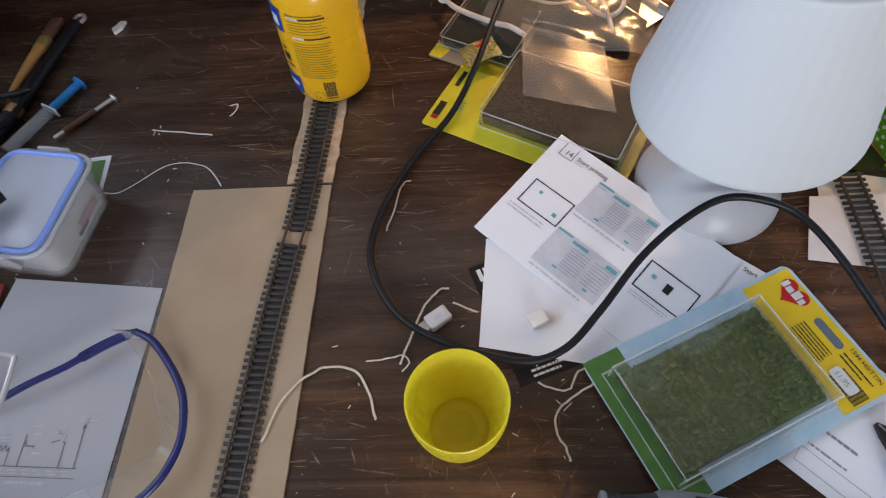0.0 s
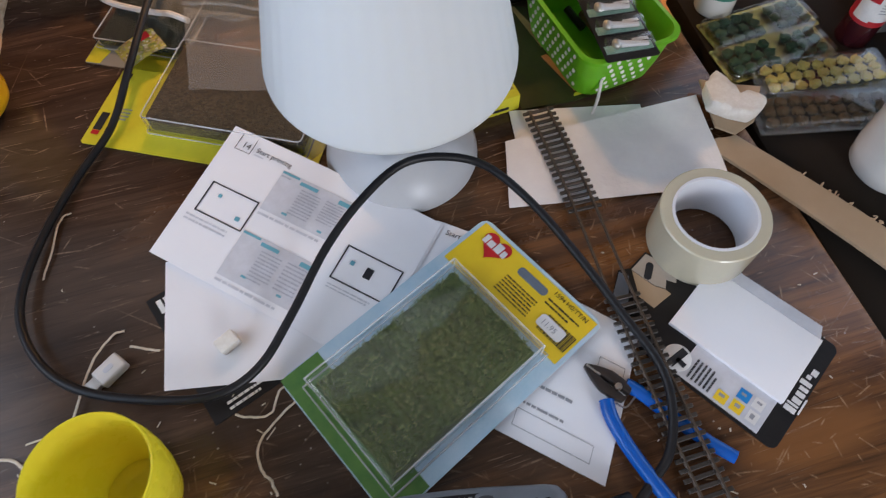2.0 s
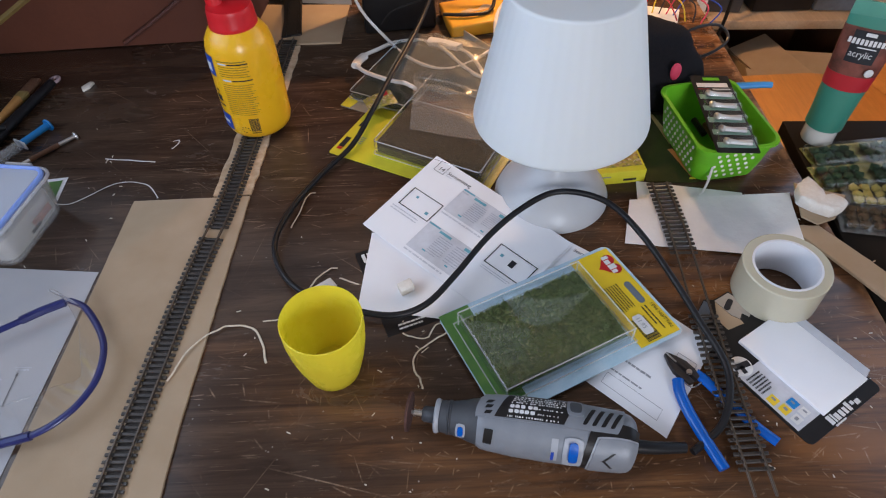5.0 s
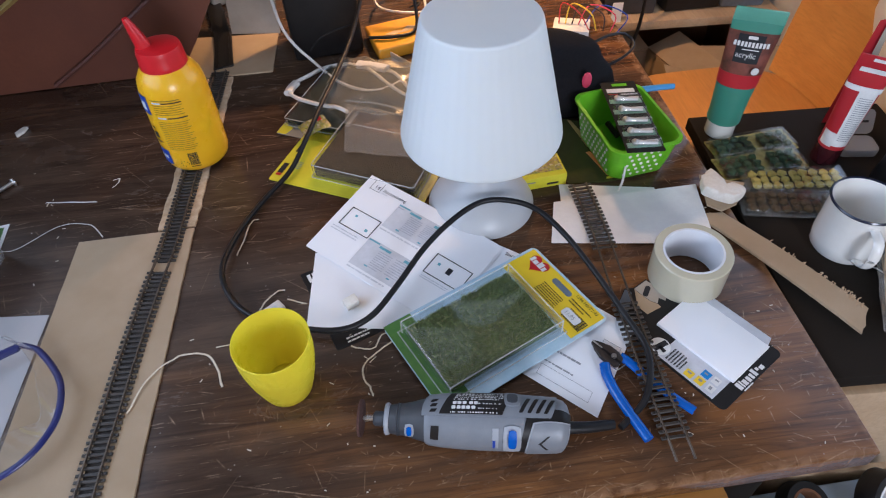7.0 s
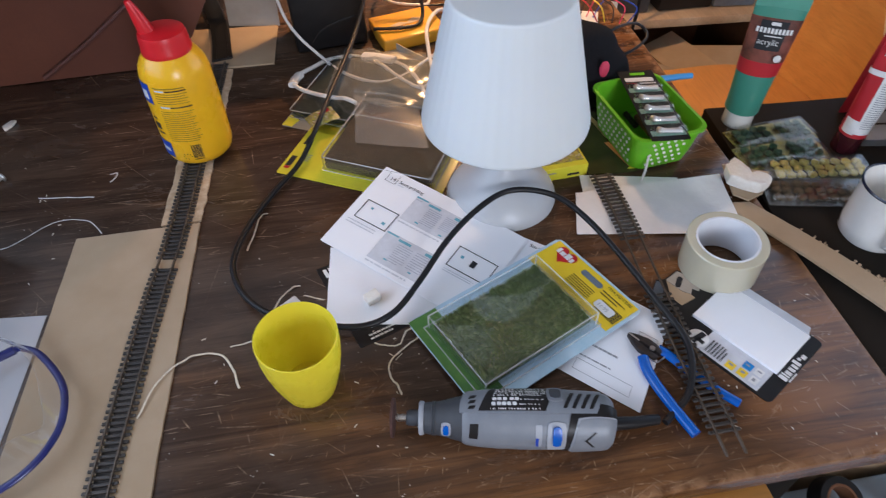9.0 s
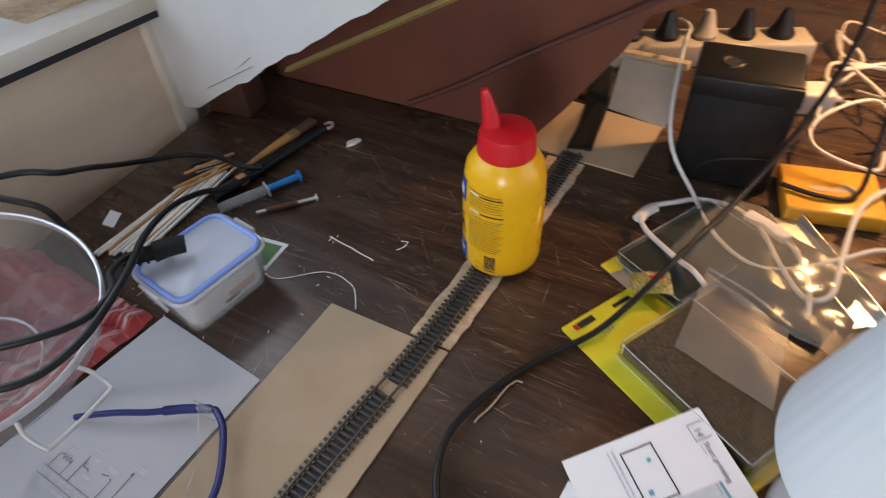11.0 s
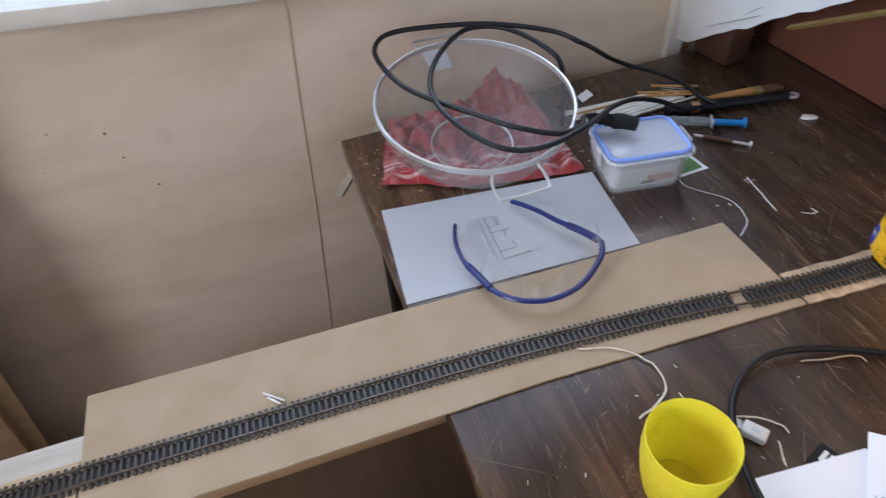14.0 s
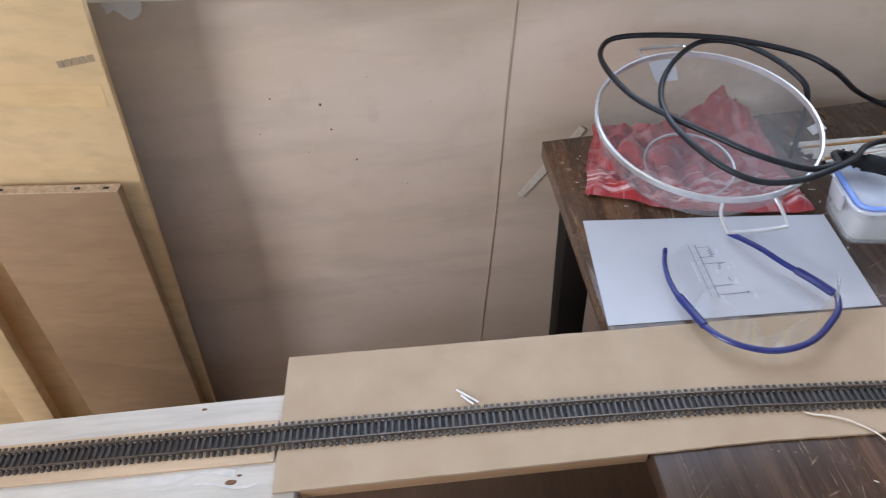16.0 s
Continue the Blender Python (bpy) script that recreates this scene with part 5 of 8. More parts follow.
# ---- printed packing card with white box ----
pk = thing("blister_card", "grey and black drill-bit packing card", "packing card", pose(0.708, 0.136, 0.0005, 0, 0, -59))
part("card", prism(rounded(0.115, 0.101, 0.006), 0, 0.0006), BLACK, pk)
KM = flat(-0.0575, 0.0505, 0.0006)
part("grey_panel", print_bars(KM, [(0.034, 0.004, 0.100, 0.0985)], 0.0004), PALE_INK, pk, "grey printed panel")
for bar_ in ((0.0635, 0.0875, 0.0725, 0.0965), (0.0755, 0.0865, 0.0845, 0.0955)):
    part("icon", print_bars(KM, [bar_], 0.0008, 1), YELLOW_INK, pk, "yellow printed icon")
part("icon", print_bars(KM, [(0.0755, 0.0755, 0.0845, 0.0845)], 0.0008, 1), SYRINGE_BLUE, pk, "blue printed icon")
for bar_ in ((0.0870, 0.0745, 0.0950, 0.0835), (0.0880, 0.0855, 0.0960, 0.0945)):
    part("icon", print_bars(KM, [bar_], 0.0008, 1), WHITE_INK, pk, "white printed icon")
part("icon_mark", print_bars(KM, [(0.0655, 0.0895, 0.0700, 0.0920), (0.0780, 0.0885, 0.0820, 0.0915), (0.0775, 0.0785, 0.0815, 0.0805), (0.0890, 0.0770, 0.0930, 0.0790), (0.0900, 0.0880, 0.0930, 0.0920)], 0.0011, 1), GREY_INK, pk)
part("name_bars", print_bars(lambda u, v, up=0.0: KM(0.1045 + v, 0.069 - u, up), [(0.0, 0.0, 0.0045, 0.0085), (0.0055, 0.0, 0.0075, 0.0085), (0.0085, 0.002, 0.013, 0.0085), (0.0145, 0.002, 0.0185, 0.0085), (0.020, 0.002, 0.0235, 0.0085), (0.025, 0.0, 0.029, 0.0085), (0.031, 0.002, 0.0345, 0.0055), (0.0355, 0.0035, 0.041, 0.0080), (0.002, 0.0098, 0.016, 0.0112)], 0.0008, 1), WHITE_INK, pk, "white name bars")
part("small_print", print_bars(lambda u, v, up=0.0: KM(0.036 + v, 0.0955 - u, up), text_lines(0.0, 0.004, 0.018, 0.024, 6, 0.5, 4), 0.0008, 1), INK, pk)
part("round_window", lathe([(0.0, 0.0014), (0.010, 0.0014), (0.0108, 0.0008)], 28), WHITE_INK, pk, "white printed roundel", m=pose(-0.0290, -0.037, 0.0002))
part("drill_shape", box((0.017, 0.006, 0.0005), (0, 0, 0), (0, 0, 78), bm=box((0.008, 0.004, 0.0005), (0.004, -0.002, 0), (0, 0, -10))), INK, pk, m=pose(-0.029, -0.037, 0.0022))
wb = thing("white_box", "flat white cardboard box with a grey flap", "box", pose(0.7185, 0.1445, 0.0012, 0, 0, -58.5))
part("body", box((0.094, 0.063, 0.004), (0, 0, 0.0021), bevel=0.0006), PAPER, wb)
part("flap", sheet(bilinear(((-0.047, 0.0317, 0.0040), (0.045, 0.0317, 0.0040), (0.042, 0.0435, 0.0018), (-0.034, 0.0435, 0.0018))), 4, 4, 0.0006), PALE_INK, wb, "grey side flap")
torn = thing("torn_card", "torn black and white card with a hang hole, under the track", "card", pose(0, 0, 0.0004))
part("card", prism([(0.632, 0.197), (0.650, 0.222), (0.660, 0.221), (0.678, 0.231), (0.704, 0.204), (0.690, 0.186), (0.664, 0.172), (0.645, 0.180)], 0, 0.0006), BLACK, torn)
part("grey_print", prism([(0.6335, 0.198), (0.650, 0.2205), (0.656, 0.215), (0.645, 0.192), (0.640, 0.190)], 0.0006, 0.0009), GREY_LABEL, torn, "grey printed corner")
part("white_print", prism([(0.6605, 0.2195), (0.6775, 0.2290), (0.6955, 0.2085), (0.6890, 0.1980), (0.6830, 0.2030), (0.6790, 0.1960), (0.6720, 0.2010)], 0.0006, 0.0010), SHADED_OFF_WHITE, torn, "white printed corner")
part("tan_print", prism([(0.6605, 0.2185), (0.6715, 0.2005), (0.6785, 0.1955), (0.6810, 0.1905), (0.6630, 0.1835), (0.6560, 0.1960)], 0.0006, 0.0009), CARD, torn, "tan printed band")
part("hang_hole", prism(rounded(0.006, 0.016, 0.0028), 0.0010, 0.0013), INK, torn, m=pose(0.673, 0.214, 0, 0, 0, -35))

# ---- tape roll ----
roll = thing("packing_tape_roll", "roll of clear packing tape standing on its side face", "tape roll", pose(0.7235, 0.2280, 0.0012, 1, -1.5, 0) @ Matrix.Diagonal((0.935, 0.935, 0.98, 1)))
part("tape", lathe([(0.0345, 0.0), (0.0440, 0.0), (0.0448, 0.001), (0.0448, 0.0445), (0.0438, 0.0455), (0.0350, 0.0455)], 72), TAPE_BODY, roll, "wound clear tape")
part("core", lathe([(0.0352, 0.0), (0.0328, 0.0), (0.0328, 0.0460), (0.0352, 0.0460), (0.0352, 0.0)], 72), CORE, roll, "white cardboard core")
teeth = bmesh.new()
tp = [(0.0, 0.0), (0.03, 0.0)] + [(0.03 - 0.003 * k, 0.014 + (0.003 if k % 2 else 0)) for k in range(11)]
prism(tp, 0, 0.0006, bm=teeth)
part("tape_end", teeth, BOX_PLASTIC, roll, "serrated loose tape end", m=pose(-0.052, -0.038, 0.0005, 0, 0, -32))

# ---- pliers ----
pl = thing("side_cutters", "small side cutters with blue plastic handles", "pliers", pose(0.6060, 0.1325, 0.0075))
for sgn in (-1, 1):
    jaw = prism([(0.0275, 0.0006 * sgn), (0.019, 0.0050 * sgn), (0.009, 0.0085 * sgn), (-0.001, 0.0085 * sgn), (-0.009, 0.0060 * sgn), (-0.010, 0.0012 * sgn), (0.004, 0.0010 * sgn), (0.014, 0.0006 * sgn)], -0.0034, 0.0034 - 0.0006 * (sgn + 1), 0.0008)
    part("jaw", jaw, DARK_STEEL, pl, "dark steel jaw", m=pose(0, 0, 0, 0, 0, 123))
part("blade_edge", box((0.012, 0.0012, 0.0012), (0.020, 0, 0.0030)), ALU, pl, "bright ground edge", m=pose(0, 0, 0, 0, 0, 123))
part("handle", sweep([(-0.0100, -0.0060, 0), (-0.0118, -0.0190, 0.0004), (-0.0090, -0.0400, 0.0003), (-0.0020, -0.0660, 0), (0.0060, -0.0905, -0.001)], 0.0058, 12, 5, flat=0.85, taper=(0.95, 0.9)), BLUE, pl, "blue plastic handle")
part("handle", sweep([(0.0080, 0.0005, 0), (0.0160, -0.0080, -0.0010), (0.0290, -0.0270, -0.0034), (0.0450, -0.0500, -0.0038), (0.0600, -0.0680, -0.0036)], 0.0055, 12, 5, flat=0.62, taper=(1.0, 0.9)), BLUE, pl, "blue plastic handle")
part("spring", sweep([(-0.006, -0.008, 0.001), (0.0, -0.015, 0.002), (0.010, -0.010, 0.001)], 0.0007, 6, 5), STEEL, pl)
part("rivet", lathe([(0, 0.0052), (0.0026, 0.0049), (0.0029, 0.003)], 16), STEEL, pl, m=pose(0.001, 0, 0))

# ---- rotary tool ----
tool = thing("rotary_tool", "grey corded rotary tool with a cutting disc, lying on the table", "rotary tool", pose(0.447, 0.0770, 0.0262, 0, 0, -11.1) @ Matrix.Diagonal((0.905, 1.0, 1.0, 1)))
T = pose(0, 0, 0, 0, 90, 0)


def turned(name, profile, material, label="", n=40):
    b = lathe(profile, n)
    b.transform(T)
    return part(name, b, material, tool, label)


SHELL = ((-0.0440, 0.0205), (-0.0400, 0.0224), (-0.0300, 0.0236), (-0.0100, 0.0250), (0.0200, 0.0256), (0.0450, 0.0252), (0.0650, 0.0244), (0.0900, 0.0232), (0.0970, 0.0215), (0.1015, 0.0160))


def shell(x):
    for (xa, ra), (xb, rb) in zip(SHELL, SHELL[1:]):
        if x <= xb:
            return ra + (rb - ra) * max(0.0, (x - xa) / (xb - xa))
    return SHELL[-1][1]


turned("body", [(0.0, -0.0440)] + [(shell(x / 1000), x / 1000) for x in range(-44, 60, 4)] + [(0.0, 0.056)], GREY, "grey body shell", 48)
turned("nose", [(0.0, -0.082), (0.0128, -0.082), (0.0138, -0.078), (0.0142, -0.070), (0.0160, -0.060), (0.0186, -0.050), (0.0204, -0.040), (0.0, -0.040)], DARK_GREY, "dark grey rubber nose cone")
for x in (-0.0735, -0.0715, -0.0655):
    turned("groove", [(0.0143, x), (0.0150, x + 0.0006), (0.0150, x + 0.0012), (0.0143, x + 0.0018)], DARK_GREY)
turned("collar", [(0.0, -0.0860), (0.0136, -0.0860), (0.0148, -0.0850), (0.0148, -0.0825), (0.0138, -0.0810), (0, -0.081)], PALE_TOOL, "pale grey ring")
turned("collet_nut", [(0.0, -0.0985), (0.0055, -0.0985), (0.0068, -0.0965), (0.0072, -0.0860), (0, -0.0860)], DARK_GREY, "dark collet nut", 18)
turned("mandrel", [(0.0, -0.114), (0.0018, -0.114), (0.0018, -0.108), (0.0034, -0.1075), (0.0034, -0.0985), (0, -0.0985)], STEEL, "", 14)
turned("cutting_disc", [(0.0, -0.1140), (0.0030, -0.1145), (0.0172, -0.1128), (0.0172, -0.1104), (0.0030, -0.1096), (0.0, -0.1090)], DISC, "worn reddish cutting disc")
turned("end_cap", [(0.0, 0.056)] + [(shell(x / 1000) - 0.0002, x / 1000) for x in range(56, 101, 4)] + [(0.0120, 0.1020), (0.0, 0.1022)], GREY, "grey end cap", 48)
RM = lambda x, a, up=0.0: Vector((x, -(shell(x) + up) * math.cos(radians(a)), (shell(x) + up) * math.sin(radians(a))))


def tool_patch(name, x0, x1, a0, a1, up, material, label="", slant=0.0, soft=0.0, parent=None, down=-0.002):
    """A raised patch on the round shell; slant shears it, soft rounds its corners."""
    b = bmesh.new()
    n = 10
    cx, ca, hx, ha = (x0 + x1) / 2, (a0 + a1) / 2, (x1 - x0) / 2, (a1 - a0) / 2

    def at(i, j, k):
        s, t = 2 * i / n - 1, 2 * j / n - 1
        if soft:
            q = soft
            s, t = s * (1 - q + q * math.sqrt(max(0, 1 - t * t / 2))), t * (1 - q + q * math.sqrt(max(0, 1 - s * s / 2)))
        return RM(cx + hx * s + slant * t, ca + ha * t, k)
    lo = [[b.verts.new(at(i, j, up)) for j in range(n + 1)] for i in range(n + 1)]
    hi = [[b.verts.new(at(i, j, down)) for j in range(n + 1)] for i in range(n + 1)]
    for i in range(n):
        for j in range(n):
            b.faces.new((lo[i][j], lo[i + 1][j], lo[i + 1][j + 1], lo[i][j + 1]))
    for i in range(n):
        for p, q in (((i, 0), (i + 1, 0)), ((i, n), (i + 1, n)), ((0, i), (0, i + 1)), ((n, i), (n, i + 1))):
            b.faces.new((lo[p[0]][p[1]], lo[q[0]][q[1]], hi[q[0]][q[1]], hi[p[0]][p[1]]))
    return part(name, b, material, parent or tool, label)


tool_patch("vent_frame", -0.0450, 0.088, 74, 150, 0.0010, GREY, "raised grey top frame", 0.004, 0.12)
plate = tool_patch("label_plate", -0.0230, 0.0400, 78, 138, 0.0014, BLACK, "black rating plate with white marks", 0.006)
rnd = random.Random(8)
for row, (a0, a1) in enumerate(((80, 82.5), (88, 95), (98.5, 105.5), (110, 112), (115.5, 117.5), (121, 123), (128, 131))):
    x = -0.0175 + 0.001 * row
    while x < 0.030 + 0.001 * row:
        w = rnd.choice((0.0008, 0.0014, 0.0022)) if row not in (1, 2) else 0.0040
        if row in (1, 2) and x > 0.006:
            w = rnd.choice((0.0010, 0.0018))
            tool_patch("label_mark", x, x + w, a0 + 1, a0 + 2.8, 0.0017, WHITE_INK, parent=plate)
        else:
            tool_patch("label_mark", x, x + w, a0, a1, 0.0017, WHITE_INK, soft=0.5 if row in (1, 2) else 0.0, parent=plate)
        x += w + rnd.choice((0.0007, 0.0012, 0.0026))
tool_patch("brush_cover", 0.0360, 0.0520, 96, 134, 0.0030, GREY, "round brush cover", soft=0.55)
tool_patch("brush_slot", 0.0385, 0.0495, 102, 128, 0.0034, DARK_GREY, soft=0.55)
for k in range(4):
    tool_patch("vent_slot", 0.0545 + 0.0082 * k, 0.0585 + 0.0082 * k, 84, 122, 0.0013, BLACK, "slanted vent slot", 0.0045, 0.2)
for k in range(3):
    tool_patch("vent_slot", -0.0380 + 0.0005 * k, -0.0320 + 0.0005 * k, 82 + 13 * k, 89 + 13 * k, 0.0013, BLACK, "small vent slot", 0.001)
tool_patch("vent_slot", -0.0372, -0.0290, 18, 52, 0.0005, BLACK, "dark vent opening", 0.0005, 0.1)
tool_patch("switch_plate", 0.0350, 0.0530, -6, 58, 0.0014, PALE_TOOL, "pale switch recess", soft=0.35)
tool_patch("switch", 0.0400, 0.0485, 12, 50, 0.0036, BLUE, "blue sliding switch", soft=0.5)
tool_patch("speed_scale", 0.0245, 0.0305, 4, 52, 0.0005, PALE_TOOL)
tool_patch("speed_scale", 0.0248, 0.0275, 5, 26, 0.0008, BLUE_INK)
tool_patch("lock_button_ring", -0.0640, -0.0545, 4, 50, -0.0030, PALE_TOOL, "grey ring round the button", soft=0.55, down=-0.008)
tool_patch("lock_button", -0.0620, -0.0565, 12, 42, -0.0018, BLUE, "blue shaft lock button", soft=0.55, down=-0.007)
tool_patch("end_band", 0.0540, 0.0990, -24, 96, 0.0008, BLACK, "black rubber edging", 0.005, soft=0.22, down=-0.004)
badge = tool_patch("end_pad", 0.0605, 0.0985, -18, 66, 0.0026, GREY, "grey rubber end pad", 0.004, soft=0.30)
tool_patch("pad_rim", 0.0590, 0.0992, -21, 69, 0.0018, PALE_TOOL, "pale bright rim of the pad", 0.004, soft=0.30, parent=badge)
tool_patch("chevron", 0.0740, 0.0765, 22, 40, 0.0029, BLACK, "", 0.0045, parent=badge)
tool_patch("chevron", 0.0740, 0.0765, 6, 22, 0.0029, BLACK, "", -0.0035, parent=badge)
part("cord_sleeve", sweep([(0.098, 0.001, -0.008), (0.122, 0.004, -0.012), (0.152, 0.011, -0.018)], 0.0062, 12, 4, taper=(1, 0.75)), RUBBER, tool, "black rubber cord sleeve")


# ---- left side of the table ----
a4 = thing("printed_sheet", "white sheet printed with a connector wiring diagram", "paper")
for name, o in (("page", 0),):
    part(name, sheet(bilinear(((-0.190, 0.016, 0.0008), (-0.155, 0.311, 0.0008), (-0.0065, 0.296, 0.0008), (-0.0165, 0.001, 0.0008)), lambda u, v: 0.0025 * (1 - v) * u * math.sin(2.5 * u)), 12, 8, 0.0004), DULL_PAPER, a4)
DM = bilinear(((-0.190, 0.016, 0.0008), (-0.155, 0.311, 0.0008), (-0.0065, 0.296, 0.0008), (-0.0165, 0.001, 0.0008)), lambda u, v: 0.0025 * (1 - v) * u * math.sin(2.5 * u))
def diagram_at(s, h):
    """A point of the wiring diagram, s along its base line and h up the page, as the page's own u and v."""
    x, y = -0.1175 + 0.998 * s + 0.06 * h + 0.190, 0.136 - 0.045 * s + 0.998 * h - 0.016
    det = 0.035 * -0.015 - 0.1735 * 0.295
    return (x * -0.015 - 0.1735 * y) / det, (0.035 * y - 0.295 * x) / det


def ink_line(b, pts, w=0.0005):
    """Thin printed strokes from point to point."""
    for (s0, h0), (s1, h1) in zip(pts, pts[1:]):
        d = Vector((s1 - s0, h1 - h0)).normalized() * w
        b.faces.new([b.verts.new(DM(*diagram_at(s, h), 0.0006)) for s, h in ((s0 - d.y, h0 + d.x), (s0 + d.y, h0 - d.x), (s1 + d.y, h1 - d.x), (s1 - d.y, h1 + d.x))])


b = bmesh.new()
for s0 in (-0.004, 0.018, 0.040, 0.062):
    ink_line(b, [(s0, 0.0), (s0 + 0.0246, 0.0)], 0.0004)
    ink_line(b, [(s0, -0.008), (s0 + 0.0246, -0.008)], 0.0003)
ink_line(b, [(0.001, 0.0), (0.001, 0.014), (0.005, 0.0155)] + [(0.006 + 0.0022 * k, 0.0165 if k % 2 == 0 else 0.0115) for k in range(6)] + [(0.019, 0.0150), (0.0195, 0.0)], 0.00042)
ink_line(b, [(0.031, 0.0), (0.031, 0.026)])
ink_line(b, [(0.0325, 0.021), (0.033, 0.0165), (0.041, 0.0165), (0.041, 0.0145)])
ink_line(b, [(0.069, 0.0), (0.069, 0.0205), (0.0665, 0.0210)])
ink_line(b, [(0.056, 0.020), (0.064, 0.0222)])
for s0, top_ in ((0.0835, 0.036),):
    ink_line(b, [(s0, 0.0), (s0, top_)])
    ink_line(b, [(s0 - 0.0012, top_ - 0.0035), (s0, top_), (s0 + 0.0012, top_ - 0.0035)], 0.0006)
part("diagram", b, FAINT_INK, a4, "thin black printed wiring diagram", 0)
b = bmesh.new()
rnd = random.Random(8)
for s0, h0, ln, w in ((0.005, 0.0225, 0.013, 0.0007), (0.007, 0.0200, 0.010, 0.0007), (0.030, 0.0330, 0.013, 0.0006), (0.038, 0.0265, 0.007, 0.0007), (0.041, 0.0110, 0.008, 0.0009), (0.058, 0.0285, 0.012, 0.0007), (0.060, 0.0262, 0.008, 0.0007), (0.078, 0.0420, 0.018, 0.0005), (0.080, 0.0395, 0.015, 0.0008), (0.025, -0.0125, 0.036, 0.0012)) + tuple((0.001 + 0.0115 * k, -0.0028, 0.0075, 0.0006) for k in range(7)) + tuple((0.003 + 0.0118 * k, -0.0055, 0.0065, 0.0005) for k in range(7)):
    at_ = s0
    while at_ < s0 + ln:
        step_ = rnd.uniform(0.0012, 0.0034)
        ink_line(b, [(at_, h0), (min(at_ + step_, s0 + ln), h0)], w)
        at_ += step_ + 0.0009
part("caption", b, PALE_INK, a4, "small grey printed captions", 0)

# safety goggles
gog = thing("safety_goggles", "clear safety glasses with navy blue frame and temples", "safety glasses")
brow = [(-0.018, 0.090, 0.011), (0.006, 0.095, 0.013), (0.028, 0.107, 0.016), (0.044, 0.127, 0.018), (0.050, 0.155, 0.018), (0.041, 0.192, 0.018), (0.010, 0.232, 0.017), (-0.014, 0.246, 0.015)]
part("brow_bar", sweep(brow, 0.0035, 10, 6, flat=0.8), NAVY, gog, "navy blue brow bar")
part("temple", sweep([(-0.014, 0.246, 0.015), (-0.038, 0.234, 0.015), (-0.068, 0.2145, 0.015), (-0.092, 0.202, 0.015), (-0.115, 0.190, 0.012), (-0.133, 0.180, 0.008)], 0.0028, 8, 5, flat=1.3), NAVY, gog, "navy blue temple")
part("temple_sleeve", sweep([(-0.018, 0.244, 0.015), (-0.038, 0.234, 0.015), (-0.056, 0.2225, 0.015)], 0.0044, 8, 4, flat=1.1), NAVY, gog)
part("temple", sweep([(-0.018, 0.090, 0.011), (-0.040, 0.083, 0.012), (-0.066, 0.082, 0.012), (-0.090, 0.086, 0.012), (-0.112, 0.094, 0.012)], 0.0028, 8, 5, flat=1.3), NAVY, gog, "navy blue temple")
part("temple_sleeve", sweep([(0.006, 0.095, 0.013), (-0.018, 0.090, 0.011), (-0.038, 0.084, 0.012)], 0.0044, 8, 4, flat=1.1), NAVY, gog)
lens = bmesh.new()
arc = curve_through(brow, 5)


def lens_point(i, t):
    """The wraparound lens stands on the brow bar: tall at both eyes, cut away over the nose."""
    u = i / (len(arc) - 1)
    tall = 0.040 * (1 - math.exp(-((u - 0.5) / 0.10) ** 2) * 0.72) * (0.80 + 0.20 * math.sin(math.pi * min(1.0, 3.2 * min(u, 1 - u) + 0.12)))
    c = arc[i]
    k = 1 - 0.16 * t
    return Vector((-0.012 + (c.x + 0.012) * k, 0.167 + (c.y - 0.167) * k, c.z - 0.001 + tall * t))


rows_ = [[lens.verts.new(lens_point(i, k / 6)) for i in range(len(arc))] for k in range(7)]
for p, q in zip(rows_, rows_[1:]):
    for i in range(len(p) - 1):
        lens.faces.new((p[i], p[i + 1], q[i + 1], q[i]))
part("lens", lens, LENS, gog, "clear wraparound lens", 80)
part("lens_edge", sweep([lens_point(i, 1.0) for i in range(len(arc))], 0.00025, 6, 1), LENS_EDGE, gog, "pale cut edge of the lens")
for i in (0, len(arc) - 1):
    part("lens_edge", sweep([lens_point(i, k / 4) for k in range(5)], 0.0008, 6, 2), LENS_EDGE, gog, "pale cut edge of the lens")

# tea towel
towel = bmesh.new()
uvl = towel.loops.layers.uv.new("UVMap")
tn = 60
tv = {}
for i in range(tn + 1):
    for j in range(tn + 1):
        u, v = i / tn, j / tn
        x, y = -0.405 + (0.165 + 0.075 * v) * u + 0.02 * math.sin(3 * v), 0.030 + 0.275 * v + 0.055 * (1 - u) * (1 - v)
        ridge = 0.034 * math.exp(-((x + 0.352) / 0.03) ** 2 - ((y - 0.250) / 0.035) ** 2) + 0.026 * math.exp(-((x + 0.33) / 0.06) ** 2 - ((y - 0.26) / 0.07) ** 2)
        e = min(u, 1 - u, v, 1 - v)
        z = 0.004 + ridge + min(1, e * 8) * (0.010 + 0.016 * noise.noise(Vector((x * 17, y * 17, 2))) + 0.036 * (abs(noise.noise(Vector((x * 30, y * 30, 5)))) - 0.22) + 0.012 * (abs(noise.noise(Vector((x * 62, y * 62, 15)))) - 0.2) + 0.004 * noise.noise(Vector((x * 95, y * 95, 8))))
        tv[i, j] = towel.verts.new((x + 0.006 * noise.noise(Vector((x * 30, y * 30, 9))), y + 0.006 * noise.noise(Vector((x * 30, y * 30, 19))), max(0.002, z)))
for i in range(tn):
    for j in range(tn):
        f = towel.faces.new((tv[i, j], tv[i + 1, j], tv[i + 1, j + 1], tv[i, j + 1]))
        for lp, (a, c) in zip(f.loops, ((i, j), (i + 1, j), (i + 1, j + 1), (i, j + 1))):
            lp[uvl].uv = (a / tn, c / tn)
whole("tea_towel", towel, CLOTH, "crumpled red tea towel with white checks under the sieve", "towel", smooth=90)

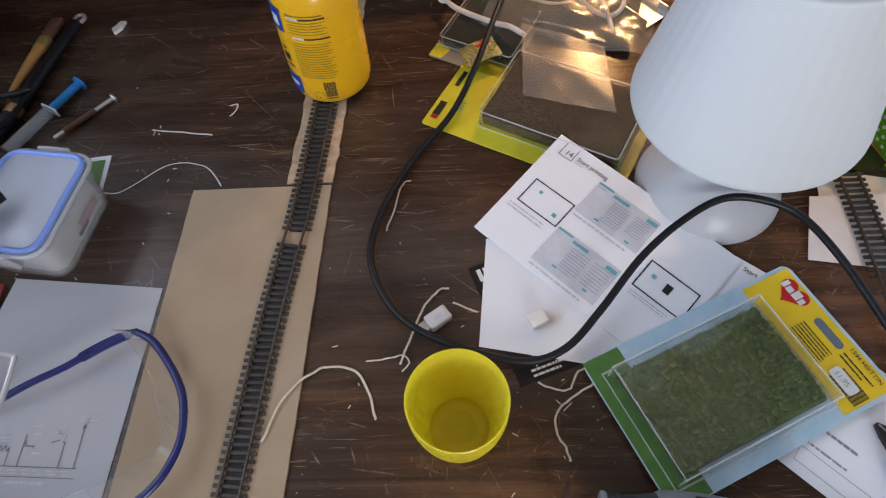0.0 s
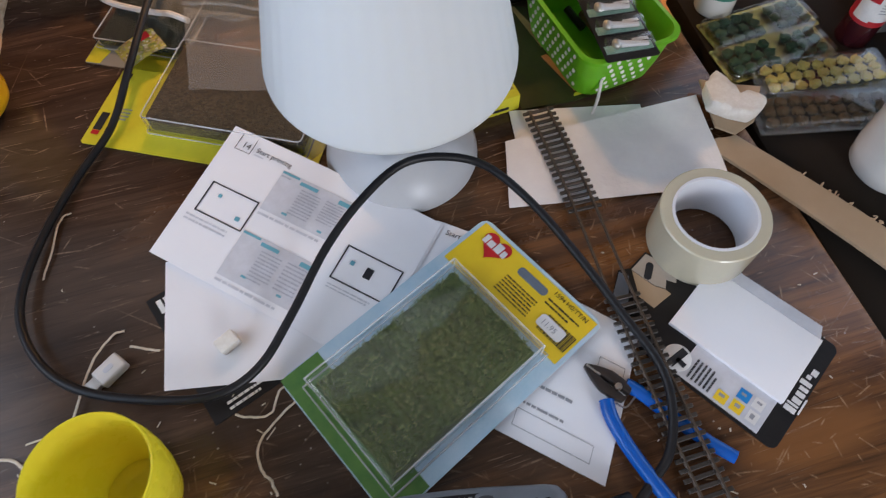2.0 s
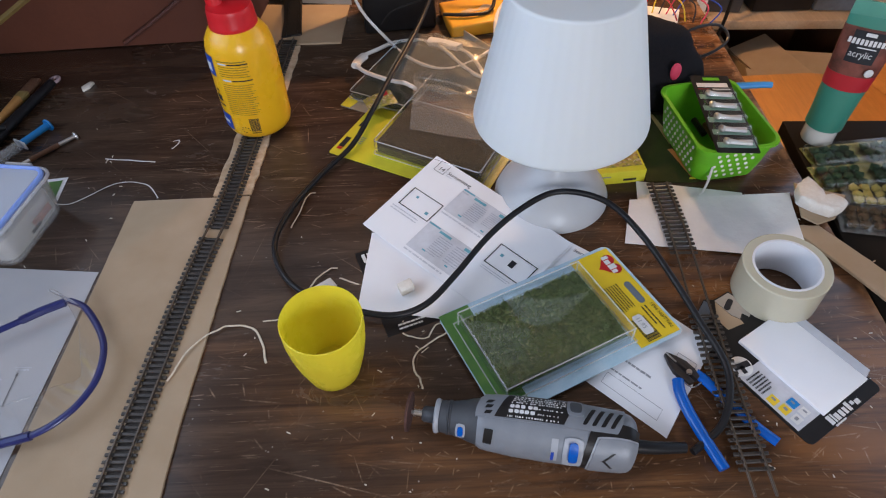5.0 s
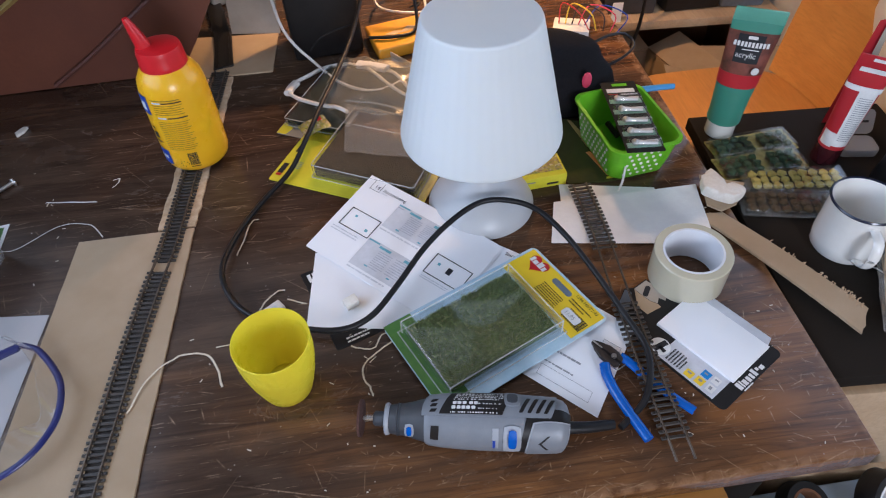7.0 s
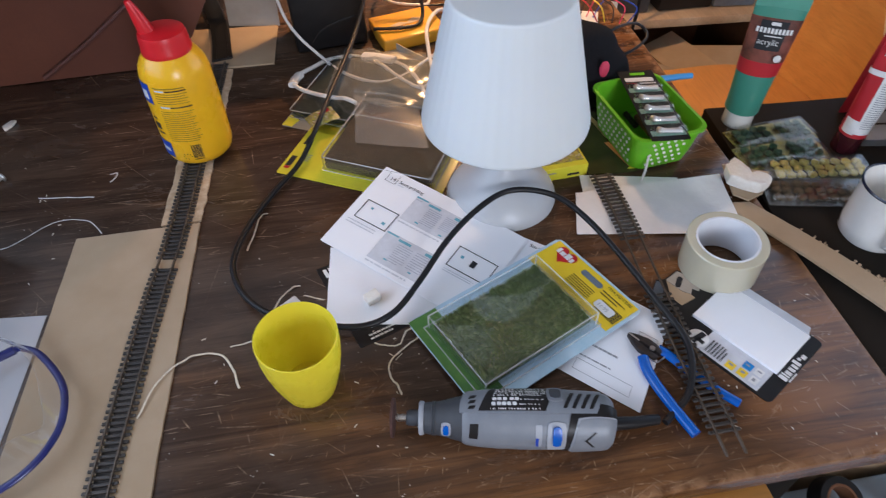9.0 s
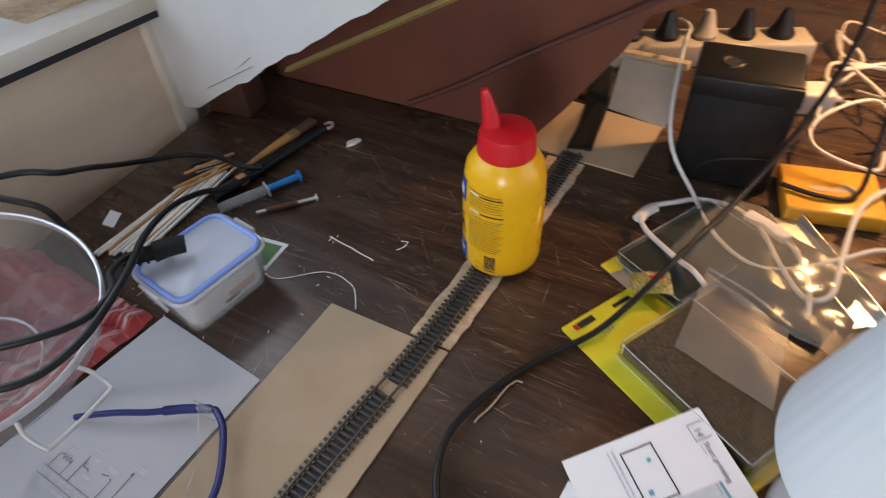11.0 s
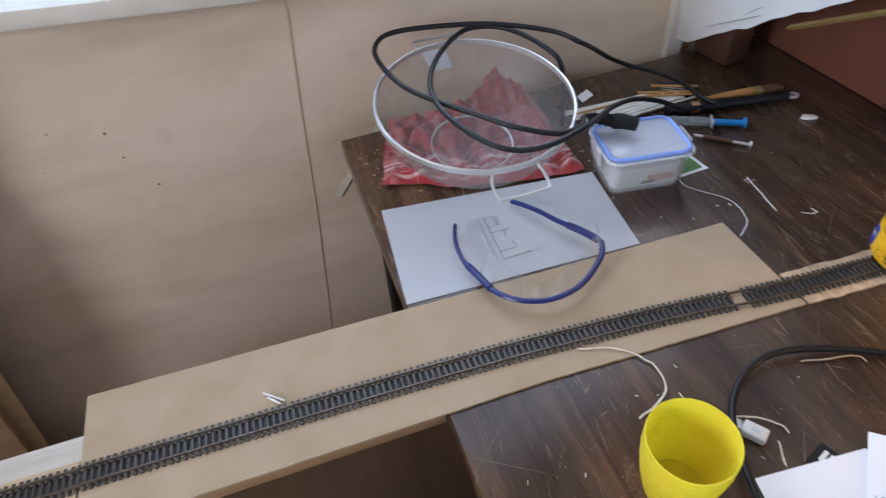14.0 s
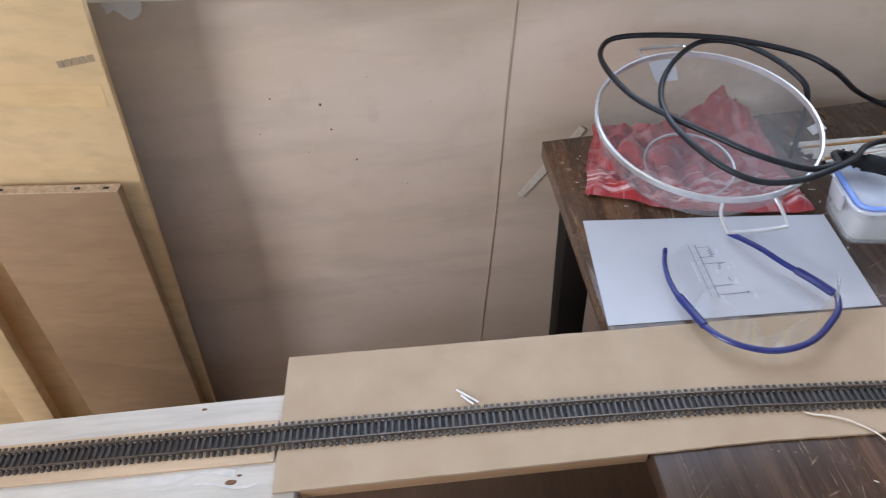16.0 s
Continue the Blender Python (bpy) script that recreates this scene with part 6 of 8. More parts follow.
# sieve
sv = thing("kitchen_sieve", "round steel mesh sieve with wire handles on the red towel", "sieve", pose(-0.233, 0.169, 0.109, 0, 9.5, 6))
SR = 0.132
part("rim", lathe([(SR - 0.0012, 0.002), (SR + 0.0004, 0.0028), (SR + 0.0020, 0.0015), (SR + 0.0020, -0.0052), (SR, -0.0062), (SR - 0.0013, -0.0050), (SR - 0.0012, 0.002)], 72), SATIN_STEEL, sv, "bright steel rim")
part("mesh_bowl", lathe([(SR - 0.001, -0.006), (SR - 0.006, -0.030), (SR - 0.020, -0.052), (0.085, -0.068), (0.062, -0.074), (0.0, -0.076)], 72), MESH, sv, "fine wire mesh bowl", 80)
part("base_ring", lathe([(0.0565, -0.0765), (0.0583, -0.0757), (0.0583, -0.0790), (0.0570, -0.0800), (0.0565, -0.0765)], 56), SATIN_STEEL, sv, "thin steel base ring")
for s in (0, 180):
    h = sweep([(SR, -0.030, -0.004), (SR + 0.012, -0.034, -0.010), (SR + 0.030, -0.033, -0.014), (SR + 0.033, -0.028, -0.0145), (SR + 0.034, 0.0, -0.0148), (SR + 0.033, 0.028, -0.0145), (SR + 0.030, 0.033, -0.014), (SR + 0.012, 0.034, -0.010), (SR, 0.030, -0.004)], 0.0021, 8, 5)
    part("handle", h, SATIN_STEEL, sv, "bent wire handle", m=pose(0, 0, 0 if s == 0 else 0.002, 0, 0, s - 5))
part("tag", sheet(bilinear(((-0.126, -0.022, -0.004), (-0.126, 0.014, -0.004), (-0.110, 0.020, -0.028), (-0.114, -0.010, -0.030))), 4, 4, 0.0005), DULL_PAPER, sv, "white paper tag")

# mains lead coiled over the sieve
lead = thing("mains_lead", "black mains lead coiled over the sieve, with a plug", "cable")
z1 = 0.126
lead_line = [(-0.150, 0.352, 0.071), (-0.175, 0.322, 0.078), (-0.150, 0.285, 0.100), (-0.112, 0.262, 0.116), (-0.106, 0.226, 0.118), (-0.130, 0.182, 0.124), (-0.168, 0.148, 0.128), (-0.212, 0.112, 0.131), (-0.260, 0.082, 0.134), (-0.325, 0.068, 0.137), (-0.372, 0.072, 0.140), (-0.400, 0.100, 0.143), (-0.388, 0.164, 0.146), (-0.360, 0.246, 0.145), (-0.322, 0.322, 0.135), (-0.296, 0.352, 0.124), (-0.322, 0.395, 0.092), (-0.352, 0.445, 0.052), (-0.362, 0.492, 0.024), (-0.338, 0.535, 0.012), (-0.285, 0.545, 0.016), (-0.240, 0.540, 0.020), (-0.215, 0.552, 0.018)]
part("cord", sweep(lead_line, 0.0036, 10, 6), RUBBER, lead)
lead2 = [(-0.225, 0.560, 0.010), (-0.226, 0.505, 0.016), (-0.235, 0.462, 0.034), (-0.215, 0.405, 0.062), (-0.178, 0.345, 0.085), (-0.122, 0.288, 0.113), (-0.098, 0.246, 0.119), (-0.089, 0.207, 0.117), (-0.093, 0.168, 0.118), (-0.118, 0.138, 0.123), (-0.170, 0.114, 0.130), (-0.226, 0.110, 0.132), (-0.282, 0.126, 0.134), (-0.336, 0.162, 0.136), (-0.374, 0.208, 0.138), (-0.366, 0.250, 0.138), (-0.330, 0.278, 0.136), (-0.284, 0.300, 0.127), (-0.268, 0.312, 0.108), (-0.262, 0.316, 0.060), (-0.262, 0.318, 0.014)]
part("cord", sweep(lead2, 0.0036, 10, 6), RUBBER, lead)
plug = sweep([(-0.182, 0.312, 0.075), (-0.168, 0.332, 0.0735), (-0.160, 0.344, 0.0725)], 0.0088, 12, 4, taper=(0.7, 1.1))
sweep([(-0.163, 0.340, 0.0725), (-0.156, 0.349, 0.0735), (-0.148, 0.359, 0.0725), (-0.144, 0.364, 0.0715)], 0.0140, 12, 4, bm=plug, flat=0.74, taper=(0.95, 0.78))
for k in range(4):
    sweep([(-0.178 + 0.005 * k, 0.317 + 0.007 * k, 0.0748 - 0.0006 * k), (-0.1768 + 0.005 * k, 0.3187 + 0.007 * k, 0.0747 - 0.0006 * k)], 0.0088 + 0.0006 * k, 12, bm=plug)
part("plug", plug, MATT_BLACK, lead, "moulded black plug")

# storage box
tub = thing("food_container", "clear plastic food container with a blue-sealed lid", "container", pose(-0.134, 0.366, 0.0, 0, 0, -9))
tp0, tp1 = rounded(0.078, 0.100, 0.014), rounded(0.088, 0.112, 0.016)
b = bmesh.new()
lo, hi, li, hi2 = ([b.verts.new((x * k, y * k, z)) for x, y in src] for src, z, k in ((tp0, 0.0, 1), (tp1, 0.052, 1), (tp0, 0.002, 0.97), (tp1, 0.052, 0.97)))
n = len(lo)
b.faces.new(lo)
b.faces.new(li)
for i in range(n):
    j = (i + 1) % n
    b.faces.new((lo[i], lo[j], hi[j], hi[i]))
    b.faces.new((li[i], li[j], hi2[j], hi2[i]))
    b.faces.new((hi[i], hi[j], hi2[j], hi2[i]))
part("tub", b, film("milky_plastic", (0.92, 0.92, 0.92), 0.80, 0.20), tub, "milky clear tub")
part("filling", prism(rounded(0.072, 0.094, 0.012), 0.003, 0.034, 0.003), TUB_FILL, tub, "white filling in the tub")
part("bag", sheet(bilinear(((-0.032, 0.042, 0.042), (0.032, 0.042, 0.042), (0.032, -0.042, 0.042), (-0.032, -0.042, 0.042)), lambda u, v: 0.009 * math.sin(math.pi * u) * math.sin(math.pi * v) + 0.006 * noise.noise(Vector((u * 5, v * 5, 3)))), 16, 16, 0.001), TUB_FILL, tub, "white crumpled bag in the tub", 80)
part("label", box((0.0006, 0.034, 0.010), (0.0385, 0.016, 0.018), (0, 4, 0)), RED_SMEAR, tub, "faded red print showing through the side")
part("label", box((0.0006, 0.018, 0.004), (0.0387, 0.000, 0.013), (0, 4, 0)), INK, tub, "dark print showing through the side")
rnd = random.Random(31)
for k in range(7):
    part("bit", box((0.012, 0.006, 0.003), (rnd.uniform(-0.028, 0.028), rnd.uniform(-0.038, 0.038), 0.038), (0, 0, rnd.uniform(0, 180)), 0.001), (GREY_LABEL, SALMON, GREY)[k % 3], tub, "small loose part in the tub")
lid = part("lid", prism(rounded(0.082, 0.106, 0.014), 0.0535, 0.0565, 0.001), film("milky_lid", (0.82, 0.85, 0.92), 0.62, 0.25), tub, "milky clear lid")
loop = [(x, y, 0.0560) for x, y in rounded(0.084, 0.108, 0.015, 5)]
part("seal", sweep(loop, 0.0030, 8, 1, closed=True), LID_BLUE, lid, "blue rubber seal")
part("rim", sweep([(x, y, 0.0525) for x, y in rounded(0.093, 0.117, 0.017, 5)], 0.0024, 8, 1, closed=True), film("clear_rim", (0.90, 0.91, 0.94), 0.70, 0.2), lid)
for s in (-1, 1):
    part("clip", box((0.034, 0.004, 0.024), (0, s * 0.061, 0.044), (s * -8, 0, 0), 0.0015), film("clear_clip", (0.88, 0.88, 0.9), 0.55), lid, "clear clip flap")
pic = thing("picture_card", "small printed picture card beside the container", "card")
PC = bilinear(((-0.165, 0.455, 0.0006), (-0.103, 0.462, 0.0006), (-0.100, 0.415, 0.0006), (-0.150, 0.405, 0.0006)))
part("card", sheet(PC, 3, 3, 0.0004), PAPER, pic)
part("picture", print_bars(PC, [(0.08, 0.12, 0.92, 0.85)], 0.0004), MEADOW_PRINT, pic, "green landscape picture")


# brushes, sticks, syringe, bolt
def stick(name, a, b_, r, material, label, category, group="", taper=None, flat=1.0):
    return whole(name, sweep([a, tuple((p + q) / 2 for p, q in zip(a, b_)), b_], r, 8, 2, taper=taper, flat=flat), material, label, category, group=group)


rnd = random.Random(8)
for k in range(20):
    t = k / 19
    stick("wooden_stick", (-0.306 + 0.056 * t, 0.338 + 0.030 * t + 0.014 * rnd.random(), 0.003 + 0.003 * (k % 2)), (-0.300 + 0.038 * t, 0.480 + 0.05 * t + 0.02 * rnd.random(), 0.003 + 0.003 * (k % 3)), 0.0020, WHITE_STICK if k % 5 else HANDLE_WOOD, "thin pale lolly stick in a bundle" if k % 5 else "thin brown stick in a bundle", "stick", "bundle of sticks")
for k, (a, c) in enumerate((((-0.300, 0.47, 0.012), (-0.272, 0.550, 0.010)), ((-0.285, 0.475, 0.013), (-0.262, 0.552, 0.011)), ((-0.31, 0.50, 0.012), (-0.28, 0.565, 0.012)))):
    stick("small_brush", a, c, 0.0022, HANDLE_WOOD, "thin brown wooden brush handle", "brush", "bundle of brushes")
whole("paper_tag", box((0.014, 0.022, 0.001), (-0.335, 0.395, 0.006), (15, 20, 20)), PAPER, "small white paper tag", "tag")
br = thing("paint_brush", "flat paint brush with a varnished wooden handle", "brush", pose(-0.236, 0.618, 0.010, 0, 0, 84))
part("handle", sweep([(-0.075, 0, 0), (-0.045, 0, 0.001), (-0.012, 0, 0.001), (0.012, 0, 0)], 0.0062, 10, 5, taper=(0.6, 1.2)), HANDLE_WOOD, br, "varnished wooden handle")
part("ferrule", box((0.020, 0.015, 0.009), (0.020, 0, 0), bevel=0.002), YELLOW_TRIM, br, "dull metal ferrule")
part("bristles", box((0.036, 0.016, 0.008), (0.047, 0, 0), bevel=0.003), BRISTLE, br, "brown bristles")
kn = thing("craft_tool", "black-handled craft tool with an eyelet end", "tool", pose(-0.219, 0.590, 0.009, 0, 0, 79))
part("handle", sweep([(-0.110, 0.002, 0), (-0.06, 0.0, 0), (0.0, 0, 0), (0.060, 0, 0), (0.085, 0, 0)], 0.0080, 10, 5, taper=(1.1, 0.8)), RUBBER, kn, "black handle")
part("ferrule", sweep([(-0.072, 0.0, 0), (-0.060, 0, 0)], 0.0096, 12), BRASS, kn, "brass ferrule")
part("eyelet", sweep([(0.092 + 0.008 * math.cos(a * 0.7854), 0.006 * math.sin(a * 0.7854), 0) for a in range(8)], 0.0026, 8, 3, closed=True), surface("dusty_pink_plastic", (0.45, 0.33, 0.36), rough=0.5), kn, "pink eyelet")
bc = thing("label_card", "small black card with white lettering among the brushes", "card", pose(-0.300, 0.535, 0.004, 0, 0, 55))
part("card", prism(rounded(0.05, 0.032, 0.001), 0, 0.0006), BLACK, bc)
part("print", print_bars(flat(-0.025, 0.016, 0.0006), text_lines(0.006, 0.006, 0.044, 0.026, 3, 0.4, 2), 0.0004, 1), WHITE_INK, bc)
sy = thing("syringe", "plastic syringe with a blue plunger", "syringe", pose(-0.194, 0.517, 0.008, 0, 0, 62))
part("barrel", sweep([(-0.055, 0, 0), (-0.02, 0, 0), (0.010, 0, 0)], 0.0070, 14, 3), film("syringe_barrel", (0.86, 0.88, 0.91), 0.82), sy, "clear barrel")
part("flange", box((0.002, 0.022, 0.012), (0.011, 0, 0), bevel=0.0008), BOX_PLASTIC, sy)
part("plunger", sweep([(0.010, 0, 0), (0.035, 0, 0), (0.056, 0, 0)], 0.0048, 10, 3), SYRINGE_BLUE, sy, "blue plunger")
part("thumb_rest", lathe([(0, 0), (0.0085, 0), (0.009, 0.001), (0.0085, 0.0025), (0, 0.0025)], 20), SYRINGE_BLUE, sy, m=pose(0.056, 0, 0, 0, 90, 0))
bo = thing("bolt", "long bolt wrapped with brown tape, lying flat", "bolt", pose(-0.148, 0.515, 0.0045, 0, 0, 48))
part("shank", sweep([(-0.038, 0, 0), (0.0, 0, 0), (0.038, 0, 0)], 0.0026, 10, 2), ALU, bo, "pale metal shank")
part("wrap", sweep([(-0.026, 0, 0), (0.015, 0, 0)], 0.0034, 10), BRISTLE, bo)
part("head", lathe([(0, 0), (0.0055, 0), (0.006, 0.001), (0.005, 0.003), (0, 0.0034)], 18), ALU, bo, m=pose(0.038, 0, 0, 0, 90, 0))
whole("wood_chip", prism([(-0.012, -0.004), (0.0, -0.006), (0.013, -0.002), (0.010, 0.005), (-0.006, 0.006)], 0, 0.004, 0.001), FOAM, "pale chip of wood on the table", "chip", m=pose(-0.150, 0.668, 0.0004, 0, 0, 62))

# stray threads and shavings
THREADS = [
    ("thread", [(-0.112, 0.418, 0.001), (-0.080, 0.410, 0.0012), (-0.035, 0.444, 0.001), (0.006, 0.440, 0.001), (0.028, 0.414, 0.001)], 0.0008, WHITE_CORD, "loose white thread on the table"),
    ("twine", [(-0.065, 0.495, 0.001), (-0.030, 0.490, 0.0012), (0.005, 0.484, 0.001)], 0.0012, WHITE_CORD, "short straight end of white twine"),
    ("twine", [(0.018, 0.526, 0.001), (0.026, 0.528, 0.001), (0.026, 0.519, 0.001), (0.020, 0.510, 0.001)], 0.0010, WHITE_CORD, "small hook of white twine"),
    ("twine", [(0.112, 0.150, 0.004), (0.124, 0.185, 0.005), (0.148, 0.209, 0.003), (0.172, 0.213, 0.002), (0.190, 0.203, 0.001), (0.204, 0.168, 0.001)], 0.0014, TWINE, "curled strip of pale raffia"),
    ("twine", [(0.384, 0.194, 0.004), (0.364, 0.182, 0.001), (0.351, 0.170, 0.001), (0.350, 0.153, 0.001), (0.356, 0.143, 0.001), (0.358, 0.132, 0.001)], 0.0012, TWINE, "crooked strip of pale raffia"),
    ("twine", [(0.222, 0.215, 0.001), (0.232, 0.240, 0.006), (0.243, 0.268, 0.005), (0.255, 0.284, 0.002), (0.264, 0.286, 0.001)], 0.0013, TWINE, "bent strip of pale raffia"),
    ("twine", [(0.268, 0.272, 0.001), (0.280, 0.266, 0.001), (0.290, 0.262, 0.001)], 0.0012, TWINE, "short strip of pale raffia"),
    ("twine", [(0.192, 0.218, 0.001), (0.210, 0.220, 0.001), (0.224, 0.222, 0.002), (0.230, 0.216, 0.002), (0.224, 0.208, 0.001)], 0.0010, TWINE, "thin curl of raffia"),
    ("twine", [(0.338, 0.196, 0.001), (0.352, 0.190, 0.0012), (0.364, 0.190, 0.001), (0.370, 0.202, 0.001), (0.378, 0.208, 0.001)], 0.0011, TWINE, "wavy strip of raffia on the black card"),
    ("twine", [(0.204, 0.350, 0.002), (0.212, 0.378, 0.003), (0.218, 0.404, 0.003), (0.226, 0.410, 0.001)], 0.0012, TWINE, "strip of raffia beside the cable"),
]
for nm, pts, r, mt, lb in THREADS:
    kink = random.Random(len(lb) + int(1000 * abs(pts[0][0])))
    bent = [Vector((q.x + kink.uniform(-1, 1) * r * 0.5, q.y + kink.uniform(-1, 1) * r * 0.5, max(q.z, r * 0.6) + kink.uniform(0, 1) * r * 0.4)) for q in curve_through(pts, 4)]
    whole(nm, sweep(bent, r * 0.78, 6, 2, flat=0.40), mt, lb, "thread", group="stray threads")
rnd = random.Random(21)
chips = bmesh.new()
for k in range(230):
    cl = ((-0.20, 0.33, 0.10), (-0.29, 0.045, 0.07), (0.02, 0.45, 0.12), (0.70, 0.12, 0.12), (0.35, 0.15, 0.2), (0.82, 0.33, 0.05))[k % 6]
    x, y = rnd.gauss(cl[0], cl[2] / 2), rnd.gauss(cl[1], cl[2] / 2)
    if not (-0.36 < x < 0.80 and 0.01 < y < 0.72) or -0.02 < x < 0.16:
        continue
    ln = rnd.uniform(0.001, 0.007) * (1.6 if k % 5 == 0 else 0.7)
    box((ln, 0.0008, 0.0006), (x, y, 0.0006), (0, 0, rnd.uniform(0, 180)), bm=chips)
tagged(whole("wood_shavings", chips, TWINE, "pale slivers and crumbs scattered on the table", "shavings", smooth=0), kind="stuff")

# little white connector
us = thing("usb_adapter", "small white plastic usb adapter on the table", "adapter", pose(0.2515, 0.2525, 0.0055, 0, 0, 36))
part("body", box((0.022, 0.015, 0.009), (0.004, 0, 0), bevel=0.002, seg=3), WHITE_CORD, us)
part("connector", box((0.009, 0.010, 0.0045), (-0.011, 0, 0), bevel=0.0004), ALU, us, "metal connector")
part("mark", prism(rounded(0.008, 0.004, 0.0018), 0.0044, 0.0048), PALE_INK, us, m=pose(0.004, 0, 0))

# boards standing beside the wall, left of the table
ply = thing("plywood_panel", "pale plywood panel standing before the wall", "panel")
part("board", box((0.012, 0.9, 1.414), (0, -0.45, 0.045), bevel=0.001), PLY, ply, m=pose(-0.360, -0.600, -0.08, -6.9, 0, 0))
part("stamp", print_bars(lambda u, v, up=0.0: Vector((-0.3536 + up, -0.620 + 1.0 * u, 0.204 - v + 0.10 * u)), [(0.0098 * k, 0.0, 0.0098 * k + 0.0078, 0.009) for k in range(5)], 0.0004, 1), STAMP_INK, ply)
part("stain", box((0.0004, 0.88, 0.031), (0.0063, -0.45, 0.232)), PLY_STAIN, ply, "darker level band", m=pose(-0.360, -0.600, -0.08, -6.9, 0, 0))
chip = thing("plank", "grey-brown chipboard plank leaning on the plywood", "plank", pose(-0.326, -0.748, -0.350, -5.2, -1.0, 0))
part("board", box((0.018, 0.208, 0.766), (0, 0, 0), bevel=0.001), CHIP, chip)
part("cut_end", box((0.0175, 0.207, 0.002), (0, 0, 0.3835)), CARD_EDGE, chip, "rough chipboard end")
for y_, d_ in ((-0.055, 0.006), (0.047, 0.008), (0.086, 0.008)):
    part("pit", box((0.0048, d_, 0.0006), (0.001, y_, 0.3848), bevel=0.0002), INK, chip, "dark pit in the cut end")
whole("slat", box((0.02, 0.056, 1.17), (-0.322, -0.915, -0.147), (-8.5, 0, 0), 0.001), PLY, "pale wooden slat beside the plank", "slat")
cab = thing("wooden_cabinet", "low brown wooden cabinet under the plank", "cabinet")
part("body", box((0.30, 0.62, 0.42), (0.255, -0.37, -0.52), bevel=0.004), BROWN_WOOD, cab)
part("top", box((0.32, 0.64, 0.02), (0.255, -0.37, -0.30), bevel=0.003), BROWN_WOOD, cab)

for a_, c_ in (((0.047, -0.170, 0.0040), (0.064, -0.150, 0.0042)), ((0.054, -0.166, 0.0040), (0.066, -0.155, 0.0048))):
    whole("twine", sweep([a_, tuple((p + q) / 2 for p, q in zip(a_, c_)), c_], 0.0012, 6, 3), WHITE_CORD, "short white end of twine on the cardboard", "thread", group="stray threads")


# ---- back of the table ----
white_panel = thing("white_board", "large white board with a torn slanting lower edge", "board")
rnd = random.Random(5)
low = [(-0.385 + 0.90 * t, 0.029 + 0.567 * t + 0.006 * (rnd.random() - 0.5)) for t in (k / 40 for k in range(41))]
wp = bmesh.new()
outline_pts = low + [(0.505, 1.30), (-0.43, 1.30), (-0.43, 0.018)]
prism(outline_pts, 0, 0.004, bm=wp)
wp.transform(Matrix(((1, 0, 0, 0), (-0.10, 0, 1, 0.575), (0, 1, 0, 0), (0, 0, 0, 1))))
part("board", wp, WHITE_SHEET, white_panel)
part("edge_strip", sweep([(-0.185, 0.613, 0.138), (-0.1, 0.605, 0.186), (0.05, 0.590, 0.270), (0.30, 0.565, 0.412), (0.5, 0.545, 0.525)], 0.0075, 4, 3, flat=0.5), YELLOW_TRIM, white_panel, "old yellow edge strip")
for s in range(2):
    part("fold_line", sweep([(-0.345 + 0.03 * s, 0.6085, 0.075 + 0.014 * s), (-0.23, 0.5975, 0.14 + 0.012 * s)], 0.0007, 4), GREY_INK, white_panel)
whole("wood_block", box((0.075, 0.05, 0.09), (-0.372, 0.675, 0.0455), (0, 0, 8), 0.003), DARK_BLOCK, "red-brown wooden block by the wall", "block")

rb = thing("brown_board", "large red-brown board standing on the table", "board")
bb = bmesh.new()
prism([(-0.55, 0.0), (0.077, 0.0), (0.116, 0.052), (0.182, 0.150), (0.206, 0.198), (0.262, 0.228), (0.345, 0.305), (0.42, 0.42), (0.42, 1.3), (-0.55, 1.3)], 0, 0.016, 0.002, bm=bb)
bb.transform(Matrix(((1, 0, 0, 0), (0.03, 0, 1, 0.788), (0, 1, 0, 0.0005), (0, 0, 0, 1))))
part("panel", bb, BOARD, rb, "red-brown painted panel")
part("bead", sweep([(-0.125, 0.784, 0.008), (-0.041, 0.786, 0.057), (0.060, 0.789, 0.124), (0.190, 0.792, 0.206), (0.33, 0.797, 0.30)], 0.009, 8, 4, flat=0.5), BOARD_DARK, rb, "raised dark bead")

sub = thing("subwoofer", "black box loudspeaker standing on the table", "loudspeaker", pose(0.3220, 0.8320, 0.0, 0, 0, 6) @ Matrix.Diagonal((0.90, 0.92, 0.90, 1)))
part("cabinet", box((0.130, 0.092, 0.165), (0, 0, 0.0825), bevel=0.006, seg=3), BLACK, sub, "black cabinet")
part("front_lip", box((0.131, 0.006, 0.026), (0, -0.046, 0.150), bevel=0.002), BLACK, sub)
part("front_arc", sweep([(-0.035, -0.0465, 0.018), (-0.015, -0.0465, 0.040), (0.02, -0.0465, 0.052), (0.058, -0.0465, 0.058)], 0.0016, 6, 5), BLACK, sub)
part("port", lathe([(0.009, 0.1655), (0.013, 0.1672), (0.0145, 0.1662), (0.0148, 0.1652)], 28), DARK_STEEL, sub, "chrome port ring", m=pose(-0.022, -0.006, 0))
part("port_hole", lathe([(0.0, 0.1657), (0.012, 0.1657)], 24), INK, sub, m=pose(-0.022, -0.006, 0))
wc = thing("white_card", "stiff off-white card leaning behind the cardboard", "card")
part("card", sheet(bilinear(((0.150, 0.938, 0.068), (0.238, 0.925, 0.072), (0.238, 0.884, 0.004), (0.150, 0.901, 0.004))), 4, 4, 0.002), SHADED_OFF_WHITE, wc)
part("brown_edge", box((0.10, 0.012, 0.010), (0.194, 0.940, 0.072), (0, -4, -8)), CARD_EDGE, wc)
yb = thing("amber_box", "flat glossy amber box with a torn paper mark", "box", pose(0.452, 0.810, 0.0, 0, 0, 13))
part("body", box((0.110, 0.088, 0.022), (0, 0, 0.011), bevel=0.004, seg=3), ORANGE_CARD, yb)
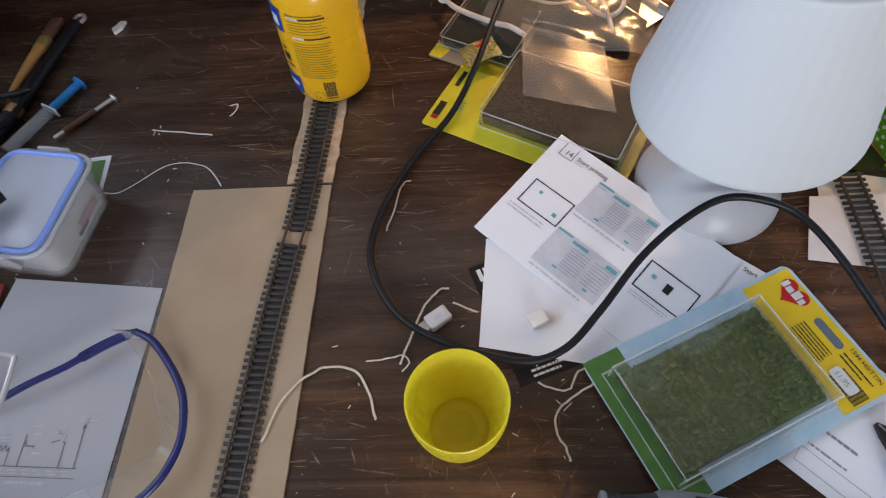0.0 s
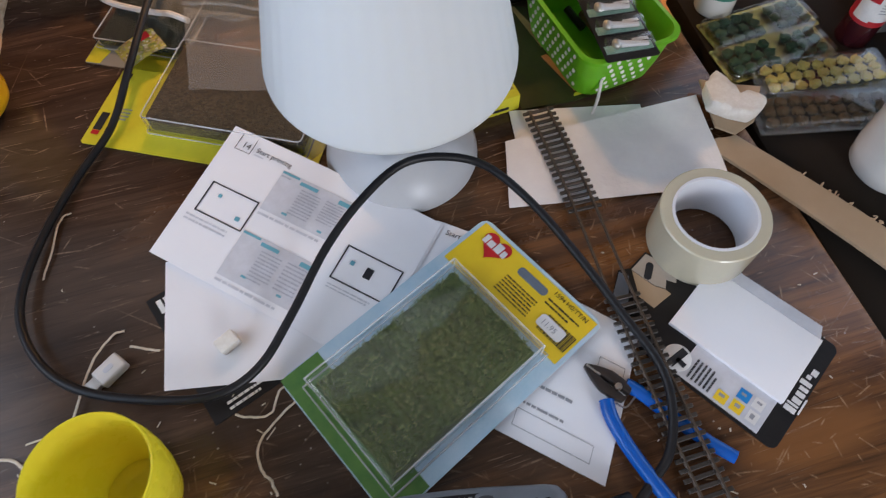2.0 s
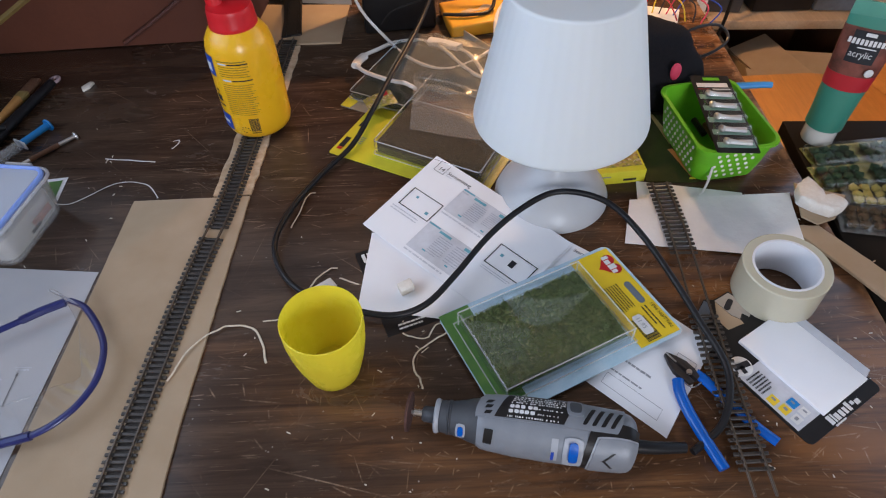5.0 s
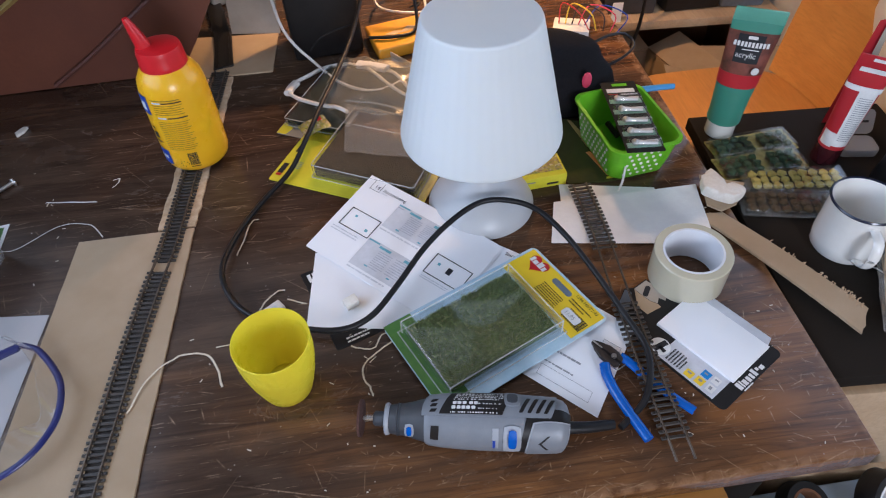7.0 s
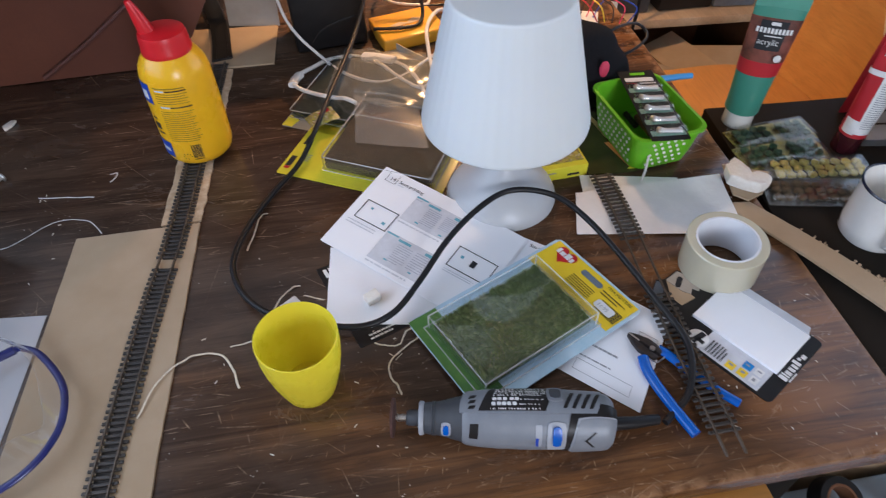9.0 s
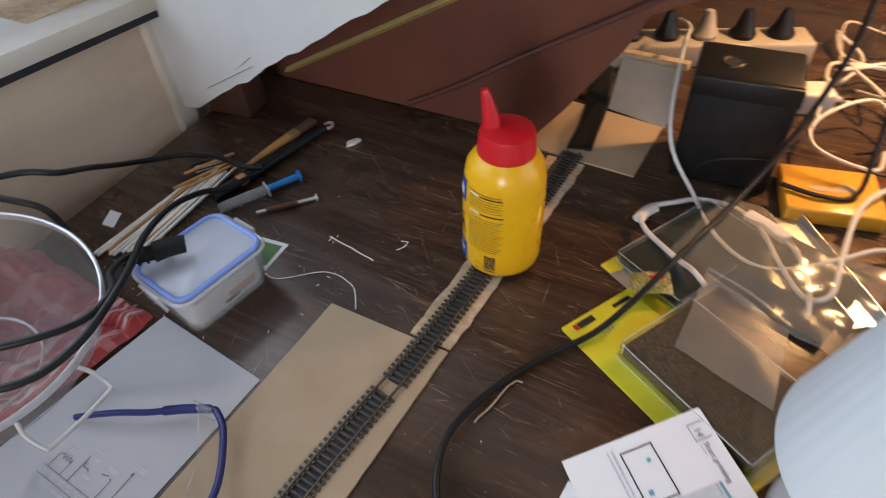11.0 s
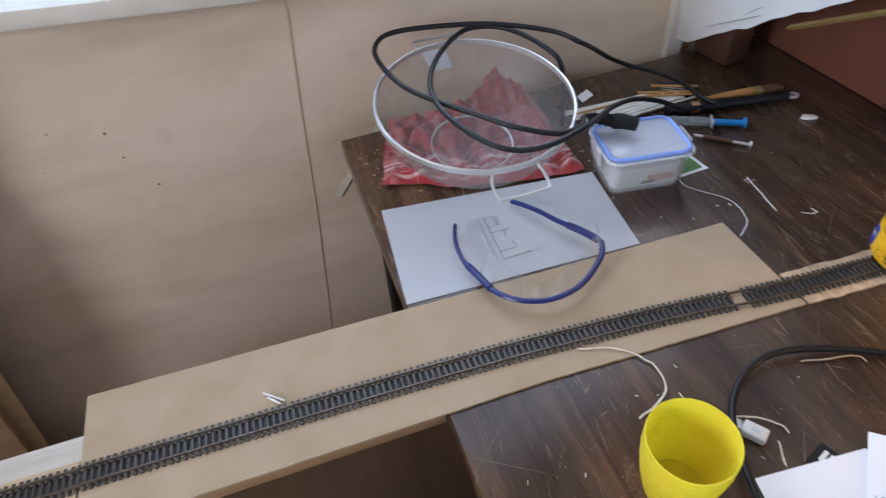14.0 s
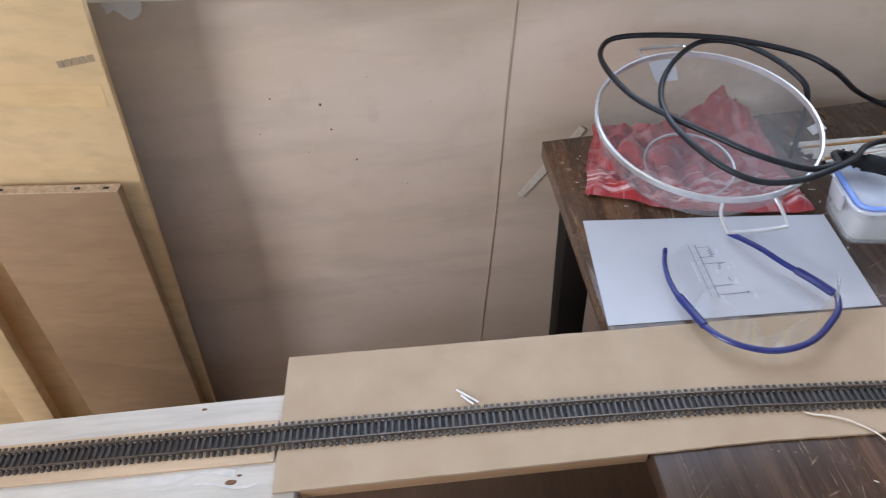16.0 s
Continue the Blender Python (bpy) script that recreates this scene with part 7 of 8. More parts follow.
part("torn_mark", prism([(-0.03, 0.0), (-0.012, 0.006), (0.0, 0.0), (0.014, 0.012), (0.032, 0.006), (0.026, 0.0), (0.008, -0.005), (-0.02, -0.006)], 0.0221, 0.0226), PALE_WOOD, yb, "torn pale patch")
lt = thing("laptop", "closed silver laptop at the far end of the table", "laptop", pose(0.665, 1.052, 0.0, 0, 0, 0))
part("base", prism(rounded(0.158, 0.272, 0.010), 0.001, 0.013, 0.002), BLACK, lt, "black base")
part("lid", prism(rounded(0.156, 0.270, 0.010), 0.0135, 0.020, 0.002), ALU, lt, "silver lid")
ps = thing("power_strip", "white power strip with black and white plugs", "power strip", pose(0.238, 1.105, 0.0, 0, 0, 25))
# shade on the strip and its pale plug is put into the darkened white
part("housing", box((0.32, 0.060, 0.040), (0, 0, 0.020), bevel=0.006, seg=3), SHADED_OFF_WHITE, ps, "white housing, shade put into its colour")
for k in range(5):
    pg = lathe([(0, 0.040), (0.019, 0.040), (0.020, 0.046), (0.014, 0.056), (0.009, 0.075), (0.006, 0.082), (0, 0.083)], 20)
    part("plug", pg, BLACK if k != 2 else SHADED_OFF_WHITE, ps, "black mains plug" if k != 2 else "white mains plug", m=pose(-0.12 + 0.058 * k, 0.0, 0.0))
rnd = random.Random(14)
for k in range(11):
    x, y = rnd.uniform(0.42, 0.60), rnd.uniform(0.86, 1.2)
    pts = [(x, y, 0.004)]
    for q in range(6):
        x, y = x + rnd.uniform(-0.08, 0.08), y + rnd.uniform(-0.08, 0.08)
        pts.append((max(0.42, min(0.73, x)), max(0.875, min(1.3, y)), rnd.uniform(0.004, 0.045)))
    pts = [(px if py > 0.92 else min(px, 0.54), py, pz + (0.02 if px > 0.545 and py > 0.92 else 0)) for px, py, pz in pts]
    whole("cable", sweep(pts, 0.0017 if k % 3 else 0.0024, 8, 6), (WHITE_CORD, RUBBER, TWINE)[k % 3], ("tangled white cable", "tangled black cable", "tangled cream cable")[k % 3] + " at the back of the table", "cable", group="tangle of cables")
for k, (pts, r, mt, lb) in enumerate((
    ([(0.20, 1.05, 0.085), (0.226, 0.985, 0.105), (0.240, 0.86, 0.130), (0.262, 0.765, 0.070), (0.307, 0.745, 0.012), (0.345, 0.679, 0.0165), (0.389, 0.649, 0.0165), (0.428, 0.658, 0.018), (0.472, 0.692, 0.022), (0.511, 0.732, 0.016), (0.55, 0.745, 0.006)], 0.0024, WHITE_CORD, "white cord hanging in front of the loudspeaker"),
    ([(0.262, 0.672, 0.0165), (0.268, 0.704, 0.010), (0.289, 0.726, 0.007), (0.317, 0.747, 0.006), (0.355, 0.745, 0.009), (0.385, 0.722, 0.012), (0.414, 0.705, 0.014), (0.433, 0.680, 0.018), (0.447, 0.636, 0.020), (0.452, 0.60, 0.014)], 0.0030, WHITE_CORD, "white cord looped over the bags"),
    ([(0.263, 0.668, 0.0165), (0.275, 0.652, 0.0165), (0.298, 0.635, 0.0165), (0.323, 0.616, 0.0200), (0.336, 0.603, 0.026), (0.352, 0.590, 0.0240)], 0.0030, WHITE_CORD, "white cord end over the packets"),
    ([(0.376, 0.738, 0.012), (0.400, 0.690, 0.018), (0.418, 0.655, 0.019), (0.446, 0.624, 0.016), (0.468, 0.634, 0.022), (0.473, 0.700, 0.022), (0.481, 0.774, 0.030), (0.509, 0.826, 0.030), (0.55, 0.845, 0.012)], 0.0030, WHITE_CORD, "double white cord by the tray"),
    ([(0.395, 0.790, 0.027), (0.44, 0.785, 0.027), (0.475, 0.800, 0.028), (0.480, 0.840, 0.060), (0.470, 0.900, 0.16), (0.440, 0.98, 0.26)], 0.0030, RUBBER, "black cord hanging over the amber box"),
    ([(0.62, 1.16, 0.026), (0.66, 1.12, 0.024), (0.70, 1.13, 0.024), (0.725, 1.17, 0.026), (0.74, 1.23, 0.02)], 0.0030, RUBBER, "black cord lying on the laptop"),
)):
    whole("cable", sweep(pts, r, 8, 6), mt, lb, "cable", group="loose cords")
whole("cord_switch", sweep([(0.272, 0.702, 0.012), (0.264, 0.688, 0.0125), (0.261, 0.668, 0.0165)], 0.0072, 10, 4, flat=0.7), WHITE_CORD, "white in-line cord switch", "switch")
whole("cord_switch", sweep([(0.372, 0.732, 0.014), (0.393, 0.720, 0.016), (0.418, 0.702, 0.018)], 0.0095, 10, 4, flat=0.6), WHITE_CORD, "white moulded cord adapter", "adapter")
tr = thing("metal_tray", "narrow grey metal channel among the cords", "channel", pose(0.458, 0.690, 0.0, 0, 0, -53))
part("floor_plate", box((0.165, 0.034, 0.0012), (0, 0, 0.004)), ALU, tr)
for s in (-1, 1):
    part("side_plate", box((0.165, 0.0012, 0.014), (0, s * 0.0176, 0.0075)), ALU, tr)
pad = thing("power_adapter", "white plug-in power adapter among the cables", "adapter", pose(0.402, 1.020, 0.0, 0, 0, 22))
part("body", box((0.062, 0.040, 0.034), (0, 0, 0.017), bevel=0.005, seg=3), WHITE_CORD, pad)
part("strain_relief", sweep([(0.03, 0, 0.017), (0.045, 0.002, 0.014), (0.06, 0.004, 0.006)], 0.004, 8, 4), WHITE_CORD, pad)
gb = thing("battery_pack", "small green and black battery on the table", "battery", pose(0.552, 0.755, 0.0, 0, 0, -25))
part("body", box((0.052, 0.030, 0.024), (0, 0, 0.012), bevel=0.003), surface("dark_green_wrap", (0.02, 0.13, 0.04), rough=0.35), gb)
part("label", box((0.026, 0.0005, 0.014), (0.004, -0.0153, 0.012)), LIME_INK, gb)
# unseen lamp added around desk_bulb; its shade holds back the warm spill
dl = thing("unseen_desk_lamp", "unseen desk lamp added over the far end of the table, switched on", "lamp", pose(0.75, 1.375, 0.0))
part("foot", lathe([(0, 0), (0.07, 0), (0.072, 0.006), (0.06, 0.014), (0, 0.016)], 32), BLACK, dl)
part("arm", sweep([(0, 0, 0.014), (0.0, 0.02, 0.25), (-0.03, -0.04, 0.50), (-0.12, -0.22, 0.575)], 0.006, 10, 6), BLACK, dl)
part("shade", lathe([(0.020, 0.575), (0.030, 0.570), (0.060, 0.500), (0.063, 0.497)], 32), BLACK, dl, m=pose(-0.13, -0.255, 0))

# ---- scenery packets behind the lamp ----
def packet(name, m, w, h, thick, filling, label, span, card=None):
    """A yellow card with a clear box of scatter on it."""
    pk_ = thing(name, label, "scenery packet", m, group="scenery packets")
    part("card", prism(rounded(w, h, 0.003), 0, 0.0010), card or LIME_INK, pk_, "printed backing card")
    if card:
        part("corner_print", prism([(-w / 2 + 0.001, h / 2 - 0.001), (-w / 2 + 0.001, h / 2 - 0.016), (-w / 2 + 0.018, h / 2 - 0.020), (-w / 2 + 0.026, h / 2 - 0.001)], 0.0010, 0.0014), LIME_INK, pk_, "yellow corner print")
    fm = flat(-w / 2, h / 2, 0.0010)
    if not card:
        part("logo", print_bars(fm, [(0.0045, h - 0.0375, 0.0125, h - 0.0165)], 0.0005, 1), INK, pk_)
        part("logo", print_bars(fm, [(0.0048, h - 0.0160, 0.0122, h - 0.0110)], 0.0006, 1), RED_INK, pk_)
        part("small_print", print_bars(fm, text_lines(0.020, h - 0.046, 0.032, h - 0.030, 4, 0.4, 3), 0.0005, 1), GREY_INK, pk_)
        part("hang_hole", print_bars(fm, [(0.0070, 0.0385, 0.0122, 0.0625)], 0.0005, 1), INK, pk_)
    x0, y0, x1, y1 = span
    cx, cy, bw, bh = (x0 + x1) / 2, (y0 + y1) / 2, x1 - x0, y1 - y0
    part("filling", box((bw - 0.006, bh - 0.006, thick - 0.004), (cx, cy, thick / 2 - 0.0008), bevel=0.002), filling, pk_, "dark brown scatter material")
    part("blister", prism(rounded(bw, bh, 0.004, cx=cx, cy=cy), 0.0012, thick, 0.002, seg=2), TRAY, pk_, "clear plastic box", 60)
    # the box edges get the same painted highlight rods
    for zz, grow in ((thick - 0.0006, -0.001), (0.0016, 0.003)):
        part("blister_edge", sweep([(x, y, zz) for x, y in rounded(bw + grow, bh + grow, 0.004, 4, cx=cx, cy=cy)], 0.0007, 6, 1, closed=True), EDGE_HIGHLIGHT, pk_, "folded edge with its highlight painted pale")
    return pk_


packet("scenery_packet", pose(0.363, 0.489, 0.0016, 0, 0, -28.5), 0.222, 0.126, 0.0225, BALLAST, "yellow carded packet of brown model scatter", (-0.054, -0.040, 0.098, 0.060))
packet("scenery_packet", pose(0.326, 0.644, 0.0016, 0, 0, 62), 0.175, 0.098, 0.013, DARK_FOAM, "carded packet of dark green scatter", (-0.0655, -0.046, 0.0855, 0.046), film("clear_packet_back", (0.78, 0.77, 0.72), 0.72, 0.2))
p_ = thing("picture_packet", "small packet with a flower picture and red label", "scenery packet", pose(0.302, 0.574, 0.0165, 6, -4, 24) @ Matrix.Diagonal((0.8, 0.8, 0.8, 1)))
part("card", sheet(bilinear(((-0.026, 0.018, 0.001), (0.026, 0.018, 0.001), (0.026, -0.018, 0.001), (-0.026, -0.018, 0.001)), lambda u, v: 0.004 * noise.noise(Vector((u * 4, v * 4, 2))) + 0.003 * math.sin(3 * u)), 12, 8, 0.0006), FLOWERS, p_, "printed flower picture", 60)
part("label", print_bars(flat(-0.026, 0.018, 0.0045), [(0.024, 0.003, 0.044, 0.013)], 0.0005, 1), RED_INK, p_)
bg = thing("plastic_bag", "crinkled clear bag of dark green scatter", "bag", pose(0.415, 0.660, 0.004, 0, 0, -20))
part("filling", sheet(bilinear(((-0.085, 0.06, 0.006), (0.075, 0.06, 0.006), (0.08, -0.06, 0.005), (-0.08, -0.06, 0.005)), lambda u, v: 0.010 * math.sin(math.pi * u) * math.sin(math.pi * v) + 0.002 * noise.noise(Vector((u * 9, v * 9, 0)))), 16, 12, 0.004), DARK_FOAM, bg, "dark scatter filling", 70)
part("wrapper", sheet(bilinear(((-0.10, 0.072, 0.011), (0.095, 0.072, 0.011), (0.10, -0.072, 0.010), (-0.095, -0.072, 0.010)), lambda u, v: 0.012 * math.sin(math.pi * u) * math.sin(math.pi * v) + 0.006 * noise.noise(Vector((u * 7, v * 7, 4)))), 24, 18, 0.0005), BAG, bg, "crinkled clear plastic", 80)
bg2 = thing("plastic_bag", "empty clear plastic bag lying over the packets", "bag", pose(0, 0, 0.0))
part("wrapper", sheet(bilinear(((0.350, 0.607, 0.0275), (0.436, 0.562, 0.0275), (0.436, 0.466, 0.0265), (0.344, 0.496, 0.0265)), lambda u, v: 0.0015 * noise.noise(Vector((u * 3, v * 3, 9)))), 20, 16, 0.0005), film("grey_bag_plastic", (0.93, 0.92, 0.90), 0.93, 0.30, 0.06, 12, 0.25, 0.008), bg2, "greyish clear plastic", 80)
part("fold", sweep([(0.350, 0.607, 0.032), (0.395, 0.586, 0.036), (0.436, 0.563, 0.033)], 0.0022, 6, 5, flat=0.5), BAG, bg2)
whole("plastic_bag", sheet(bilinear(((0.405, 0.445, 0.006), (0.46, 0.475, 0.022), (0.475, 0.425, 0.010), (0.425, 0.395, 0.004)), lambda u, v: 0.007 * noise.noise(Vector((u * 4, v * 4, 3)))), 12, 12, 0.0005), BAG, "crumpled clear bag beside the lamp foot", "bag", smooth=80)
yx = thing("carton", "small yellow and black carton behind the lamp", "carton", pose(0.594, 0.424, 0.0, 0, 0, 4))
part("body", box((0.074, 0.042, 0.019), (0, 0, 0.0095), bevel=0.0008), LIME_INK, yx)
part("picture", box((0.068, 0.032, 0.0006), (0, 0.004, 0.0193)), FLOWERS, yx, "dark picture on the carton")
part("mark", box((0.016, 0.0006, 0.003), (0.018, -0.0212, 0.006)), INK, yx)
part("mark", box((0.024, 0.0006, 0.0016), (-0.018, -0.0212, 0.012)), GREY_INK, yx)
gp = thing("green_packet", "flat dark olive packet with orange print under the basket", "packet")
part("wrapper", prism([(0.634, 0.402), (0.687, 0.398), (0.740, 0.403), (0.735, 0.500), (0.668, 0.540), (0.637, 0.535)], 0.0004, 0.0030), OLIVE_FILM, gp, "glossy dark olive film")
part("print", prism([(0.675, 0.460), (0.681, 0.461), (0.698, 0.414), (0.713, 0.404), (0.689, 0.409)], 0.0030, 0.0034), ORANGE_PRINT, gp, "orange printed corner")
part("print", prism([(0.686, 0.4025), (0.738, 0.4040), (0.738, 0.4075), (0.688, 0.4060)], 0.0030, 0.0035), LIME_INK, gp, "lime printed edge")
part("print", prism([(0.669, 0.537), (0.674, 0.534), (0.690, 0.472), (0.680, 0.471)], 0.0030, 0.0034), YELLOW_TRIM, gp, "dull yellow printed edge")

# ---- cable of the rotary tool ----
tc = [(0.590, 0.0580, 0.0062), (0.602, 0.066, 0.0070), (0.621, 0.080, 0.011), (0.635, 0.106, 0.0152), (0.640, 0.137, 0.0172), (0.630, 0.180, 0.020), (0.615, 0.233, 0.026), (0.595, 0.286, 0.034), (0.570, 0.323, 0.043), (0.539, 0.337, 0.050), (0.505, 0.340, 0.050), (0.468, 0.322, 0.044), (0.431, 0.293, 0.034), (0.393, 0.250, 0.0225), (0.362, 0.220, 0.0155), (0.327, 0.210, 0.0135), (0.279, 0.222, 0.0135), (0.235, 0.243, 0.014), (0.208, 0.272, 0.014), (0.193, 0.310, 0.012), (0.194, 0.347, 0.010), (0.209, 0.395, 0.007), (0.234, 0.443, 0.006), (0.268, 0.487, 0.012), (0.294, 0.530, 0.032), (0.318, 0.600, 0.040), (0.345, 0.68, 0.045), (0.372, 0.755, 0.062), (0.402, 0.83, 0.115), (0.42, 0.90, 0.19), (0.415, 0.98, 0.30), (0.41, 1.05, 0.42)]
whole("tool_cable", sweep(tc, 0.0034, 10, 6), RUBBER, "long black rubber cable of the rotary tool", "cable")


# ---- right of the table ----
TZ = -0.008
side = thing("side_cabinet", "black-topped pale wooden cabinet beside the table", "cabinet")
part("top", box((0.284, 0.442, 0.020), (0.976, 0.292, TZ - 0.010), (0, 0, -4), bevel=0.002), SATIN_BLACK, side, "satin black top")
part("carcass", box((0.262, 0.42, 0.70), (0.977, 0.294, -0.386), (0, 0, -4), bevel=0.002), PALE_WOOD, side, "pale wooden carcass")
for k in range(3):
    part("drawer", box((0.236, 0.014, 0.20), (0.963, 0.080, -0.15 - 0.22 * k), (0, 0, -4), bevel=0.003), PALE_WOOD, side, "pale drawer front")

whole("cardboard_strip", sheet(bilinear(((0.772, 0.318, 0.0055), (0.806, 0.314, 0.0055), (0.896, 0.150, 0.0035), (0.872, 0.121, 0.0035)), lambda u, v: 0.003 * math.sin(3 * v)), 6, 28, 0.003, ragged=0.012), CARD, "long rough-cut strip of cardboard across the cabinet gap", "cardboard")
shr = bmesh.new()
rnd = random.Random(4)
for k in range(46):
    v = rnd.uniform(0.30, 0.98)
    x, y = 0.806 + 0.09 * v + rnd.uniform(-0.004, 0.003), 0.314 - 0.164 * v + rnd.uniform(-0.003, 0.004)
    sweep([(x - 0.004, y - 0.003, 0.004), (x + rnd.uniform(-0.002, 0.003), y + rnd.uniform(-0.001, 0.003), 0.006), (x + rnd.uniform(-0.003, 0.003), y + rnd.uniform(-0.001, 0.0025), 0.0050)], 0.0007, 4, 2, bm=shr)
tagged(whole("cardboard_shreds", shr, CARD_EDGE, "fuzzy torn shreds along the cardboard strip", "shreds"), kind="stuff")
whole("cardboard_scrap", prism([(0.803, 0.381), (0.790, 0.326), (0.803, 0.313), (0.826, 0.321), (0.853, 0.356), (0.832, 0.365)], 0.0075, 0.0100), CARD, "torn scrap of cardboard on the strip", "cardboard")
fo = bmesh.new()
prism([(0.8135, 0.378), (0.795, 0.365), (0.789, 0.342), (0.802, 0.329), (0.817, 0.319), (0.829, 0.323), (0.840, 0.331), (0.829, 0.348), (0.8185, 0.344), (0.8185, 0.357)], 0.0102, 0.0255, 0.003, fo)
bmesh.ops.subdivide_edges(fo, edges=fo.edges[:], cuts=2, use_grid_fill=True)
for v in fo.verts:
    if v.co.z > 0.012:
        v.co += Vector((0.0020 * noise.noise(v.co * 130), 0.0020 * noise.noise(v.co * 130 + Vector((9, 0, 0))), 0.0045 * noise.noise(v.co * 70 + Vector((0, 5, 0)))))
whole("foam_scrap", fo, FOAM, "torn lump of white foam on the cardboard", "foam")


def tuft_tray(m, mt, label, rows=3, cols=8, r=0.0052, foil=False):
    t = thing("tuft_tray", label, "tuft tray", m, group="grass tuft trays")
    w, h = cols * 0.0132 + 0.014, rows * 0.0118 + 0.010
    part("backing", prism(rounded(w, h, 0.002), 0, 0.0012), FOIL if foil else BAG, t, "gold foil backing" if foil else "clear plastic backing")
    me = mesh_of("tuft", blob(r, (0, 0, r * 0.6), (1, 1, 0.6), 0.65, 700, 3), mt, 80)
    for i in range(rows):
        for j in range(cols):
            if foil and j == cols // 2:
                continue
            part("tuft", me, mt, t, m=pose((j - (cols - 1) / 2) * 0.0132 + random.uniform(-0.001, 0.001), (i - (rows - 1) / 2) * 0.0115 + random.uniform(-0.001, 0.001), 0.0012, 0, 0, random.uniform(0, 360)))
    part("cover", prism(rounded(w - 0.004, h - 0.003, 0.004), 0.0012, 0.0088, 0.002), TRAY, t, "clear tray cover", 60)
    return t


tuft_tray(pose(0.908, 0.443, TZ + 0.001, 0, 0, 4), surface("olive_green_tuft", (0.020, 0.045, 0.014), (0.03, 0.06, 0.02), 0.95, scale=500, bump=0.9, depth=0.002), "clear tray of olive green grass tufts", foil=True)
tuft_tray(pose(0.900, 0.401, TZ + 0.003, 1, 0, 2), GTUFT, "clear tray of dark green grass tufts on gold foil", foil=True)
tuft_tray(pose(0.928, 0.361, TZ + 0.003, -1, 0, -8), YTUFT, "clear tray of pale yellow grass tufts", cols=9)
tuft_tray(pose(0.905, 0.320, TZ + 0.003, 0, 0, -13), BTUFT, "clear tray of brown grass tufts", cols=9)


def paint_tube(m, length, r, wide, body_mat, end_mat, label, capmat, cap_r, cap_h):
    """A standing tube: cap below, a round body that flattens into a wide crimp."""
    t = thing("paint_tube", label, "paint tube", m, group="paint tubes")
    part("cap", lathe([(0, 0), (cap_r * 0.94, 0), (cap_r, 0.002), (cap_r * 0.97, cap_h), (0, cap_h)], 36), capmat, t, "screw cap")

    def ring(k):
        a = max(0.0, (k - 0.12) / 0.88)
        return r * (1 - a) + wide / 2 * a, r * (1 - a) ** 0.8 + 0.0012 * a

    def skin(k0, k1, grow=0.0, arc=(0, 360), n=40):
        b_ = bmesh.new()
        full = arc[1] - arc[0] >= 360
        prev = None
        for i in range(13):
            k = k0 + (k1 - k0) * i / 12
            rx, ry = ring(k)
            z = cap_h - 0.001 + (length - cap_h) * k
            cur = [b_.verts.new(((rx + grow) * math.cos(radians(arc[0] + (arc[1] - arc[0]) * j / n)), (ry + grow) * math.sin(radians(arc[0] + (arc[1] - arc[0]) * j / n)), z)) for j in range(n if full else n + 1)]
            if prev:
                for j in range(n):
                    q = (j + 1) % len(cur)
                    b_.faces.new((prev[j], prev[q], cur[q], cur[j]))
            prev = cur
        return b_
    part("body", skin(0, 1), body_mat, t)
    part("crimp", box((wide, 0.003, 0.018), (0, 0, length + 0.006), bevel=0.001), end_mat, t, "flat crimped end")
    return t, skin


t1, skin1 = paint_tube(pose(0.879, 0.483, TZ, 0, 0.8, -28) @ Matrix.Diagonal((0.93, 0.93, 0.985, 1)), 0.174, 0.0243, 0.066, MINT, MINT_PALE, "standing tube of sea-green acrylic paint", ENAMEL, 0.0218, 0.026)
part("band", skin1(0.40, 0.53, 0.0008), RED, t1, "red band")
part("label", skin1(0.53, 0.91, 0.0006), surface("dark_photo_print", (0.03, 0.014, 0.012), (0.22, 0.07, 0.05), 0.35, scale=45, bump=0), t1, "dark photographic label")
part("label_box", skin1(0.64, 0.89, 0.0012, (236, 300), 12), INK, t1, "black lettering box")


def tube_face(u, v, up=0.0):
    k = (0.165 - v - 0.025) / 0.148
    a = max(0.0, (k - 0.12) / 0.88)
    rx, ry = 0.0243 * (1 - a) + 0.033 * a, 0.0243 * (1 - a) ** 0.8 + 0.0012 * a
    return Vector((u, -(ry + 0.0022) * math.sqrt(max(0.05, 1 - (u / (rx + 0.002)) ** 2)) - up, 0.165 - v))


part("lettering", letters("acrylic", 0.0105, tube_face, -0.0160, 0.0375, 1, 1, 0.0006), WHITE_INK, t1, "white lettering")
part("name_bars", print_bars(tube_face, [(-0.006, 0.0085, 0.006, 0.0125)] + [(-0.0225 + 0.0047 * k, 0.0160, -0.0192 + 0.0047 * k, 0.0225) for k in range(10)] + [(-0.010, 0.0255, 0.012, 0.0268)], 0.0022, 16), WHITE_INK, t1, "white name bars")
part("spot", lathe([(0, 0.001), (0.005, 0.001), (0.0052, 0)], 20), WHITE_INK, t1, m=pose(0.016, -0.0165, 0.112, 90, 0, 14))

t2, skin2 = paint_tube(pose(0.990, 0.400, TZ, 0, 2.0, -36) @ Matrix.Diagonal((0.76, 0.76, 0.95, 1)), 0.150, 0.0225, 0.056, RED, RED, "standing red paint tube with a white label", WINE, 0.0225, 0.030)
part("label", skin2(0.06, 0.80, 0.0008, (262, 330), 14), WHITE_INK, t2, "white label panel")
part("label_panel", skin2(0.04, 0.22, 0.0008, (205, 262), 10), WHITE_INK, t2, "white lower panel")
part("band", skin2(0.74, 0.80, 0.0012), WHITE_INK, t2, "white band")


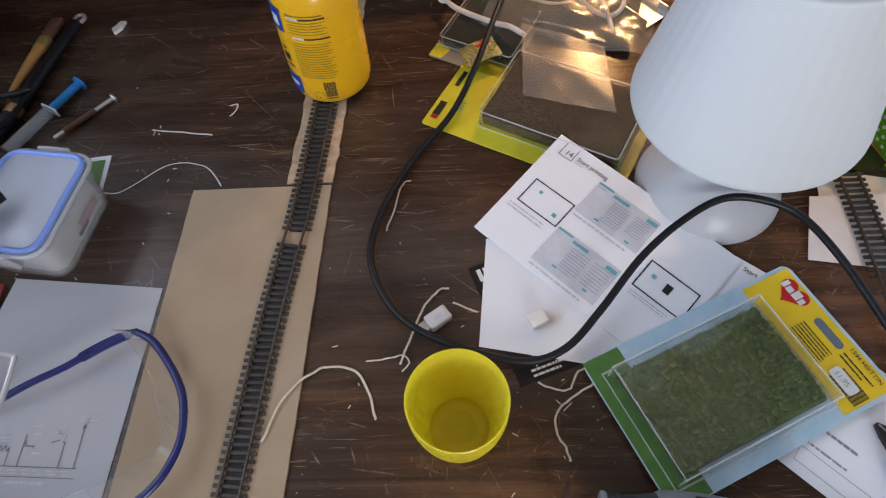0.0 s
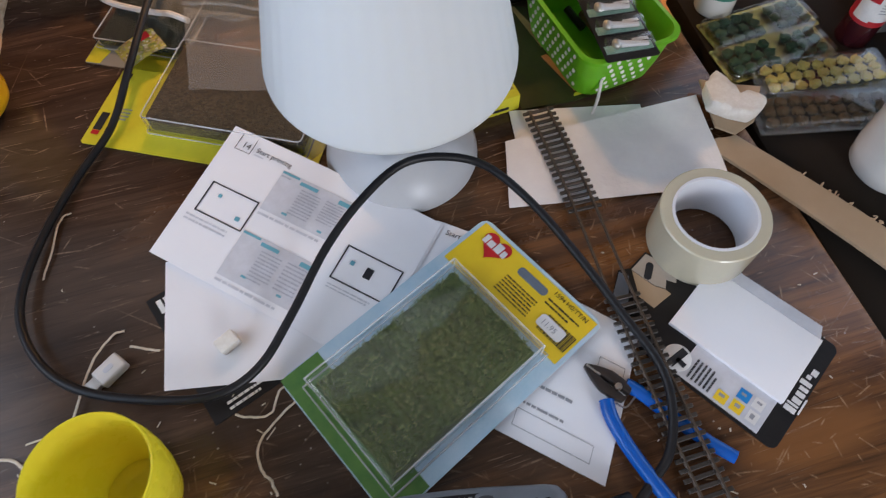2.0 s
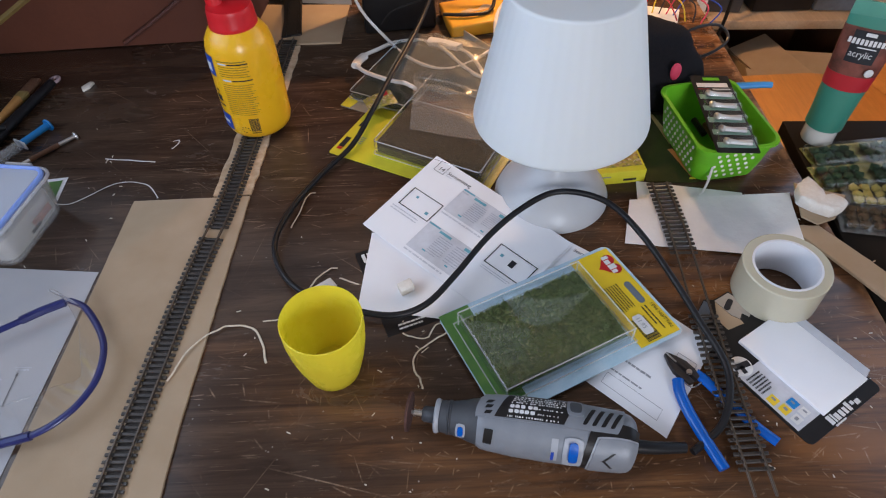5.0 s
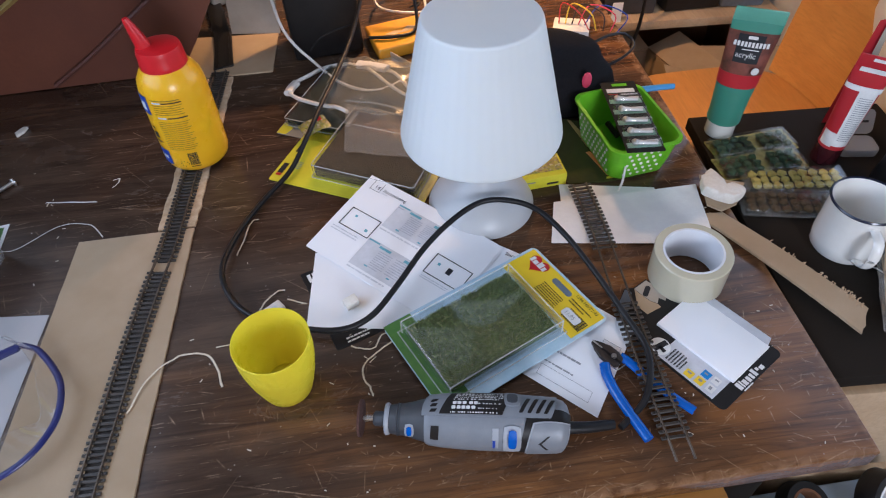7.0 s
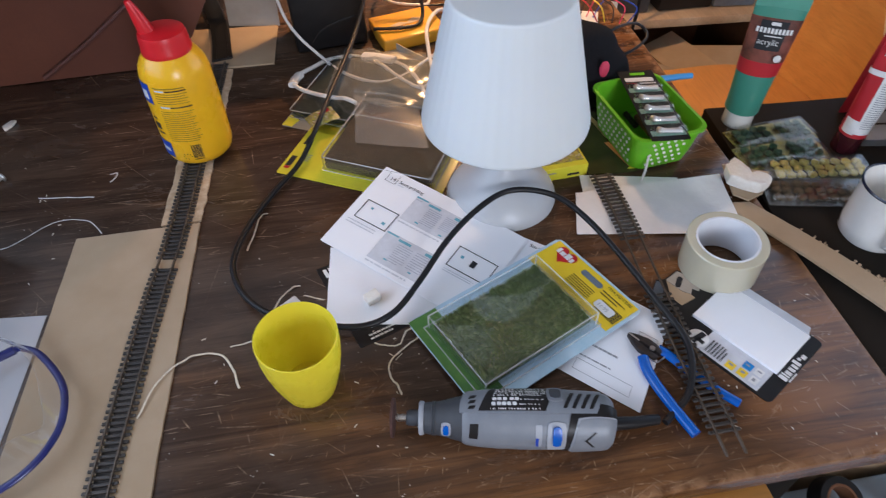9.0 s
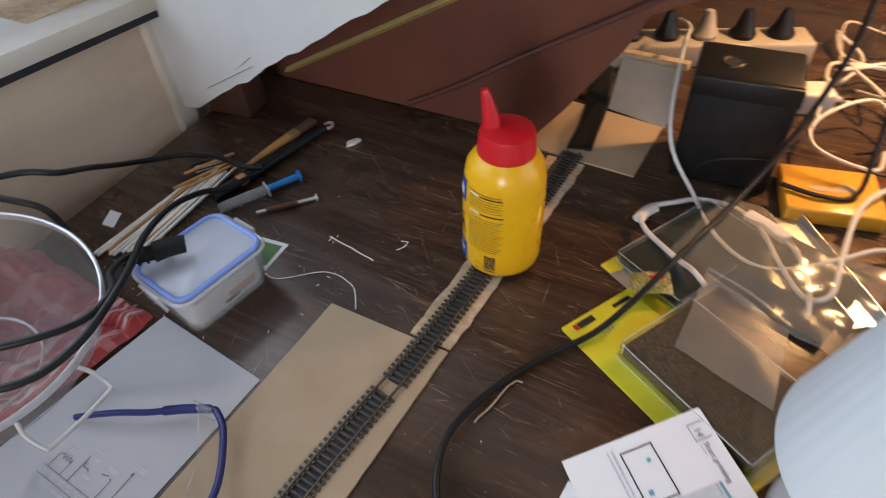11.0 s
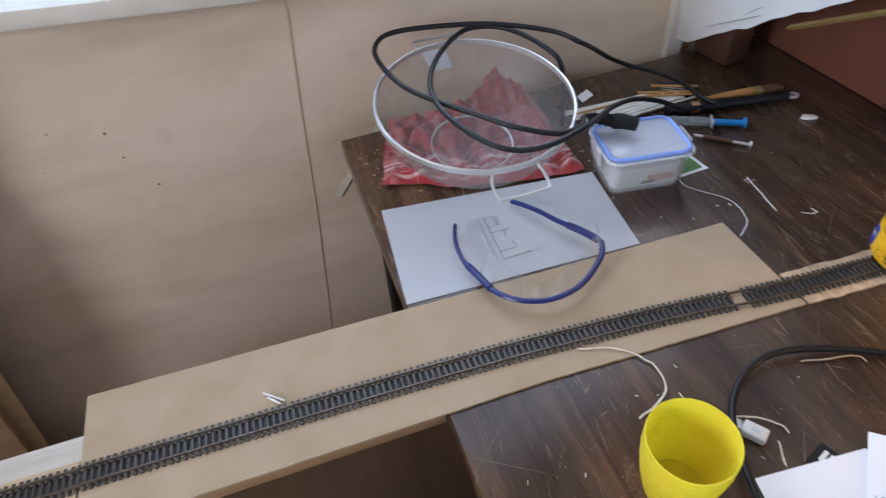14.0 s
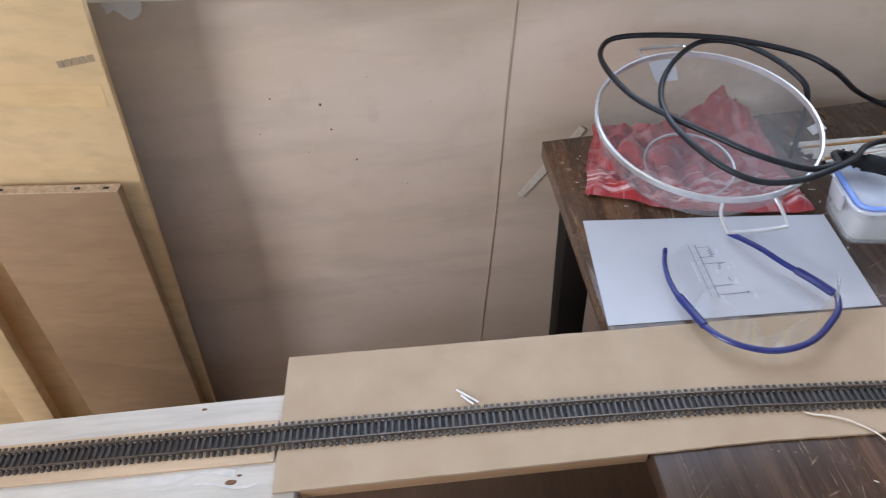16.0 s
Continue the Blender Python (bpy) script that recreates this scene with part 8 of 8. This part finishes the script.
def tube2_face(u, v, up=0.0):
    """The lower front of the second tube, v down from its white band."""
    k = max(0.06, 0.72 - v / 0.12)
    a = max(0.0, (k - 0.12) / 0.88)
    rx, ry = 0.0225 * (1 - a) + 0.028 * a, 0.0225 * (1 - a) ** 0.8 + 0.0012 * a
    ang = radians(296) + u / 0.024
    return Vector(((rx + 0.0012 + up) * math.cos(ang), (ry + 0.0012 + up) * math.sin(ang), 0.029 + 0.12 * k))


part("small_print", print_bars(tube2_face, text_lines(-0.010, 0.004, 0.010, 0.070, 22, 0.35, 9), 0.0003, 10), GREY_INK, t2)
part("emblem_bar", box((0.022, 0.0008, 0.004), (0.004, -0.0026, 0.160)), WHITE_INK, t2)
part("name_bar", box((0.038, 0.0008, 0.006), (0.0, -0.0034, 0.146)), WHITE_INK, t2)

mug = thing("enamel_mug", "white enamel mug with a dark blue rim", "mug", pose(0.9280, 0.2500, TZ, 0, 0, 4) @ Matrix.Diagonal((0.91, 0.91, 0.93, 1)))
part("body", lathe([(0.0, 0.0), (0.036, 0.0), (0.0395, 0.004), (0.041, 0.020), (0.0415, 0.074), (0.0425, 0.078), (0.0405, 0.0785), (0.0398, 0.074), (0.0392, 0.020), (0.035, 0.006), (0.0, 0.004)], 56), ENAMEL, mug, "white enamelled body")
part("rim", lathe([(0.0405, 0.0770), (0.0425, 0.0768), (0.0433, 0.0785), (0.0422, 0.0802), (0.0405, 0.0795), (0.0405, 0.0770)], 56), RIM_BLUE, mug, "dark blue rolled rim")
part("handle", sweep([(-0.012, -0.038, 0.066), (-0.019, -0.056, 0.064), (-0.0225, -0.064, 0.048), (-0.021, -0.060, 0.028), (-0.0135, -0.040, 0.014)], 0.0062, 10, 6, flat=0.5), ENAMEL, mug, "white strap handle")

bb2 = thing("spray_bottle", "light blue bottle with a grey label", "bottle", pose(1.020, 0.272, TZ, 0, 8, 0))
part("body", lathe([(0, 0), (0.028, 0), (0.031, 0.004), (0.031, 0.125), (0.026, 0.140), (0.012, 0.150), (0.012, 0.165), (0, 0.165)], 40), SKY_BLUE, bb2)
part("label", round_bars(round_map(lambda z: 0.031), [(190, 0.052, 350, 0.118)], 0.0006), surface("pale_blue_label", (0.45, 0.66, 0.76), rough=0.4, bump=0), bb2, "pale label")
part("label_bars", round_bars(round_map(lambda z: 0.031), [(215 + 9 * (k % 3), 0.058 + 0.008 * k, 275 - 5 * (k % 4), 0.0605 + 0.008 * k) for k in range(7)], 0.0012), WHITE_INK, bb2)
bb3 = thing("spray_bottle", "grey-blue labelled bottle on the cabinet", "bottle", pose(1.050, 0.335, TZ, 0, 10, 0))
part("body", lathe([(0, 0), (0.026, 0), (0.029, 0.004), (0.029, 0.13), (0.024, 0.145), (0.011, 0.152), (0, 0.153)], 36), GREY_LABEL, bb3)
part("foot_band", lathe([(0.0293, 0.0), (0.0298, 0.002), (0.0298, 0.04), (0.0293, 0.042)], 36), BLACK, bb3)
lidbox = thing("lidded_box", "small clear plastic hinged box, open", "box", pose(1.040, 0.410, TZ, 0, 0, -10))
part("tray", prism(rounded(0.052, 0.034, 0.008), 0, 0.012, 0.002), MILKY, lidbox)
part("lid", prism(rounded(0.052, 0.034, 0.008), 0, 0.004, 0.001), MILKY, lidbox, m=pose(0, 0.020, 0.012, 62, 0, 0) @ pose(0, 0.017, 0))
part("slot", box((0.010, 0.0008, 0.003), (-0.010, 0.0, 0)), INK, lidbox, m=pose(0, 0.0235, 0.030, -28, 0, 0))
part("slot", box((0.010, 0.0008, 0.003), (0.012, 0.0, 0)), INK, lidbox, m=pose(0, 0.0235, 0.030, -28, 0, 0))
sk = thing("bag_of_sticks", "clear bag of pale wooden sticks with a brown card tag", "bag", pose(0.952, 0.158, TZ, 0, 0, 62))
rnd = random.Random(3)
for k in range(16):
    part("stick", box((0.105, 0.0055, 0.0022), (rnd.uniform(-0.004, 0.004), -0.026 + 0.0068 * (k % 8), 0.004 + 0.0042 * (k // 8) + 0.0022 * (k % 2)), (0, 0, rnd.uniform(-3, 3))), PALE_WOOD, sk)
part("wrapper", sheet(bilinear(((-0.062, 0.034, 0.014), (0.062, 0.034, 0.014), (0.062, -0.034, 0.014), (-0.062, -0.034, 0.014)), lambda u, v: 0.004 * noise.noise(Vector((u * 6, v * 6, 2)))), 14, 10, 0.0005), BAG, sk, "clear plastic wrapper", 80)
tg = part("tag", box((0.040, 0.062, 0.002), (0.040, 0.0, 0.024), (6, -18, 0), 0.0005), CARD, sk, "brown card tag")
part("tag_mark", box((0.010, 0.010, 0.0008), (0.030, 0.020, 0.0235), (6, -18, 0)), LIME_INK, tg)
whole("thread", sweep([(0.932, 0.218, TZ + 0.001), (0.945, 0.207, TZ + 0.002), (0.952, 0.196, TZ + 0.001)], 0.0008, 6), WHITE_CORD, "short white thread beside the mug", "thread")

# ---- green basket ----
bk = thing("plastic_basket", "bright green plastic basket with white dots, holding small tools", "basket", pose(0.7225, 0.4565, 0.0045, 0, 0, 7))
b = bmesh.new()
sec = [(0.080, 0.112, 0.0), (0.086, 0.120, 0.018), (0.094, 0.131, 0.050), (0.100, 0.138, 0.0515), (0.100, 0.138, 0.0545), (0.092, 0.130, 0.0550), (0.083, 0.117, 0.018), (0.078, 0.110, 0.0025)]
loops = [[b.verts.new((x, y, z)) for x, y in rounded(w, h, 0.017, 6)] for w, h, z in sec]
for p, q in zip(loops, loops[1:]):
    for i in range(len(p)):
        j = (i + 1) % len(p)
        b.faces.new((p[i], p[j], q[j], q[i]))
b.faces.new(loops[0])
b.faces.new(loops[-1])
part("tub", b, GREEN, bk, "bright green tub with a rolled rim")
dot = mesh_of("dot", lathe([(0, 0.0004), (0.0020, 0.0004), (0.0022, 0)], 12), WHITE_INK, 0)
for j in range(5):
    z = 0.008 + 0.0088 * j
    f = 0.0432 + 0.0080 * (z - 0.018) / 0.064 if z > 0.018 else 0.0400 + 0.003 * z / 0.018
    g = 0.0602 + 0.0110 * (z - 0.018) / 0.064 if z > 0.018 else 0.0560 + 0.004 * z / 0.018
    for i in range(9):
        part("dot", dot, WHITE_INK, bk, m=pose(-f - 0.0001, -0.040 + 0.0098 * i + 0.0049 * (j % 2) - 0.002, z, 0, -81, 0))
    for i in range(5):
        part("dot", dot, WHITE_INK, bk, m=pose(-0.0245 + 0.0098 * i + 0.0049 * (j % 2), -g - 0.0001, z, 79, 0, 0))
bcell = thing("lamp_card", "black card of small silver torch bulbs in the basket", "blister card", pose(0.7270, 0.4560, 0.0610, 0, 1, -4.5) @ Matrix.Diagonal((0.93, 1.30, 1, 1)))
part("card", prism(rounded(0.052, 0.118, 0.002), 0, 0.001), BLACK, bcell)
CELL = flat(-0.026, 0.059, 0.001)
part("name_bar", print_bars(CELL, [(0.005, 0.0135, 0.046, 0.0205)], 0.0005, 1), WHITE_INK, bcell, "white name bar")
part("name_bar", print_bars(CELL, [(0.024, 0.0230, 0.048, 0.0250)], 0.0005, 1), WHITE_INK, bcell)
part("name_bar", print_bars(CELL, [(0.005, 0.0230, 0.020, 0.0240)], 0.0005, 1), RED_INK, bcell)
part("hang_hole", print_bars(CELL, [(0.016, 0.004, 0.038, 0.009)], 0.0005, 1), GREEN, bcell)
PALE_CELL = surface("pale_green_print", (0.36, 0.52, 0.45), (0.20, 0.38, 0.31), 0.4, scale=120, bump=0)
for k in range(5):
    y = 0.0235 - 0.0180 * k
    part("stripe", print_bars(CELL, [(0.003, 0.059 - y - 0.0030, 0.049, 0.059 - y + 0.0045)], 0.0005, 1), PALE_CELL, bcell, "pale green printed stripe")
    part("stripe", print_bars(CELL, [(0.032, 0.059 - y - 0.0070, 0.048, 0.059 - y - 0.0042)], 0.0005, 1), WHITE_INK, bcell)
    part("bulb", blob(0.0042, (-0.012, y + 0.001, 0.0052), (1.15, 1, 0.9), 0.05, 60, 2), ALU, bcell, "silver bulb", 80)
    part("bulb_shank", sweep([(-0.010, y + 0.001, 0.0048), (0.004, y, 0.0042), (0.018, y - 0.001, 0.0038)], 0.0026, 8, 3, taper=(1.1, 0.7)), BOX_PLASTIC, bcell)
    part("cell", box((0.046, 0.013, 0.009), (0, y, 0.0056), bevel=0.003), TRAY, bcell, "clear blister cell")
for k in range(4):
    whole("screwdriver", sweep([(0.760 - 0.012 * k, 0.415 + 0.02 * k, 0.012), (0.752 - 0.012 * k, 0.47 + 0.01 * k, 0.018)], 0.004, 8), BLACK if k % 2 else BRISTLE, "small dark tool inside the basket", "tool", group="tools in the basket")
whole("blue_stick", sweep([(0.745, 0.5300, 0.0455), (0.775, 0.5270, 0.0480), (0.800, 0.5240, 0.0500), (0.812, 0.5225, 0.0505), (0.815, 0.5220, 0.0505)], 0.0052, 14, 4, flat=0.8, taper=(1.0, 0.85)), PEN_BLUE, "blue plastic handle sticking out of the basket", "handle", smooth=80)
whole("cable_tie", sweep([(0.704, 0.392, 0.03), (0.700, 0.384, 0.012), (0.694, 0.378, 0.002)], 0.0015, 6), WHITE_CORD, "white plastic tie hanging at the basket", "tie")
hat = thing("fabric_bag", "black fabric pouch with a pink mark behind the lamp", "pouch", pose(0.640, 0.590, 0.0))
hb = blob(0.074, (0.018, 0, 0.050), (1.25, 0.85, 0.85), 0.30, 16, 4)
for v in hb.verts:
    v.co.z = max(0.001, v.co.z)
part("body", hb, FABRIC, hat, "", 80)
part("mark", blob(0.0095, (0.049, -0.056, 0.069), (0.75, 0.4, 1.35), 0.25, 40, 2), PINK, hat, "bright pink mark", 80)
whole("cable", sweep([(0.68, 0.60, 0.06), (0.735, 0.625, 0.075), (0.785, 0.655, 0.062), (0.795, 0.635, 0.050), (0.755, 0.605, 0.046), (0.715, 0.595, 0.048)], 0.0022, 8, 6), RUBBER, "thin black wire loop behind the basket", "cable")
bbd = thing("breadboard", "small white electronics board with coloured jumper wires", "circuit board", pose(0.746, 0.790, 0.0, 0, 0, -20))
part("board", box((0.062, 0.045, 0.010), (0, 0, 0.005), bevel=0.001), WHITE_CORD, bbd)
for k, mt in enumerate((RED_INK, YELLOW_INK, INK, PINK, BLUE_INK)):
    part("jumper_wire", sweep([(-0.022 + 0.011 * k, 0.0, 0.010), (-0.02 + 0.016 * k, 0.015, 0.040), (0.01 + 0.02 * k, -0.005, 0.035), (0.03 + 0.012 * k, -0.015, 0.010)], 0.0011, 6, 5), mt, bbd, "coloured jumper wire")

rp = thing("refill_packet", "red and white pouch standing behind the red paint tube", "pouch")
RPM = bilinear(((1.030, 0.474, -0.0075), (1.066, 0.470, -0.0075), (1.062, 0.476, 0.150), (1.046, 0.478, 0.146)), lambda u, v: 0.0)
part("pouch", sheet(RPM, 8, 10, 0.006), RED, rp)
part("window", sheet(bilinear(((1.048, 0.4690, 0.060), (1.062, 0.4675, 0.060), (1.060, 0.4720, 0.142), (1.054, 0.4730, 0.140)), lambda u, v: 0.0), 4, 6, 0.0008), SHADED_OFF_WHITE, rp, "pale printed window")

# ---- furniture beyond ----
cp_ = prism([(0.10, FLOOR_Z + 0.001), (0.535, FLOOR_Z + 0.001), (0.535, -0.04), (0.606, 0.085), (0.606, 0.125), (0.10, 0.125)], 0, 0.018, 0.002)
cp_.transform(Matrix(((0, 0, 1, 1.148), (1, 0, 0, 0), (0, 1, 0, 0), (0, 0, 0, 1))))
whole("painted_board", cp_, CREAM, "cream painted board standing behind the black cabinet", "board")
def bent_chair(m, label):
    """Lacquered plywood chair: round seat and tall curved back on four legs."""
    c = thing("chair", label, "chair", m, group="orange chairs")
    part("seat", prism(rounded(0.42, 0.52, 0.20, 12, cy=0.06), 0.42, 0.437, 0.006), ORANGE_WOOD, c, "orange lacquered seat")
    part("backrest", sheet(lambda u, v, up=0.0: Vector(((-0.17 + 0.34 * u) * (1 + 0.06 * math.sin(3 * v)), 0.250 + 0.05 * v + 0.03 * math.sin(math.pi * u) - up * 30, 0.438 + 0.40 * v - 0.05 * (2 * u - 1) ** 2 * v)), 10, 12, 0.0004), ORANGE_WOOD, c, "orange lacquered backrest")
    for x in (-0.16, 0.16):
        for y in (-0.16, 0.16):
            part("leg", sweep([(x, y, 0.42), (x * 1.12, y * 1.12, 0.0)], 0.013, 10), ORANGE_WOOD, c)
    return c


bent_chair(pose(1.085, 0.86, FLOOR_Z, 0, 0, -90), "orange lacquered wooden chair behind the cabinet")
bent_chair(pose(0.612, -0.118, FLOOR_Z, 0, 0, 178), "orange lacquered wooden chair at the table")
sb = thing("side_shelf", "pale wooden shelf with dark boxes behind the chair", "shelf")
part("shelf_board", box((0.78, 0.34, 0.026), (1.20, 1.575, -0.372), (0, 2.5, 0), bevel=0.002), PALE_WOOD, sb, "pale shelf board")
for x in (0.83, 1.575):
    part("side_board", box((0.02, 0.32, 0.345), (x, 1.585, -0.5675), bevel=0.002), BROWN_WOOD, sb)
part("back_board", box((0.74, 0.012, 0.34), (1.20, 1.735, -0.57), bevel=0.001), BROWN_WOOD, sb)
for k, (x, w, h, mt) in enumerate(((0.955, 0.20, 0.22, BLACK), (1.150, 0.15, 0.20, DARK_GREY), (1.325, 0.17, 0.22, BLACK), (1.490, 0.13, 0.20, GREY_LABEL))):
    whole("storage_box", box((w, 0.24, h), (0, 0, h / 2), bevel=0.006), mt, "dark plastic box on the shelf", "box", m=pose(x, 1.570, -0.357 - 0.043 * (x - 1.20), 0, 2.5, (4, -5, 3, -2)[k]))
whole("paper_slip", box((0.03, 0.002, 0.06), (1.090, 1.418, -0.330), (-10, 4, 0)), PAPER, "white paper slip hanging at the shelf edge", "paper")
whole("cable", sweep([(1.155, 1.395, -0.20), (1.150, 1.385, -0.34), (1.125, 1.375, -0.44), (1.07, 1.33, -0.50), (1.02, 1.27, -0.52)], 0.005, 8, 6), RUBBER, "black cord hanging from the shelf", "cable")
for k, (x, y, s, z) in enumerate(((1.13, 1.30, 0.28, 14), (1.43, 1.16, 0.27, -12), (0.98, 1.08, 0.16, 30))):
    cb = thing("cardboard_box", "open brown cardboard box on the floor", "box", pose(x, y, FLOOR_Z, 0, 0, z))
    for t in range(4):
        part("side", box((s, 0.006, s * 0.9), (0, -s / 2, s * 0.45 + 0.001)), CARD, cb, m=pose(0, 0, 0, 0, 0, 90 * t))
        part("flap", box((s * 0.98, s * 0.4, 0.005), (0, -s / 2 - s * 0.18, s * 0.9 + 0.02), (-14, 0, 0)), CARD, cb, m=pose(0, 0, 0, 0, 0, 90 * t))
bx = thing("tool_crate", "pale blue-grey plastic crate on the floor holding rolls", "crate", pose(0.955, -0.055, FLOOR_Z))
part("body", box((0.36, 0.22, 0.46), (0, 0, 0.231), bevel=0.010), CRATE_BLUE, bx)
part("rim", box((0.375, 0.235, 0.020), (0, 0, 0.465), bevel=0.006), CRATE_BLUE, bx)
for k, (x, y, r, tilt) in enumerate(((0.852, 0.030, 0.030, 24), (0.946, 0.022, 0.036, 48))):
    rr = thing("tape_roll", "roll of dark tape in the crate", "tape roll", pose(x, y, FLOOR_Z + 0.506 + 0.006 * k, tilt, 10 * k, 20), group="rolls in the crate")
    part("tape", lathe([(r * 0.70, -0.012), (r * 0.97, -0.012), (r, -0.010), (r, 0.010), (r * 0.97, 0.012), (r * 0.70, 0.012), (r * 0.70, -0.012)], 40), (MATT_BLACK, BLACK)[k], rr)
    part("core", lathe([(r * 0.60, -0.0125), (r * 0.70, -0.0125), (r * 0.70, 0.0125), (r * 0.60, 0.0125), (r * 0.60, -0.0125)], 40), (BROWN_WOOD, PAPER)[k], rr)
whole("slat", box((0.012, 0.026, 0.02), (0.823, 0.020, -0.245), (0, 0, 14), 0.001), PALE_WOOD, "pale wooden slat leaning by the crate", "slat")
